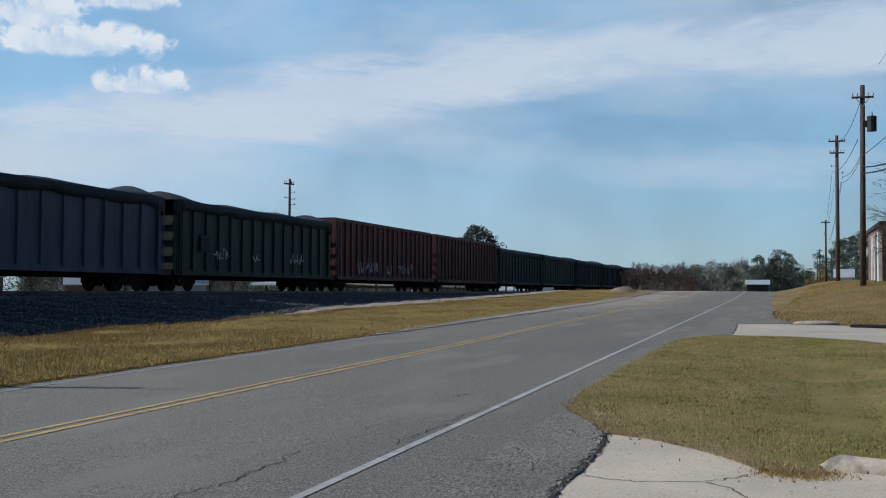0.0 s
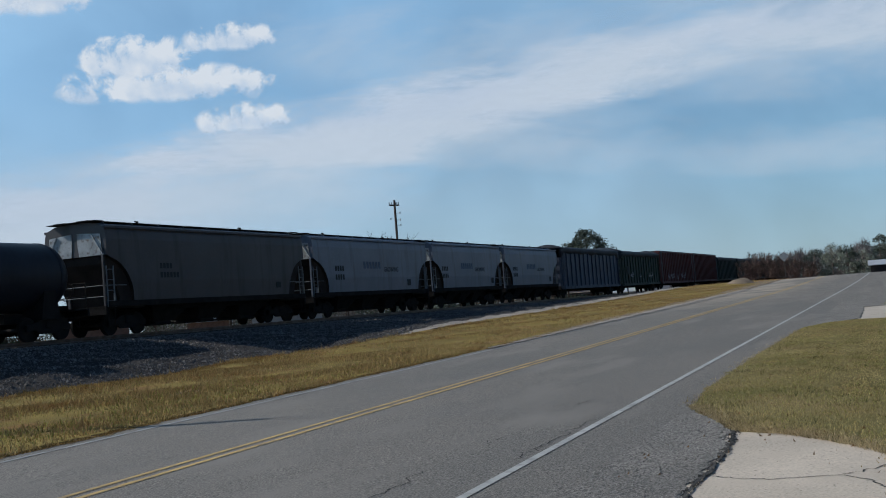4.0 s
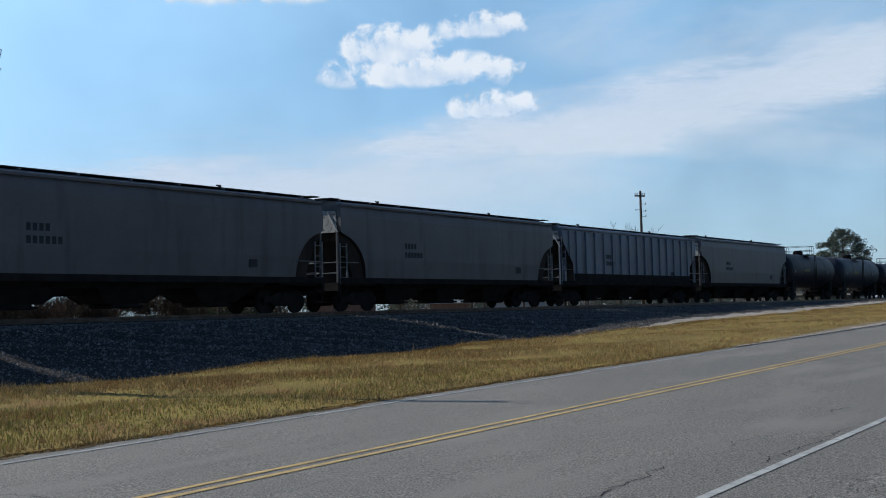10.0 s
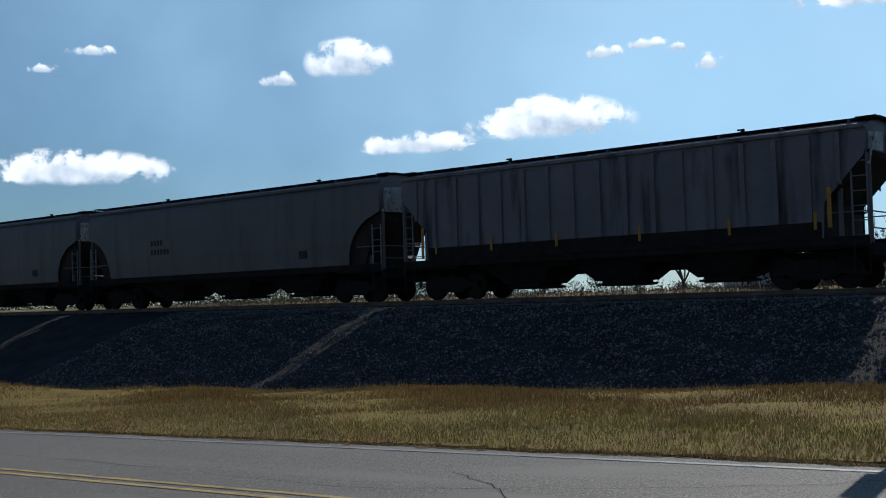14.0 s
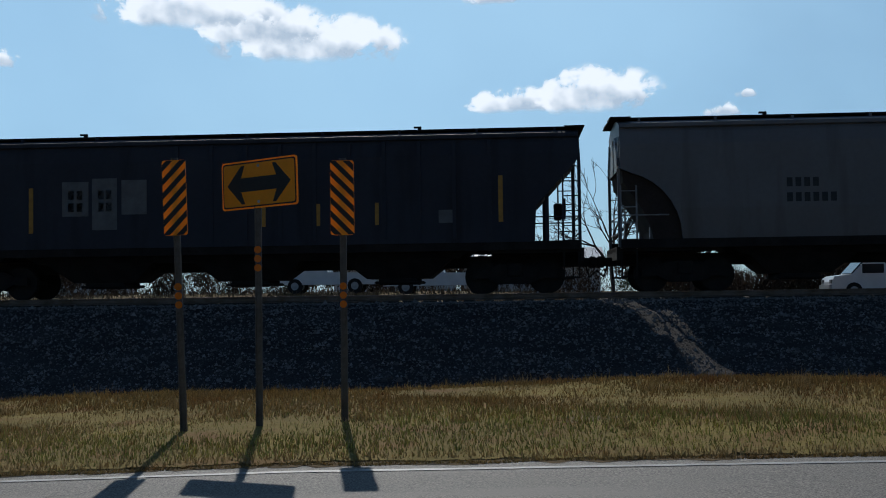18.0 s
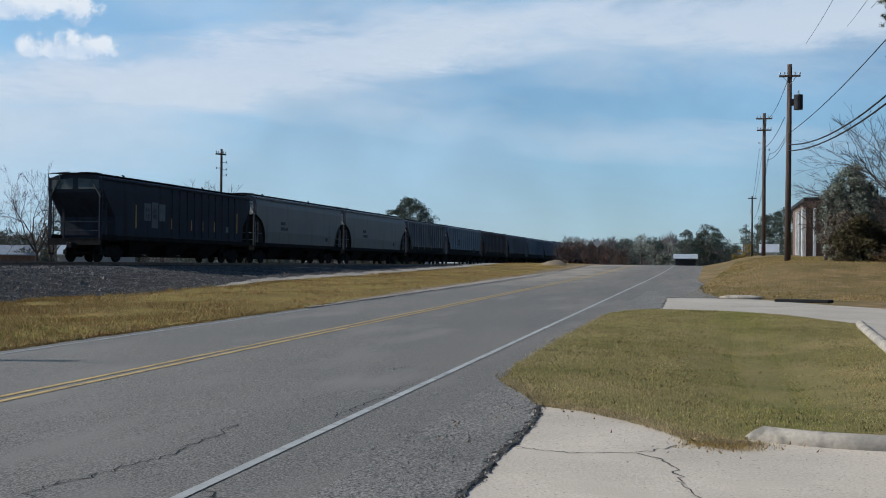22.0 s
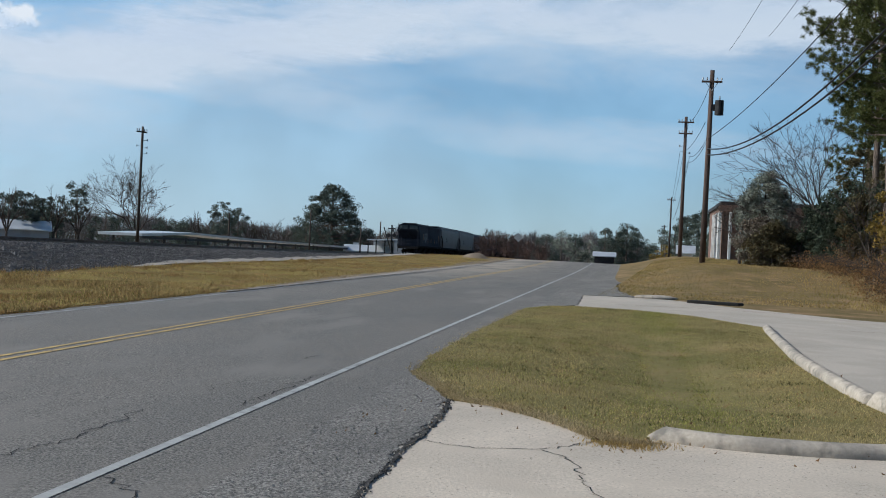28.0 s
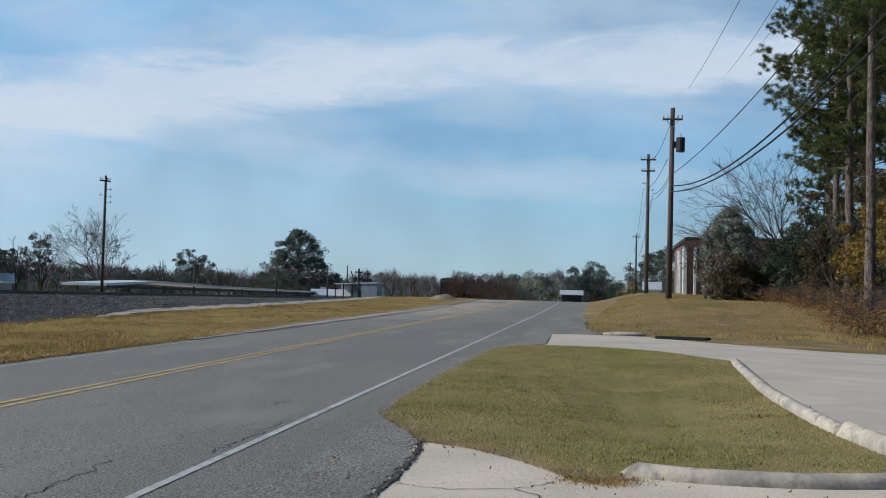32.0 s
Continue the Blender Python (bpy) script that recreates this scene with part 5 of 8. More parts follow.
for k, (kind, mat, label) in enumerate(KINDS):
    L = JOINTS[k] - JOINTS[k + 1]
    mat = M[mat]
    if kind == "chip":
        car = chip_car(L, mat, label, seed=k, items=[("stencil_plate", -7.2, 2.6, 1.0, 0.9, D), ] if k == 7 else ())
        if k == 7:
            for i, (sx, sw) in enumerate(((-5.4, 1.9), (-1.2, 0.9), (4.6, 2.2))):
                scrawl(car, sx, 2.0, sw, 0.8, 1.68, M["graffiti"], 60 + i)
    elif kind == "red":
        car = chip_car(L, mat, label, top=5.12, ribs=20, tarp=False, white_end=True, seed=k, items=())
        if k == 6:
            for i, (sx, sw) in enumerate(((-6.6, 1.5), (-4.4, 2.6), (-0.5, 1.2), (3.4, 3.4))):
                scrawl(car, sx, 1.75 + 0.1 * (i % 2), sw, 0.9, 1.68, M["graffiti"], 40 + i)
    elif kind == "smooth":
        car = hopper_car(L, mat, label, curved=True, top=4.72, items=light_marks if mat is M["car_light"] else plain_marks)
    elif kind == "ribbed":
        it = strips(-6.6, -4.2, -1.6, 1.4, 4.3, 6.8) + [("reflective_strip", -7.2, 2.0, 0.12, 1.1, Y), ("reflective_strip", 7.2, 2.2, 0.12, 1.1, Y)] if k in (22, 23, 25) else plain_marks
        if k in (20, 24):
            it = list(it) + [("stencil_plate", 4.3, 1.75, 0.5, 0.42, D), ("stencil_plate", 5.2, 1.75, 0.5, 0.42, D)]
        if k == 22:
            it = list(it) + [("stencil_plate", -6.3, 2.15, 0.8, 0.8, W), ("stencil_plate", -5.1, 2.15, 0.8, 0.9, W)]
        car = hopper_car(L, mat, label, ribs=15, top=4.60, items=it)
    elif kind == "panel":
        car = hopper_car(L, mat, label, top=4.52, end_mat=M["car_black"], items=[(n, x - (0.45 if mt is W and x < 0 or n == "lettering" else 0.3), z, w, h, mt) for n, x, z, w, h, mt in panel_marks])
    else:
        car = tank_car(L, mat, label, r=1.36 if k == 13 else 1.5, items=[("stencil_plate", x, z, w, 0.24, M["label_white"] if i else M["plate_dim"]) for i, (x, z, w) in enumerate(((-2.4, 2.6, 1.6), (3.6, 2.5, 0.45), (-5.6, 2.5, 0.3)))])
    if mat is M["car_light"]:
        word(car, "GROWING", 1.0, 2.55, 0.42, 1.60, D)
    TRAIN.append((car, (JOINTS[k] + JOINTS[k + 1]) / 2))

# ---------------------------------------------------------------- poles, wires and signs
def utility_pole(x, y, h, label, mat="pole", lean=(0, 0), arms=(), r=0.17, transformer=False, base=None, spools=(), braces=False):
    p = tagged(new("utility_pole"), label, "utility pole")
    z = float(ground_z(x, y)) if base is None else base
    p.matrix_basis = pose(x, y, z - 0.25, lean[0], lean[1])
    h += 0.25
    part("pole_shaft", rod(bmesh.new(), (0, 0, 0), (0, 0, h), r, r * 0.72, 12), M[mat], p, smooth=True)
    for z_arm, w, yaw in arms:
        arm = part("crossarm", boxed(-0.05, 0.05, -w / 2, w / 2, -0.06, 0.06, bevel=0.01), M[mat], p, at=pose(-r, 0, h - z_arm, 0, 0, yaw))
        for s in (-0.46, -0.25, 0.25, 0.46):
            part("insulator", shared("insulator", lambda bm: (rod(bm, (0, 0, 0.05), (0, 0, 0.14), 0.02, seg=6), rod(bm, (0, 0, 0.12), (0, 0, 0.26), 0.06, 0.035, 8)), M["galv"]), None, arm, at=pose(0, s * w, 0))
        if braces:
            part("arm_brace", rod(rod(bmesh.new(), (0, -w * 0.3, -0.05), (0.02, 0, -0.55), 0.018, seg=5), (0, w * 0.3, -0.05), (0.02, 0, -0.55), 0.018, seg=5), M["galv"], p, at=pose(-r, 0, h - z_arm, 0, 0, yaw))
    for z_s, side in spools:
        part("spool", rod(rod(bmesh.new(), (0, 0, 0), (0, side * 0.45, 0), 0.02, seg=5), (0, side * 0.45, -0.06), (0, side * 0.45, 0.1), 0.05, seg=8), M["galv"], p, at=pose(0, 0, h - z_s))
    if transformer:
        can = part("transformer", rod(bmesh.new(), (0, 0, -0.45), (0, 0, 0.45), 0.27, seg=14), M["dark_metal"], p, "dark transformer can", at=pose(-0.1, -0.52, h - 2.35))
        part("bushing", rod(rod(bmesh.new(), (0.1, 0, 0.45), (0.12, 0, 0.72), 0.05, 0.03, 8), (-0.1, 0, 0.45), (-0.12, 0, 0.72), 0.05, 0.03, 8), M["galv"], can)
        part("hanger", boxed(-0.06, 0.06, 0.15, 0.5, -0.2, 0.2), M["dark_metal"], can)
    return p


def wire(a, b, sag, r=0.012, seg=16, label="black cable between the utility poles", name="cable"):
    bm = bmesh.new()
    a, b = Vector(a), Vector(b)
    pts = [a.lerp(b, i / seg) - Vector((0, 0, sag * 4 * (i / seg) * (1 - i / seg))) for i in range(seg + 1)]
    rings = []
    side = (b - a).cross(Vector((0, 0, 1))).normalized()
    up = Vector((0, 0, 1))
    for p in pts:
        rings.append([p + (side * math.cos(k * math.tau / 5) + up * math.sin(k * math.tau / 5)) * r * 1.25 for k in range(5)])
    return tagged(new(name, mesh_of(loft(bm, rings), M["wire"], name, True)), label, "cable")


def at_sight(az, dist, el=None):
    x, y = dist * math.cos(radians(az)), dist * math.sin(radians(az))
    return (x, y) if el is None else (x, y, EYE + dist * math.tan(radians(el)))


# the row of poles on the near side of the road
ax, ay = at_sight(-3.55, 71)
utility_pole(ax, ay, 12.05 - 0.1, "tall reddish-brown wooden utility pole with a transformer", "pole_red", (0.4, 0.3), [(0.75, 1.25, 0)], 0.19, True, 1.6 + 71 * math.tan(radians(0.4)), braces=True)
bx, by = at_sight(-2.45, 100)
utility_pole(bx, by, 12.4, "brown wooden utility pole with two crossarms", "pole_red", (0, 0), [(0.5, 1.35, 0), (1.5, 1.2, 0)], 0.18, False, 1.6 + 100 * math.tan(radians(0.55)), spools=((2.6, 1), (3.2, -1)))
cx, cy = at_sight(-1.93, 175)
utility_pole(cx, cy, 10.7, "distant wooden utility pole with a crossarm", "pole", (0, 0), [(0.4, 1.3, 0)], 0.16, False, 1.7)
dx, dy = at_sight(-1.65, 240)
utility_pole(dx, dy, 9.0, "distant wooden utility pole", "pole", (0, 0), [(0.4, 1.3, 0)], 0.16, False, 1.5)
za = 1.6 + 71 * math.tan(radians(0.4)) + 12.0
zb = 1.6 + 100 * math.tan(radians(0.55)) + 12.3
for dyy, za2, zb2 in ((-0.45, za - 3.6, zb - 3.4), (-0.3, za - 4.0, zb - 3.9), (0.4, za - 3.3, zb - 3.0), (-0.2, za - 0.6, zb - 0.45)):
    wire((ax, ay + dyy * 0.5, za2), (bx, by + dyy, zb2), 0.55, 0.014)
    wire((bx, by + dyy, zb2), (cx, cy + dyy, 11.6 + (zb2 - zb) * 0.7), 0.9, 0.012)
for el0, el1, az1, d1, r, sag in ((6.05, 17.29, -16.39, 26, 0.030, 1.5), (5.74, 15.2, -15.77, 26, 0.030, 1.15), (6.56, 16.42, -12.7, 30, 0.016, 0.5)):
    wire((ax, ay, EYE + 71 * math.tan(radians(el0))), at_sight(az1, d1, el1), sag, r, label="thick black cable sagging from the pole" if r > 0.02 else "thin black wire from the pole")
for az0, el0, az1, el1 in ((-4.4, 10.9, -7.4, 16.2), (-6.3, 11.6, -9.4, 16.2), (-7.4, 12.4, -10.2, 16.2)):
    wire(at_sight(az0, 95, el0), at_sight(az1, 50, el1), 0.25, 0.012, label="thin black wire high over the road")

# bare pole on the verge beside the bank
nx, ny = 12.19, 18.91
npole = utility_pole(nx, ny, 7.08, "bare weathered wooden pole topped by thin wires on the verge", "pole", (1.0, 0.0), (), 0.125, False, float(ground_z(nx, ny)))
part("loose_wire", rod(rod(rod(bmesh.new(), (0.13, -0.05, 6.75), (0.28, -0.1, 6.65), 0.008, seg=4), (0.28, -0.1, 6.65), (0.24, -0.1, 6.45), 0.008, seg=4), (0.13, -0.05, 6.15), (0.28, -0.1, 6.3), 0.008, seg=4), M["wire"], npole)
part("conduit", rod(bmesh.new(), (-0.17, -0.06, 0.2), (-0.13, -0.06, 4.8), 0.03, seg=6), M["galv"], npole)
for k, (ddx, top) in enumerate(((-0.06, 16), (0.05, 16))):
    wire((nx + ddx, ny, float(ground_z(nx, ny)) + 7.0), (nx - 2.0 + ddx * 12, ny + 4.5, top), 0.1, 0.012, 6, "thin wire rising from the bare pole")

# pole behind the track
lx, ly = at_sight(25.05, 95)
utility_pole(lx, ly, 10.1, "slim wooden pole with short arms behind the track", "pole", (0, 0), [(0.45, 1.0, 60)], 0.13, False, 1.0, spools=((1.15, -1), (1.6, 1), (1.75, -1), (2.2, -1)))
for az, d, h, base in ((20.6, 130, 5.4, 0.0), (16.5, 150, 7.0, 0.0), (13.9, 160, 4.6, 0.5), (12.9, 185, 5.8, 1.0)):
    utility_pole(*at_sight(az, d), h, "short wooden pole near the platform", "pole", (0, 0), (), 0.13, False, base)


def sign_post(name, x, y, h, label):
    s = tagged(new(name), label, "road sign", "signs on the verge")
    s.location = (x, y, float(ground_z(x, y)) - 0.05)
    bm = prism(bmesh.new(), [(-0.035, 0), (0.035, 0), (0.035, h), (-0.035, h)], -0.012, 0.012)
    box(bm, -0.04, -0.028, -0.03, 0.012, 0, h), box(bm, 0.028, 0.04, -0.03, 0.012, 0, h)
    part("post", bm, M["post"], s, "dark steel channel post")
    return s


def plate(bm, w, h, r, y0, y1, seg=4):
    out = []
    for cx_, cz_, a0 in ((w / 2 - r, h / 2 - r, 0), (-w / 2 + r, h / 2 - r, 90), (-w / 2 + r, -h / 2 + r, 180), (w / 2 - r, -h / 2 + r, 270)):
        for i in range(seg + 1):
            a = radians(a0 + 90 * i / seg)
            out.append((cx_ + r * math.cos(a), cz_ + r * math.sin(a)))
    return prism(bm, out, y0, y1)


def marker_sign(x, y, z0, flip, yaw, label, roll):
    s = sign_post("object_marker_sign", x, y, z0 + 0.95, label)
    p = part("panel", plate(bmesh.new(), 0.29, 0.915, 0.03, -0.012, 0), M["sign_yellow"], s, "yellow and black striped panel", at=pose(0, -0.04, z0 + 0.46, 0, roll, yaw))
    w, h = 0.143, 0.4575
    k = -1 if flip else 1
    for i in range(-8, 9):
        # diagonal band clipped to the panel
        lo, hi = i * 0.168 - 0.042, i * 0.168 + 0.042
        poly = [(-w, -w * k + lo), (w, w * k + lo), (w, w * k + hi), (-w, -w * k + hi)]
        for lim, sgn in ((h - 0.004, 1), (-h + 0.004, -1)):
            out = []
            for (xa_, za_), (xb_, zb_) in zip(poly, poly[1:] + poly[:1]):
                ia, ib = sgn * za_ <= sgn * lim, sgn * zb_ <= sgn * lim
                if ia:
                    out.append((xa_, za_))
                if ia != ib:
                    f_ = (lim - za_) / (zb_ - za_)
                    out.append((xa_ + (xb_ - xa_) * f_, lim))
            poly = out
            if len(poly) < 3:
                break
        if len(poly) >= 3 and max(q[1] for q in poly) - min(q[1] for q in poly) > 0.02:
            part("stripe", prism(bmesh.new(), poly, -0.0165, -0.0125), M["sign_black"], p)
    for i in range(3):
        part("reflector", rod(bmesh.new(), (0, -0.03, z0 - 0.62 - 0.11 * i), (0, -0.045, z0 - 0.62 - 0.11 * i), 0.045, seg=12), M["reflector"], s, "round amber reflector")
    return s


mlx, mly = at_sight(106.6, 14.2)
mrx, mry = at_sight(98.5, 14.0)
sgx, sgy = at_sight(102.7, 14.0)
gl, gr, gs = (float(ground_z(a, b)) - 0.05 for a, b in ((mlx, mly), (mrx, mry), (sgx, sgy)))
leaner = marker_sign(mlx + 0.07, mly, EYE + 14.2 * math.tan(radians(2.95)) - gl, False, 0, "striped yellow and black hazard marker on a steel post", 0)
leaner.rotation_euler = (0, radians(-1.8), 0)
marker_sign(mrx, mry, EYE + 14.0 * math.tan(radians(2.92)) - gr, True, 0, "striped yellow and black hazard marker on a steel post", 0)
zs = EYE + 14.0 * math.tan(radians(5.5)) - gs
sg = sign_post("double_arrow_sign", sgx, sgy, zs + 0.25, "yellow warning sign with a black two-way arrow")
pan = part("panel", plate(bmesh.new(), 1.19, 0.59, 0.04, -0.012, 0), M["sign_yellow"], sg, "yellow panel", at=pose(0.03, -0.05, zs, 0, -1.5, -28))
bm = plate(bmesh.new(), 1.15, 0.55, 0.035, -0.015, -0.0125)
part("border", bm, M["sign_black"], pan, "thin black border")
part("field", plate(bmesh.new(), 1.115, 0.515, 0.03, -0.018, -0.0155), M["sign_yellow"], pan)
part("arrow", prism(bmesh.new(), [(-0.50, 0), (-0.27, 0.235), (-0.22, 0.235), (-0.28, 0.085), (0.28, 0.085), (0.22, 0.235), (0.27, 0.235), (0.50, 0), (0.27, -0.235), (0.22, -0.235), (0.28, -0.085), (-0.28, -0.085), (-0.22, -0.235), (-0.27, -0.235)], -0.022, -0.0185), M["sign_black"], pan, "black two-headed arrow")
for sz in (-0.22, 0.22):
    part("bolt", rod(bmesh.new(), (0, -0.018, sz), (0, -0.027, sz), 0.018, seg=8), M["galv"], pan)
for i in range(3):
    part("reflector", rod(bmesh.new(), (0, -0.03, zs - 0.80 - 0.11 * i), (0, -0.045, zs - 0.80 - 0.11 * i), 0.045, seg=12), M["reflector"], sg, "round amber reflector")

# ---------------------------------------------------------------- clouds
def cloud_material(name, scale, detail, bright, color, dull, streaky=(1, 1, 1), low=0.35, high=0.6, peak=1.0, ragged=1.0, rough=0.6, base_grey=0.0, flat=0.0):
    m = bpy.data.materials.new(name)
    m.use_nodes = True
    n, link = m.node_tree.nodes, m.node_tree.links.new
    n.remove(n["Principled BSDF"])
    co, info = n.new("ShaderNodeTexCoord"), n.new("ShaderNodeObjectInfo")
    mp, comb = n.new("ShaderNodeMapping"), n.new("ShaderNodeVectorMath")
    mp.inputs["Scale"].default_value = streaky
    comb.operation = "ADD"
    off = n.new("ShaderNodeVectorMath")
    off.operation = "SCALE"
    off.inputs[0].default_value, off.inputs[3].default_value = (37.0, 11.0, 23.0), 1.0
    link(info.outputs["Random"], off.inputs[3])
    link(co.outputs["Object"], mp.inputs[0]), link(mp.outputs[0], comb.inputs[0]), link(off.outputs[0], comb.inputs[1])
    noise_t = n.new("ShaderNodeTexNoise")
    noise_t.inputs["Scale"].default_value, noise_t.inputs["Detail"].default_value, noise_t.inputs["Roughness"].default_value = scale, detail, rough
    noise_t.inputs["Distortion"].default_value = 0.3
    link(comb.outputs[0], noise_t.inputs[0])
    grad, mp2 = n.new("ShaderNodeTexGradient"), n.new("ShaderNodeMapping")
    grad.gradient_type = "SPHERICAL"
    mp2.inputs["Location"].default_value, mp2.inputs["Scale"].default_value = (-1, -1, 0), (2, 2, 1)
    link(co.outputs["UV"], mp2.inputs[0]), link(mp2.outputs[0], grad.inputs[0])
    spread_n = n.new("ShaderNodeMapRange")
    spread_n.inputs[1].default_value, spread_n.inputs[2].default_value, spread_n.inputs[4].default_value = 0.25, 0.75, ragged
    link(noise_t.outputs[0], spread_n.inputs[0])
    add = n.new("ShaderNodeMath")
    add.operation = "ADD"
    link(grad.outputs[1], add.inputs[0]), link(spread_n.outputs[0], add.inputs[1])
    rng_ = n.new("ShaderNodeMapRange")
    rng_.interpolation_type = "SMOOTHSTEP"
    rng_.inputs[1].default_value, rng_.inputs[2].default_value, rng_.inputs[4].default_value = low, high, peak
    link(add.outputs[0], rng_.inputs[0])
    gate = n.new("ShaderNodeMapRange")
    gate.inputs[1].default_value, gate.inputs[2].default_value = 0.0, 0.18
    link(grad.outputs[1], gate.inputs[0])
    mul = n.new("ShaderNodeMath")
    mul.operation = "MULTIPLY"
    link(rng_.outputs[0], mul.inputs[0]), link(gate.outputs[0], mul.inputs[1])
    sep = n.new("ShaderNodeSeparateXYZ")
    link(co.outputs["UV"], sep.inputs[0])
    if flat:
        wavy, foot, cut = n.new("ShaderNodeMath"), n.new("ShaderNodeMapRange"), n.new("ShaderNodeMath")
        wavy.operation, cut.operation = "MULTIPLY_ADD", "MULTIPLY"
        wavy.inputs[1].default_value = 0.22
        foot.interpolation_type = "SMOOTHSTEP"
        foot.inputs[1].default_value, foot.inputs[2].default_value = flat, flat + 0.14
        link(noise_t.outputs[0], wavy.inputs[0]), link(sep.outputs[1], wavy.inputs[2]), link(wavy.outputs[0], foot.inputs[0])
        link(mul.outputs[0], cut.inputs[0]), link(foot.outputs[0], cut.inputs[1])
        mul = cut
    em, tr, mix = n.new("ShaderNodeEmission"), n.new("ShaderNodeBsdfTransparent"), n.new("ShaderNodeMixShader")
    body, shade = n.new("ShaderNodeTexNoise"), n.new("ShaderNodeValToRGB")
    body.inputs["Scale"].default_value, body.inputs["Detail"].default_value = scale * 0.8, 6
    link(off.outputs[0], body.inputs[0]), link(comb.outputs[0], body.inputs[0])
    shade.color_ramp.elements[0].position, shade.color_ramp.elements[1].position = 0.36, 0.56
    shade.color_ramp.elements[0].color, shade.color_ramp.elements[1].color = (*dull, 1), (*color, 1)
    lit = n.new("ShaderNodeMath")
    lit.operation = "MULTIPLY_ADD"
    lit.inputs[1].default_value = base_grey
    link(sep.outputs[1], lit.inputs[0]), link(body.outputs[0], lit.inputs[2])
    lower = n.new("ShaderNodeMath")
    lower.operation = "SUBTRACT"
    lower.inputs[1].default_value = base_grey * 0.5
    link(lit.outputs[0], lower.inputs[0])
    link(lower.outputs[0], shade.inputs[0]), link(shade.outputs[0], em.inputs[0])
    em.inputs[1].default_value = bright
    link(mul.outputs[0], mix.inputs[0]), link(tr.outputs[0], mix.inputs[1]), link(em.outputs[0], mix.inputs[2])
    link(mix.outputs[0], n["Material Output"].inputs[0])
    return m


# Clouds glow: grey bases and brighter sunward puffs are painted, not lit.
M["sun_cumulus"] = cloud_material("sunlit_cumulus", 0.013, 10, 1.55, (1.0, 0.99, 0.97), (0.50, 0.57, 0.64), low=0.86, high=1.22, peak=0.97, ragged=1.55, rough=0.60, base_grey=0.75, flat=0.33)
M["cumulus"] = cloud_material("cumulus", 0.013, 10, 0.83, (1.0, 0.99, 0.97), (0.70, 0.79, 0.89), low=0.84, high=1.32, peak=0.95, ragged=1.5, rough=0.58, base_grey=0.6, flat=0.30)
M["wisp"] = cloud_material("cirrus", 0.0026, 10, 0.68, (0.86, 0.94, 1.0), (0.80, 0.89, 0.99), (0.6, 1.8, 1), low=0.6, high=1.8, peak=0.52, ragged=1.4, rough=0.64)
# Emissive sheet that lifts the sky's brightness and lights the ground too.
M["veil"] = cloud_material("sky_lift_glow", 0.0012, 5, 1.5, (0.58, 0.84, 1.0), (0.54, 0.81, 1.0), (1, 1, 1), low=0.1, high=1.4, peak=0.34, ragged=0.7, rough=0.5)


def cloud(az0, az1, el0, el1, mat, dist, label, grow=1.25, tilt=0.0, tall=None):
    az, el = (az0 + az1) / 2, (el0 + el1) / 2
    wa, he = (az1 - az0) * grow / 2, (el1 - el0) * (tall or grow) / 2
    na, ne = max(2, int(wa / 3)), max(2, int(he / 3))
    eye = Vector((0, 0, EYE))

    def spot(a, e):
        return eye + dist * Vector((math.cos(radians(a)) * math.cos(radians(e)), math.sin(radians(a)) * math.cos(radians(e)), math.sin(radians(e))))

    m = look(spot(az, el), eye)
    back = m.inverted()
    tl, th = math.cos(radians(tilt)), math.sin(radians(tilt))
    verts, uvs, faces = [], [], []
    for i in range(na + 1):
        for k in range(ne + 1):
            u, v = 2 * i / na - 1, 2 * k / ne - 1
            verts.append(tuple(back @ spot(az - u * wa * tl + v * he * th, el + v * he * tl + u * wa * th)))
            uvs.append((i / na, k / ne))
    for i in range(na):
        for k in range(ne):
            faces.append((i * (ne + 1) + k, (i + 1) * (ne + 1) + k, (i + 1) * (ne + 1) + k + 1, i * (ne + 1) + k + 1))
    me = bpy.data.meshes.new("cloud")
    me.from_pydata(verts, [], faces)
    uv = me.uv_layers.new(name="UVMap")
    for lp in me.loops:
        uv.data[lp.index].uv = uvs[lp.vertex_index]
    me.materials.append(mat)
    ob = tagged(new("cloud", me), label, "cloud", kind="structure")
    ob.matrix_basis = m
    return ob


puff = "small white fair-weather cloud"
for k, (a0, a1, e0, e1) in enumerate(((102.3, 110.4, 13.0, 15.4), (99.6, 106.0, 12.3, 14.7), (96.0, 104.5, 11.4, 14.2), (82.6, 88.4, 8.7, 11.3), (86.0, 92.0, 9.0, 10.4), (89.0, 92.0, 14.5, 15.6),
                                      (119.8, 127.3, 7.7, 10.1), (127.4, 132.8, 7.3, 8.6), (143.5, 151.5, 5.8, 7.7), (131.8, 135.6, 11.2, 13.3), (136.3, 138.3, 10.9, 11.8), (145.6, 147.8, 12.3, 13.0), (148.3, 149.8, 11.4, 12.0),
                                      (119.6, 121.7, 11.8, 12.7), (117.4, 119.6, 12.2, 12.9), (116.2, 117.4, 12.0, 12.6), (114.6, 116.0, 10.9, 11.9), (78.0, 80.0, 8.5, 9.3), (77.3, 78.6, 9.4, 10.0),
                                      (43.0, 51.0, 15.1, 17.7), (39.4, 45.0, 15.3, 17.7), (35.2, 40.2, 12.3, 14.6), (31.2, 41.0, 11.1, 13.1), (30.8, 34.9, 13.6, 15.1), (30.2, 34.6, 9.5, 11.1))):
    cloud(a0, a1, e0, e1, M["sun_cumulus" if a0 > 60 else "cumulus"], 2600 + 12 * k, puff, 1.3, 0.0, 1.3)
veil = "thin streaked high cloud"
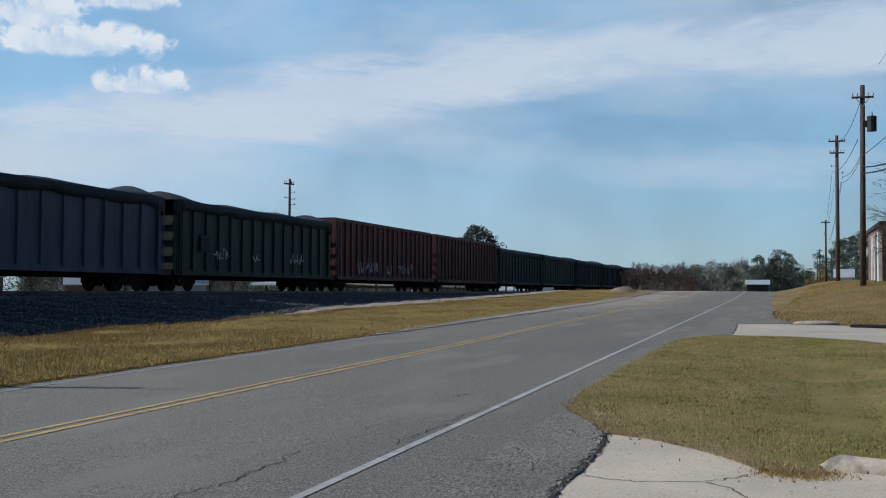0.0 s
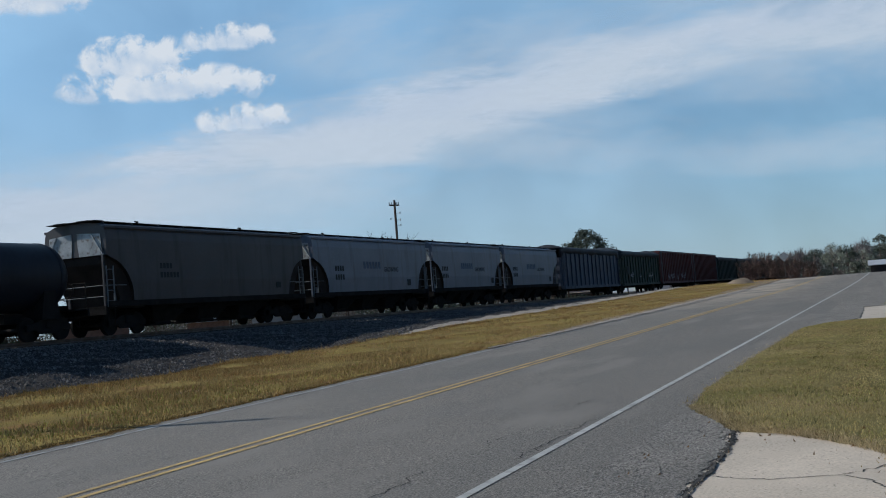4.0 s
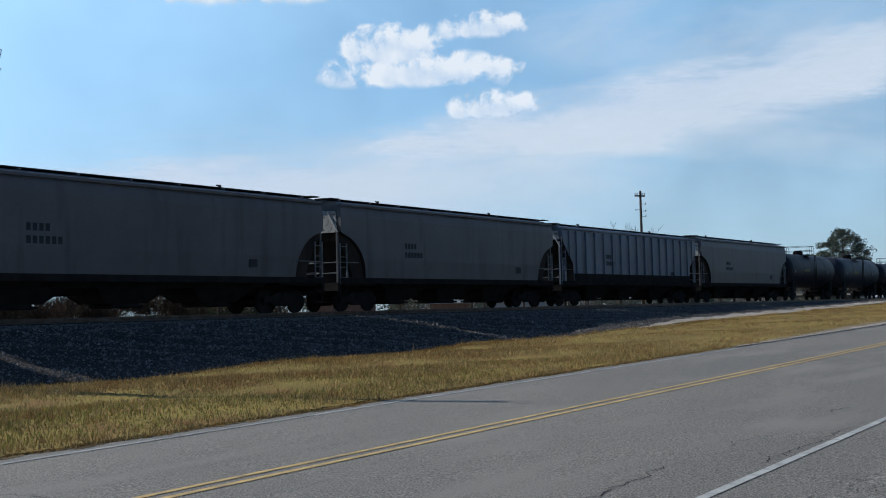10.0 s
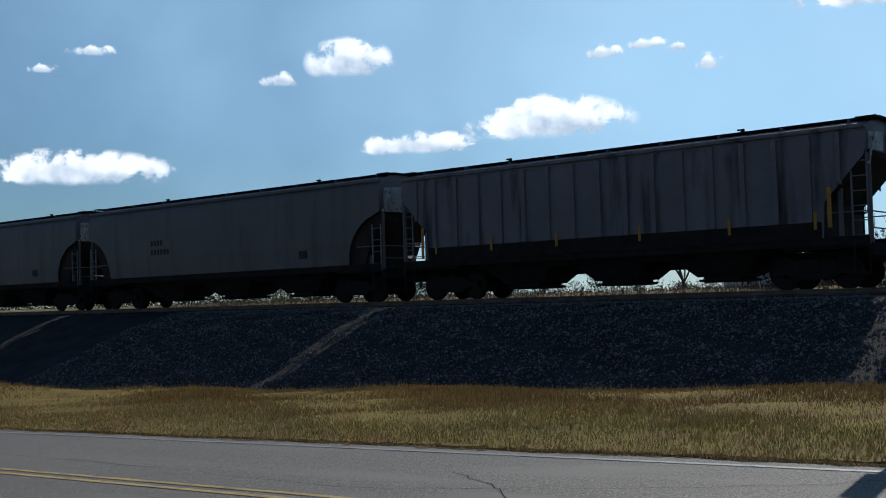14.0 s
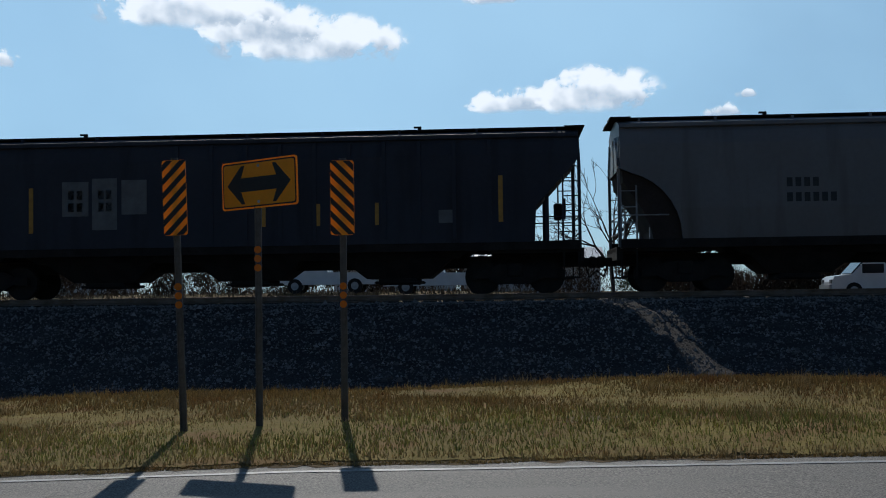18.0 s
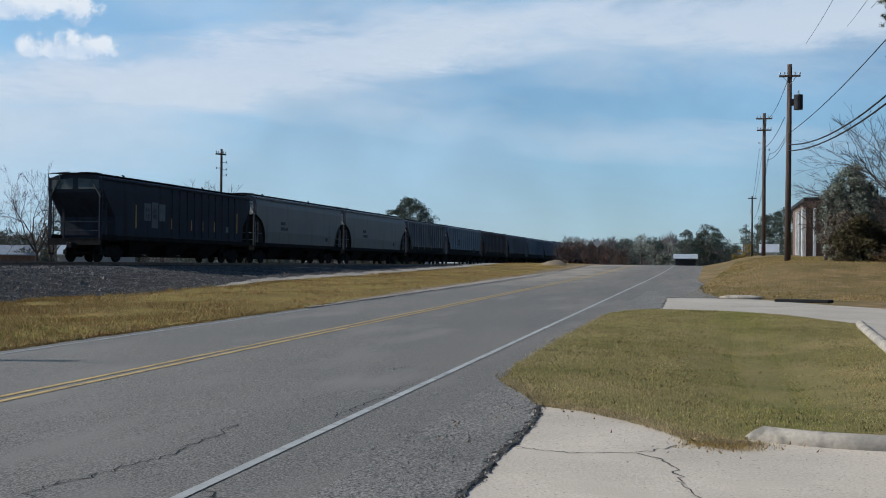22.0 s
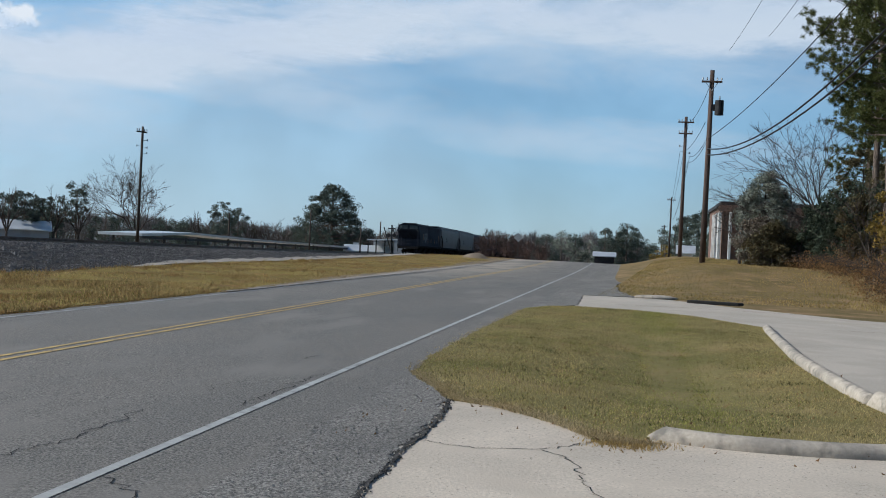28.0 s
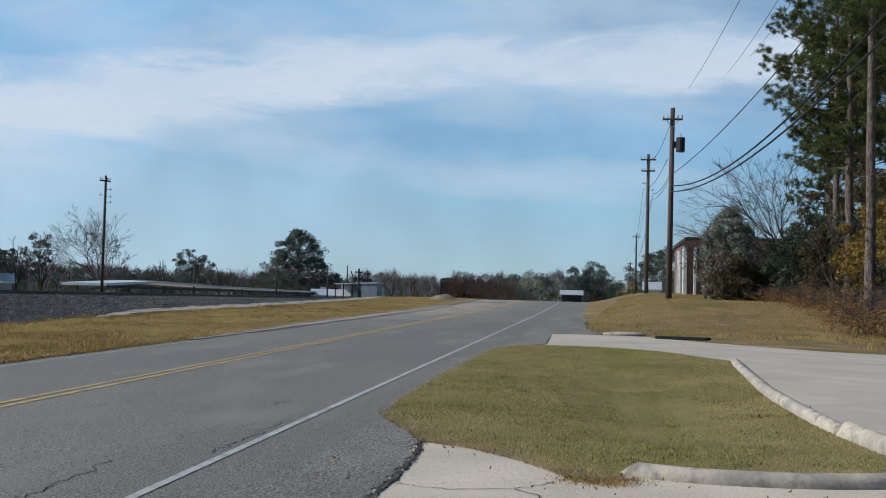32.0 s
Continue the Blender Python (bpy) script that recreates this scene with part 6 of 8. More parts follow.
for k, (a0, a1, e0, e1, tl) in enumerate(((-24, 32, 8.8, 15.4, -4), (-16, 20, 13, 19, -6), (20, 66, 1.5, 9.4, 3), (26, 52, 3.0, 9.0, 4), (34, 60, 1.0, 5.4, 0), (-10, 20, 5.2, 7.8, -4), (8, 34, 7.0, 11.0, -8))):
    cloud(a0, a1, e0, e1, M["wisp"], 3100 + 30 * k, veil, 1.15, tl)
M["cirrus_band"] = cloud_material("cirrus_band", 0.0034, 11, 0.72, (0.92, 0.96, 1.0), (0.84, 0.90, 0.99), (0.45, 1.9, 1), low=0.62, high=1.30, peak=0.92, ragged=1.2, rough=0.66)
for k, (a0, a1, e0, e1, tl) in enumerate(((2, 46, 7.6, 12.2, 9), (-26, 16, 10.6, 14.2, 0), (34, 62, 3.4, 8.2, 2))):
    cloud(a0, a1, e0, e1, M["cirrus_band"], 3380 + 15 * k, "white band of streaked high cloud", 1.15, tl)
# Wide glowing sheets added to brighten the sky.
haze = "glowing sheet added to brighten the sky"
for k, (a0, a1, e0, e1) in enumerate(((-45, 174, -16, 50), (40, 156, -10, 40), (62, 142, -8, 34))):
    cloud(a0, a1, e0, e1, M["veil"], 3600 + 60 * k, haze, 1.0)
# Haze at the horizon is likewise glowing colour on cards.
M["low_haze"] = cloud_material("horizon_haze", 0.0006, 4, 0.46, (0.83, 0.92, 1.0), (0.80, 0.89, 1.0), (0.5, 1.5, 1), low=0.1, high=1.2, peak=0.5, ragged=0.6, rough=0.5)
cloud(4, 84, -7, 13, M["low_haze"], 3900, "pale haze along the horizon", 1.0)
M["thin_haze"] = cloud_material("thin_horizon_haze", 0.0006, 4, 0.46, (0.83, 0.92, 1.0), (0.80, 0.89, 1.0), (0.5, 1.5, 1), low=0.1, high=1.2, peak=0.36, ragged=0.6, rough=0.5)
cloud(-60, 75, -7, 7.5, M["thin_haze"], 3960, "pale haze along the horizon", 1.0)

# ---------------------------------------------------------------- vegetation
rng = np.random.default_rng(11)


def blades(name, x, y, height, h, w, mat, label, lean=0.35, category="grass"):
    n = len(x)
    z = height(x, y)
    a, hh = rng.uniform(0, math.tau, n), h * rng.lognormal(0, 0.35, n)
    ca, sa = np.cos(a), np.sin(a)
    la, ll = rng.uniform(0, math.tau, n), hh * lean * rng.uniform(0.2, 1.4, n)
    ww = w * rng.uniform(0.6, 1.4, n) / 2
    p0 = np.stack([x - ca * ww, y - sa * ww, z - 0.01], -1)
    p1 = np.stack([x + ca * ww, y + sa * ww, z - 0.01], -1)
    p2 = np.stack([x + np.cos(la) * ll, y + np.sin(la) * ll, z + hh], -1)
    return tagged(new(name, tri_mesh(name, np.stack([p0, p1, p2], 1), mat)), label, category, kind="stuff")


def scatter(n, x0, x1, y0, y1, keep=None, cluster=0.0):
    x, y = rng.uniform(x0, x1, n), rng.uniform(y0, y1, n)
    if cluster:
        k = max(8, int(n * cluster))
        i = rng.integers(0, k, n)
        x, y = x[:k][i] + rng.normal(0, 0.10, n), y[:k][i] + rng.normal(0, 0.10, n)
    if keep is not None:
        m = keep(x, y)
        x, y = x[m], y[m]
    return x, y


def inside(poly):
    px_, py_ = np.array([p[0] for p in poly]), np.array([p[1] for p in poly])

    def f(x, y):
        r = np.zeros(len(x), bool)
        j = len(px_) - 1
        for i in range(len(px_)):
            c = (py_[i] > y) != (py_[j] > y)
            with np.errstate(divide="ignore", invalid="ignore"):
                r ^= c & (x < (px_[j] - px_[i]) * (y - py_[i]) / (py_[j] - py_[i]) + px_[i])
            j = i
        return r
    return f


xv = np.r_[rng.uniform(-24, 30, 250000), rng.uniform(30, 115, 80000), rng.uniform(-90, -24, 40000)]
yv = 10.62 + 9.7 * rng.beta(1.0, 1.0, len(xv))
m = yv + 0.10 * np.sin(xv * 0.8) + 0.07 * np.sin(xv * 2.3) > 10.78 + 0.3 * smoothstep(25, 60, xv)
m &= yv < 19.5 + 0.3 * np.sin(xv * 0.35) + 0.3 * np.sin(xv * 1.1)
front = yv + 0.7 * np.sin(xv * 0.31) + 0.4 * np.sin(xv * 0.9 + 1) + rng.normal(0, 0.9, len(xv)) < 15.2 + 3.2 * smoothstep(3, 11, xv)
fresh = m & front & (rng.uniform(0, 1, len(xv)) < 0.62 * np.exp(-((xv - 1) / 14) ** 2) * (1 - smoothstep(13.0, 15.5, yv)) * smoothstep(10.9, 11.5, yv) + 0.05)
front &= ~fresh
blades("verge_grass", xv[m & front], yv[m & front], lambda x, y: ground_z(x, y) + 0.045, 0.046, 0.018, M["blade"], "uneven dry yellow-green grass on the verge", 0.5)
blades("verge_grass", xv[fresh], yv[fresh], lambda x, y: ground_z(x, y) + 0.045, 0.05, 0.017, M["blade_green"], "fresher green grass among the dry grass of the verge", 0.5)
xe = np.r_[rng.uniform(-30, 30, 22000), rng.uniform(30, 80, 8000)]
ye = 10.66 + 0.12 * smoothstep(25, 60, xe) + 0.035 * np.sin(xe * 1.9) + 0.03 * np.sin(xe * 5.3) + np.abs(rng.normal(0, 0.08, len(xe)))
blades("verge_rim_thatch", xe, ye, lambda x, y: road_z(x) + 0.035, 0.022, 0.016, M["blade_rust"], "flattened rust-brown grass along the road's edge", 1.4)
blades("verge_grass", xv[m & ~front & ~fresh], yv[m & ~front & ~fresh], lambda x, y: ground_z(x, y) + 0.045, 0.052, 0.02, M["blade_rust"], "rust-brown dry grass along the foot of the bank", 0.5)
xt, yt = scatter(34000, -40, 70, 11.4, 19.9, None, 0.012)
blades("verge_tufts", xt, yt, ground_z, 0.13, 0.013, M["blade"], "taller tufts of dry grass on the verge", 0.45)
xt, yt = scatter(16000, -40, 70, 18.2, 20.3, lambda x, y: y < 19.6 + 0.5 * np.sin(x * 0.6) + 0.3 * np.sin(x * 1.9), 0.012)
blades("verge_tufts", xt, yt, ground_z, 0.12, 0.013, M["blade_tuft"], "ragged rust-brown tufts along the foot of the bank", 0.45)
xt, yt = nx + rng.normal(0, 0.35, 700), ny + rng.normal(0, 0.35, 700)
blades("pole_weeds", xt, yt, ground_z, 0.15, 0.014, M["blade"], "tall weeds round the foot of the bare pole", 0.35)
xl, yl = scatter(340000, 9.6, 32.6, -3.7, 2.75, inside(LAWN))
trough = -0.7
green = rng.uniform(0, 1, len(xl)) < 0.7 * np.exp(-((yl - trough) / 0.6) ** 2) + np.where(yl > trough, 0.12, 0.0) + 0.14 * np.sin(xl * 1.3 + 2 * yl) * np.sin(yl * 2.2)
blades("lawn_grass", xl[~green], yl[~green], lambda x, y: ground_z(x, y) + 0.035, 0.015, 0.0085, M["blade_short"], "short mown grass, olive and straw-coloured", 0.8)
blades("lawn_grass", xl[green], yl[green], lambda x, y: ground_z(x, y) + 0.035, 0.017, 0.0085, M["blade_green"], "greener short grass in the hollow of the lawn", 0.8)
rim = [(9.78, 0.0), (9.88, 0.28), (10.2, 0.44), (10.8, 0.82), (11.35, 1.32), (11.7, 1.85), (12.4, 2.08), (13.1, 2.4), (13.7, 2.62), (20, 2.76), (28, 2.64)]
k = rng.uniform(0, 1, 16000) ** 1.1 * (len(rim) - 1.001)
xr, yr = (np.interp(k, range(len(rim)), [p[i] for p in rim]) for i in (0, 1))
xr, yr = xr + rng.normal(0, 0.045, len(k)), yr - np.abs(rng.normal(0, 0.16, len(k))) + 0.04 + np.where(xr > 13.7, rng.normal(0.03, 0.07, len(k)), 0)
xw, yw = scatter(9000, 9.8, 31.5, -2.9, 2.7, inside(LAWN), 0.035)
blades("lawn_weeds", xw, yw, lambda x, y: ground_z(x, y) + 0.035, 0.02, 0.013, M["blade_weed"], "small dark weeds scattered through the lawn", 1.0)
blades("lawn_rim_thatch", xr, yr, lambda x, y: np.maximum(ground_z(x, y) + 0.035, road_z(x) + 0.02), 0.015, 0.009, M["blade_straw"], "dead straw-coloured thatch along the lawn's ragged rim", 1.2)
xd, yd = scatter(90000, 39, 95, -24, 2.0, lambda x, y: (y < 1.1 - (x - 40) * 0.055) & (x > 39.3 + np.where(y < -0.9, (y + 0.9) * 1.1, 0)))
blades("bank_grass", xd, yd, ground_z, 0.035, 0.035, M["blade_dry"], "tan winter grass on the rising bank", 0.6)
xd, yd = scatter(6000, 30, 60, -24, -7.6, lambda x, y: x > 33 - (y + 7.5) * 0.2)
blades("rough_grass", xd, yd, ground_z, 0.17, 0.02, M["blade_dry"], "rough dry grass at the edge of the trees", 0.4)
xd, yd = scatter(30000, -75, 45, 37.5, 64)
blades("field_grass", xd, yd, ground_z, 0.22, 0.06, M["field_straw"], "dry field grass behind the track", 0.4)
xd, yd = rng.normal(9.75, 0.13, 1300), rng.normal(0.02, 0.17, 1300)
blades("dead_grass_heap", xd, yd, lambda x, y: road_z(x) + 0.03, 0.012, 0.012, M["blade_dry"], "heap of dead grass at the kerb's end", 1.2)
leaf_x, leaf_y = scatter(330, 9.0, 20, -3, 2.4)
blades("dead_leaves", leaf_x, leaf_y, lambda x, y: np.maximum(ground_z(x, y) + 0.05, road_z(x) + 0.03), 0.012, 0.022, M["rust_leaf"], "scattered dead brown leaves", 2.0, "leaves")


def limb(verts, faces, a, b, r0, r1, seg=5):
    d = (b - a)
    q = d.to_track_quat("Z", "Y").to_matrix()
    o = len(verts)
    for p, r in ((a, r0), (b, r1)):
        for i in range(seg):
            t = i * math.tau / seg
            verts.append(p + q @ Vector((r * math.cos(t), r * math.sin(t), 0)))
    for i in range(seg):
        j = (i + 1) % seg
        faces.append((o + i, o + j, o + seg + j, o + seg + i))


def leaf_cloud(centres, radius, per, size, flat=1.0):
    """Many small leaves round each centre."""
    c = np.repeat(np.asarray(centres, float), per, 0)
    n = len(c)
    v = rng.normal(0, 1, (n, 3))
    v *= (rng.uniform(0.15, 1, n) ** 0.5 / np.linalg.norm(v, axis=1))[:, None] * np.repeat(np.broadcast_to(radius, len(centres)), per)[:, None]
    v[:, 2] *= flat
    p = c + v
    a, b = rng.normal(0, 1, (n, 3)), rng.normal(0, 1, (n, 3))
    a /= np.linalg.norm(a, axis=1)[:, None]
    b -= (a * b).sum(1)[:, None] * a
    b /= np.linalg.norm(b, axis=1)[:, None]
    s = size * rng.uniform(0.5, 1.4, n)[:, None]
    return np.stack([p - a * s, p + a * s * 0.2 + b * s * 0.7, p + a * s - b * s * 0.25], 1)


def strokes(centres, radius, per, length, width, flare=0.5):
    """Thin upright twigs round each centre."""
    c = np.repeat(np.asarray(centres, float), per, 0)
    n = len(c)
    p = c + rng.normal(0, 1, (n, 3)) * np.array([1, 1, 0.7]) * np.repeat(np.broadcast_to(radius, len(centres)), per)[:, None] * 0.6
    d = np.stack([rng.normal(0, flare, n), rng.normal(0, flare, n), np.ones(n)], -1)
    d *= (length * rng.uniform(0.5, 1.4, n) / np.linalg.norm(d, axis=1))[:, None]
    a = rng.uniform(0, math.tau, n)
    w = np.stack([np.cos(a), np.sin(a), np.zeros(n)], -1) * width * rng.uniform(0.6, 1.4, n)[:, None] / 2
    return np.stack([p - w, p + w, p + d], 1)


def tufts(centres, per, length, width, up=0.25):
    """Needle tufts: thin needles that spread from each centre."""
    c = np.repeat(np.asarray(centres, float), per, 0)
    n = len(c)
    d = rng.normal(0, 1, (n, 3))
    d[:, 2] += up
    d /= np.linalg.norm(d, axis=1)[:, None]
    side = np.cross(d, rng.normal(0, 1, (n, 3)))
    side /= np.linalg.norm(side, axis=1)[:, None]
    tip = c + d * (length * rng.uniform(0.6, 1.25, n))[:, None]
    c = c + d * 0.03
    return np.stack([c - side * width / 2, c + side * width / 2, tip], 1)


def trunk_of(t, h, r, wood, rnd, lean=(0.0, 0.0), n=9, top=0.93, wobble=0.012):
    path, rings = [], []
    p, ra = Vector((0, 0, -0.3)), r * 1.3
    rings.append((p, ra))
    for i in range(n):
        u = (i + 1) / n
        q = Vector((lean[0] * h * u + rnd.gauss(0, wobble) * h / n * 2, lean[1] * h * u + rnd.gauss(0, wobble) * h / n * 2, h * top * u))
        rb = r * (1 - 0.72 * u)
        path.append((p, q, ra))
        p, ra = q, rb
        rings.append((p, ra))
    bm = loft(bmesh.new(), [[c + Vector((math.cos(k * math.tau / 9), math.sin(k * math.tau / 9), 0)) * rr for k in range(9)] for c, rr in rings])
    part("trunk", bm, M[wood], t, smooth=True)

    def at(u):
        i = max(0, min(n - 1, int(u / top * n)))
        a_, b_, rr = path[i]
        return a_.lerp(b_, max(0, min(1, u / top * n - i))), rr
    return at


def clump_tree(name, az, d, top_el, profile, count, label, leaf, seed, base=0.0, wood="bark", trunk_r=0.22, per=60, size=0.09, clump=0.8, flat=0.7, inner=0.4, category="tree", loc=None, h=None):
    """A leafy tree: clumps of small leaves inside a profile of (share of height, radius), each on its limb."""
    rnd = random.Random(seed)
    t = tagged(new(name), label, category)
    x_, y_ = loc or at_sight(az, d)
    h = h or EYE + d * math.tan(radians(top_el)) - base
    t.location = (x_, y_, base)
    at = trunk_of(t, h, trunk_r, wood, rnd)
    us, rs = [p[0] for p in profile], [p[1] for p in profile]
    cs, v, f = [], [], []
    while len(cs) < count:
        u = rnd.uniform(us[0], us[-1])
        r = float(np.interp(u, us, rs))
        if rnd.random() * max(rs) > r + 0.25 * max(rs):
            continue
        a = rnd.uniform(0, math.tau)
        k = r * rnd.uniform(inner, 1.0) ** 0.6 * rnd.uniform(0.85, 1.1)
        o, rr = at(max(0.05, u - 0.05 - 0.10 * rnd.random()))
        c = Vector((o.x + k * math.cos(a), o.y + k * math.sin(a), u * h - clump * 0.5))
        m = o.lerp(c, 0.5) - Vector((0, 0, 0.06 * k))
        limb(v, f, o, m, rr * 0.3, rr * 0.2, 4), limb(v, f, m, c, rr * 0.2, rr * 0.08, 3)
        cs.append(tuple(c))
    part("branchwork", raw_mesh("branchwork", v, f, M[wood]), None, t)["kind"] = "stuff"
    rad = clump * rng.uniform(0.55, 1.25, len(cs))
    part("crown", tri_mesh("crown", leaf_cloud(np.array(cs), rad, per, size, flat), M[leaf]), None, t)
    return t


def fork_tree(name, az, d, top_el, width, label, seed, base=0.0, wood="twig", trunk_r=0.18, levels=7, split=(2, 2, 3), open_=0.55, twig=0.014, trunk=0.2, lean=(0.0, 0.0), loc=None, h=None, category="tree", arch=0.0):
    """A leafless tree that forks again and again into fine twigs."""
    rnd = random.Random(seed)
    t = tagged(new(name), label, category)
    x_, y_ = loc or at_sight(az, d)
    h = h or EYE + d * math.tan(radians(top_el)) - base
    t.location = (x_, y_, base)
    segs = []

    def grow(p, d_, length, lev):
        bend = d_
        for _ in range(2):
            bend = (bend + Vector((rnd.gauss(0, 0.10), rnd.gauss(0, 0.10), rnd.gauss(0.02 - arch, 0.06)))).normalized()
            q = p + bend * length / 2
            segs.append((p, q, lev))
            p = q
        if lev >= levels:
            return
        kids = rnd.choice(split)
        if lev == 0:
            turn = rnd.uniform(0, math.tau)
            for kid in range(5):
                a_ = turn + kid * math.tau / 5 + rnd.uniform(-0.3, 0.3)
                grow(p, Vector((math.cos(a_) * open_ * 1.1 + lean[0], math.sin(a_) * open_ * 1.1 + lean[1], rnd.uniform(0.7, 1.2))).normalized(), length * rnd.uniform(0.8, 1.1), 1)
            kids = 1
        for kid in range(kids):
            ax = Vector((rnd.gauss(0, 1), rnd.gauss(0, 1), rnd.gauss(0.12, 0.5)))
            ax = (ax - bend * ax.dot(bend)).normalized()
            if kid == 0:
                grow(p, (bend + ax * open_ * rnd.uniform(0.2, 0.7)).normalized(), length * rnd.uniform(0.78, 0.95), lev + 1)
            else:
                grow(p, (bend + ax * open_ * rnd.uniform(0.7, 1.8)).normalized(), length * rnd.uniform(0.5, 0.85), lev + 1)

    grow(Vector((0, 0, 0)), Vector((lean[0], lean[1], 1)).normalized(), trunk * h, 0)
    top_z = np.percentile([q.z for _, q, _ in segs], 98.5)
    mx = sum(q.x for _, q, _ in segs) / len(segs)
    wide = np.percentile([abs(q.x - mx) for _, q, _ in segs] + [abs(q.y) for _, q, _ in segs], 97)
    sx, sz = width / wide, h / top_z
    v, f, tv, tf = [], [], [], []
    for p, q, lev in segs:
        p, q = Vector((p.x * sx, p.y * sx, p.z * sz)), Vector((q.x * sx, q.y * sx, q.z * sz))
        r = max(twig, trunk_r * 0.64 ** lev)
        if lev == 0:
            limb(tv, tf, p, q, r * 1.05, r * 0.9, 8)
        else:
            limb(v, f, p, q, r, max(twig * 0.7, r * 0.8), 5 if lev < 3 else 3)
    part("trunk", raw_mesh("trunk", tv, tf, M[wood]), None, t)
    part("branchwork", raw_mesh("branchwork", v, f, M[wood]), None, t)["kind"] = "stuff"
    return t


def tall_pine(az, d, h, label, seed, r=0.25, first=0.5, reach=3.2, limbs=30, lean=(0.0, 0.0), per=48, needle=0.30):
    """A tall pine: plated trunk, long limbs, needles in tufts at the twig ends."""
    rnd = random.Random(seed)
    t = tagged(new("pine_tree"), label, "tree")
    x_, y_ = at_sight(az, d)
    t.location = (x_, y_, float(ground_z(x_, y_)) - 0.05)
    at = trunk_of(t, h, r, "bark", rnd, lean, 14, 0.97, 0.006)
    v, f, ends = [], [], []
    for k in range(limbs):
        u = first + (0.98 - first) * (k + rnd.random()) / limbs
        o, rr = at(u)
        a = k * 2.4 + rnd.uniform(-0.6, 0.6)
        length = reach * (0.45 + 0.55 * math.sin(math.pi * min(1.0, 0.3 + 0.75 * (1 - u) / (1 - first)))) * rnd.uniform(0.6, 1.15)
        d_ = Vector((math.cos(a), math.sin(a), rnd.uniform(-0.1, 0.35))).normalized()
        p, ra = o, rr * 0.32
        n = 5
        for i in range(n):
            d_ = (d_ + Vector((rnd.gauss(0, 0.12), rnd.gauss(0, 0.12), rnd.gauss(0.07, 0.08)))).normalized()
            q = p + d_ * length / n
            limb(v, f, p, q, ra, ra * 0.75, 4)
            p, ra = q, ra * 0.75
            if i >= 1:
                for _ in range(2 if i < 4 else 3):
                    sd = (d_ + Vector((rnd.gauss(0, 0.7), rnd.gauss(0, 0.7), rnd.gauss(0.25, 0.4)))).normalized()
                    ln = rnd.uniform(0.35, 0.9)
                    e = p + sd * ln
                    limb(v, f, p, e, max(0.012, ra * 0.5), 0.01, 3)
                    ends.append(tuple(e))
                    ends.append(tuple(p + sd * ln * 0.62 + Vector((rnd.gauss(0, 0.15), rnd.gauss(0, 0.15), rnd.gauss(0.1, 0.12)))))
                    if rnd.random() < 0.5:
                        ends.append(tuple(e + Vector((rnd.gauss(0, 0.25), rnd.gauss(0, 0.25), rnd.gauss(0.1, 0.15)))))
    for _ in range(5):
        u = rnd.uniform(0.18, first)
        o, rr = at(u)
        a = rnd.uniform(0, math.tau)
        limb(v, f, o, o + Vector((math.cos(a), math.sin(a), 0.2)) * rnd.uniform(0.3, 1.1), 0.03, 0.012, 4)
    part("branchwork", raw_mesh("branchwork", v, f, M["bark"]), None, t)["kind"] = "stuff"
    part("needles", tri_mesh("needles", tufts(np.array(ends), per, needle, 0.032), M["needles"]), None, t)
    return t


# trees behind the track, from the widest view
far_pine = [(0.06, 3.6), (0.18, 6.0), (0.36, 7.3), (0.55, 6.2), (0.75, 4.8), (0.88, 2.9), (1.0, 0.8)]
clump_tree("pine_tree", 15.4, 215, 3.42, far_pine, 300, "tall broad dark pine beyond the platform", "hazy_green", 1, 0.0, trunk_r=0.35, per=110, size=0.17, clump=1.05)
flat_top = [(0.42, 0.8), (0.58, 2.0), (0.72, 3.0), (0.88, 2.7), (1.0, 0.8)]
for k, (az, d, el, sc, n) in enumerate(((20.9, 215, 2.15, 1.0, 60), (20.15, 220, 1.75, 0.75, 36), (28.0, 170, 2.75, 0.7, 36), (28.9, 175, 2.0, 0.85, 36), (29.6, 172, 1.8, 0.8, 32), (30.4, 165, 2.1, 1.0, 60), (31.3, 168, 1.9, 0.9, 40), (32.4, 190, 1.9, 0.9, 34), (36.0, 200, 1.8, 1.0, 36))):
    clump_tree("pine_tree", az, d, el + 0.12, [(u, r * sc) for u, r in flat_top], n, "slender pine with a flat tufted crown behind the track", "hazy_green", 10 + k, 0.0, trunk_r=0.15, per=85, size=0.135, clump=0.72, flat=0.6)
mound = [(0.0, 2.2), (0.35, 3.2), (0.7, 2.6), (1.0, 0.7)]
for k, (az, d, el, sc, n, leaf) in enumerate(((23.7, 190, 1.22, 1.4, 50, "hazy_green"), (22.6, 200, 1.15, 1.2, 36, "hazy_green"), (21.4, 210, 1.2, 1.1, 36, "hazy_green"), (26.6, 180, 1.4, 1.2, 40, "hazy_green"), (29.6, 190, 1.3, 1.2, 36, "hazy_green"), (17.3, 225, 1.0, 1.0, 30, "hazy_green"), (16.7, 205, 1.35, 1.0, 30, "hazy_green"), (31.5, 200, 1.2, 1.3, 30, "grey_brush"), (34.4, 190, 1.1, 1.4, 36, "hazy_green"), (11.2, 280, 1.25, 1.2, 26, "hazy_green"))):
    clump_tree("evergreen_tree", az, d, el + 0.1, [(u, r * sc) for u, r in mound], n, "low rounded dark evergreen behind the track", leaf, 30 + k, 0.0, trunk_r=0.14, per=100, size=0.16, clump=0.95)
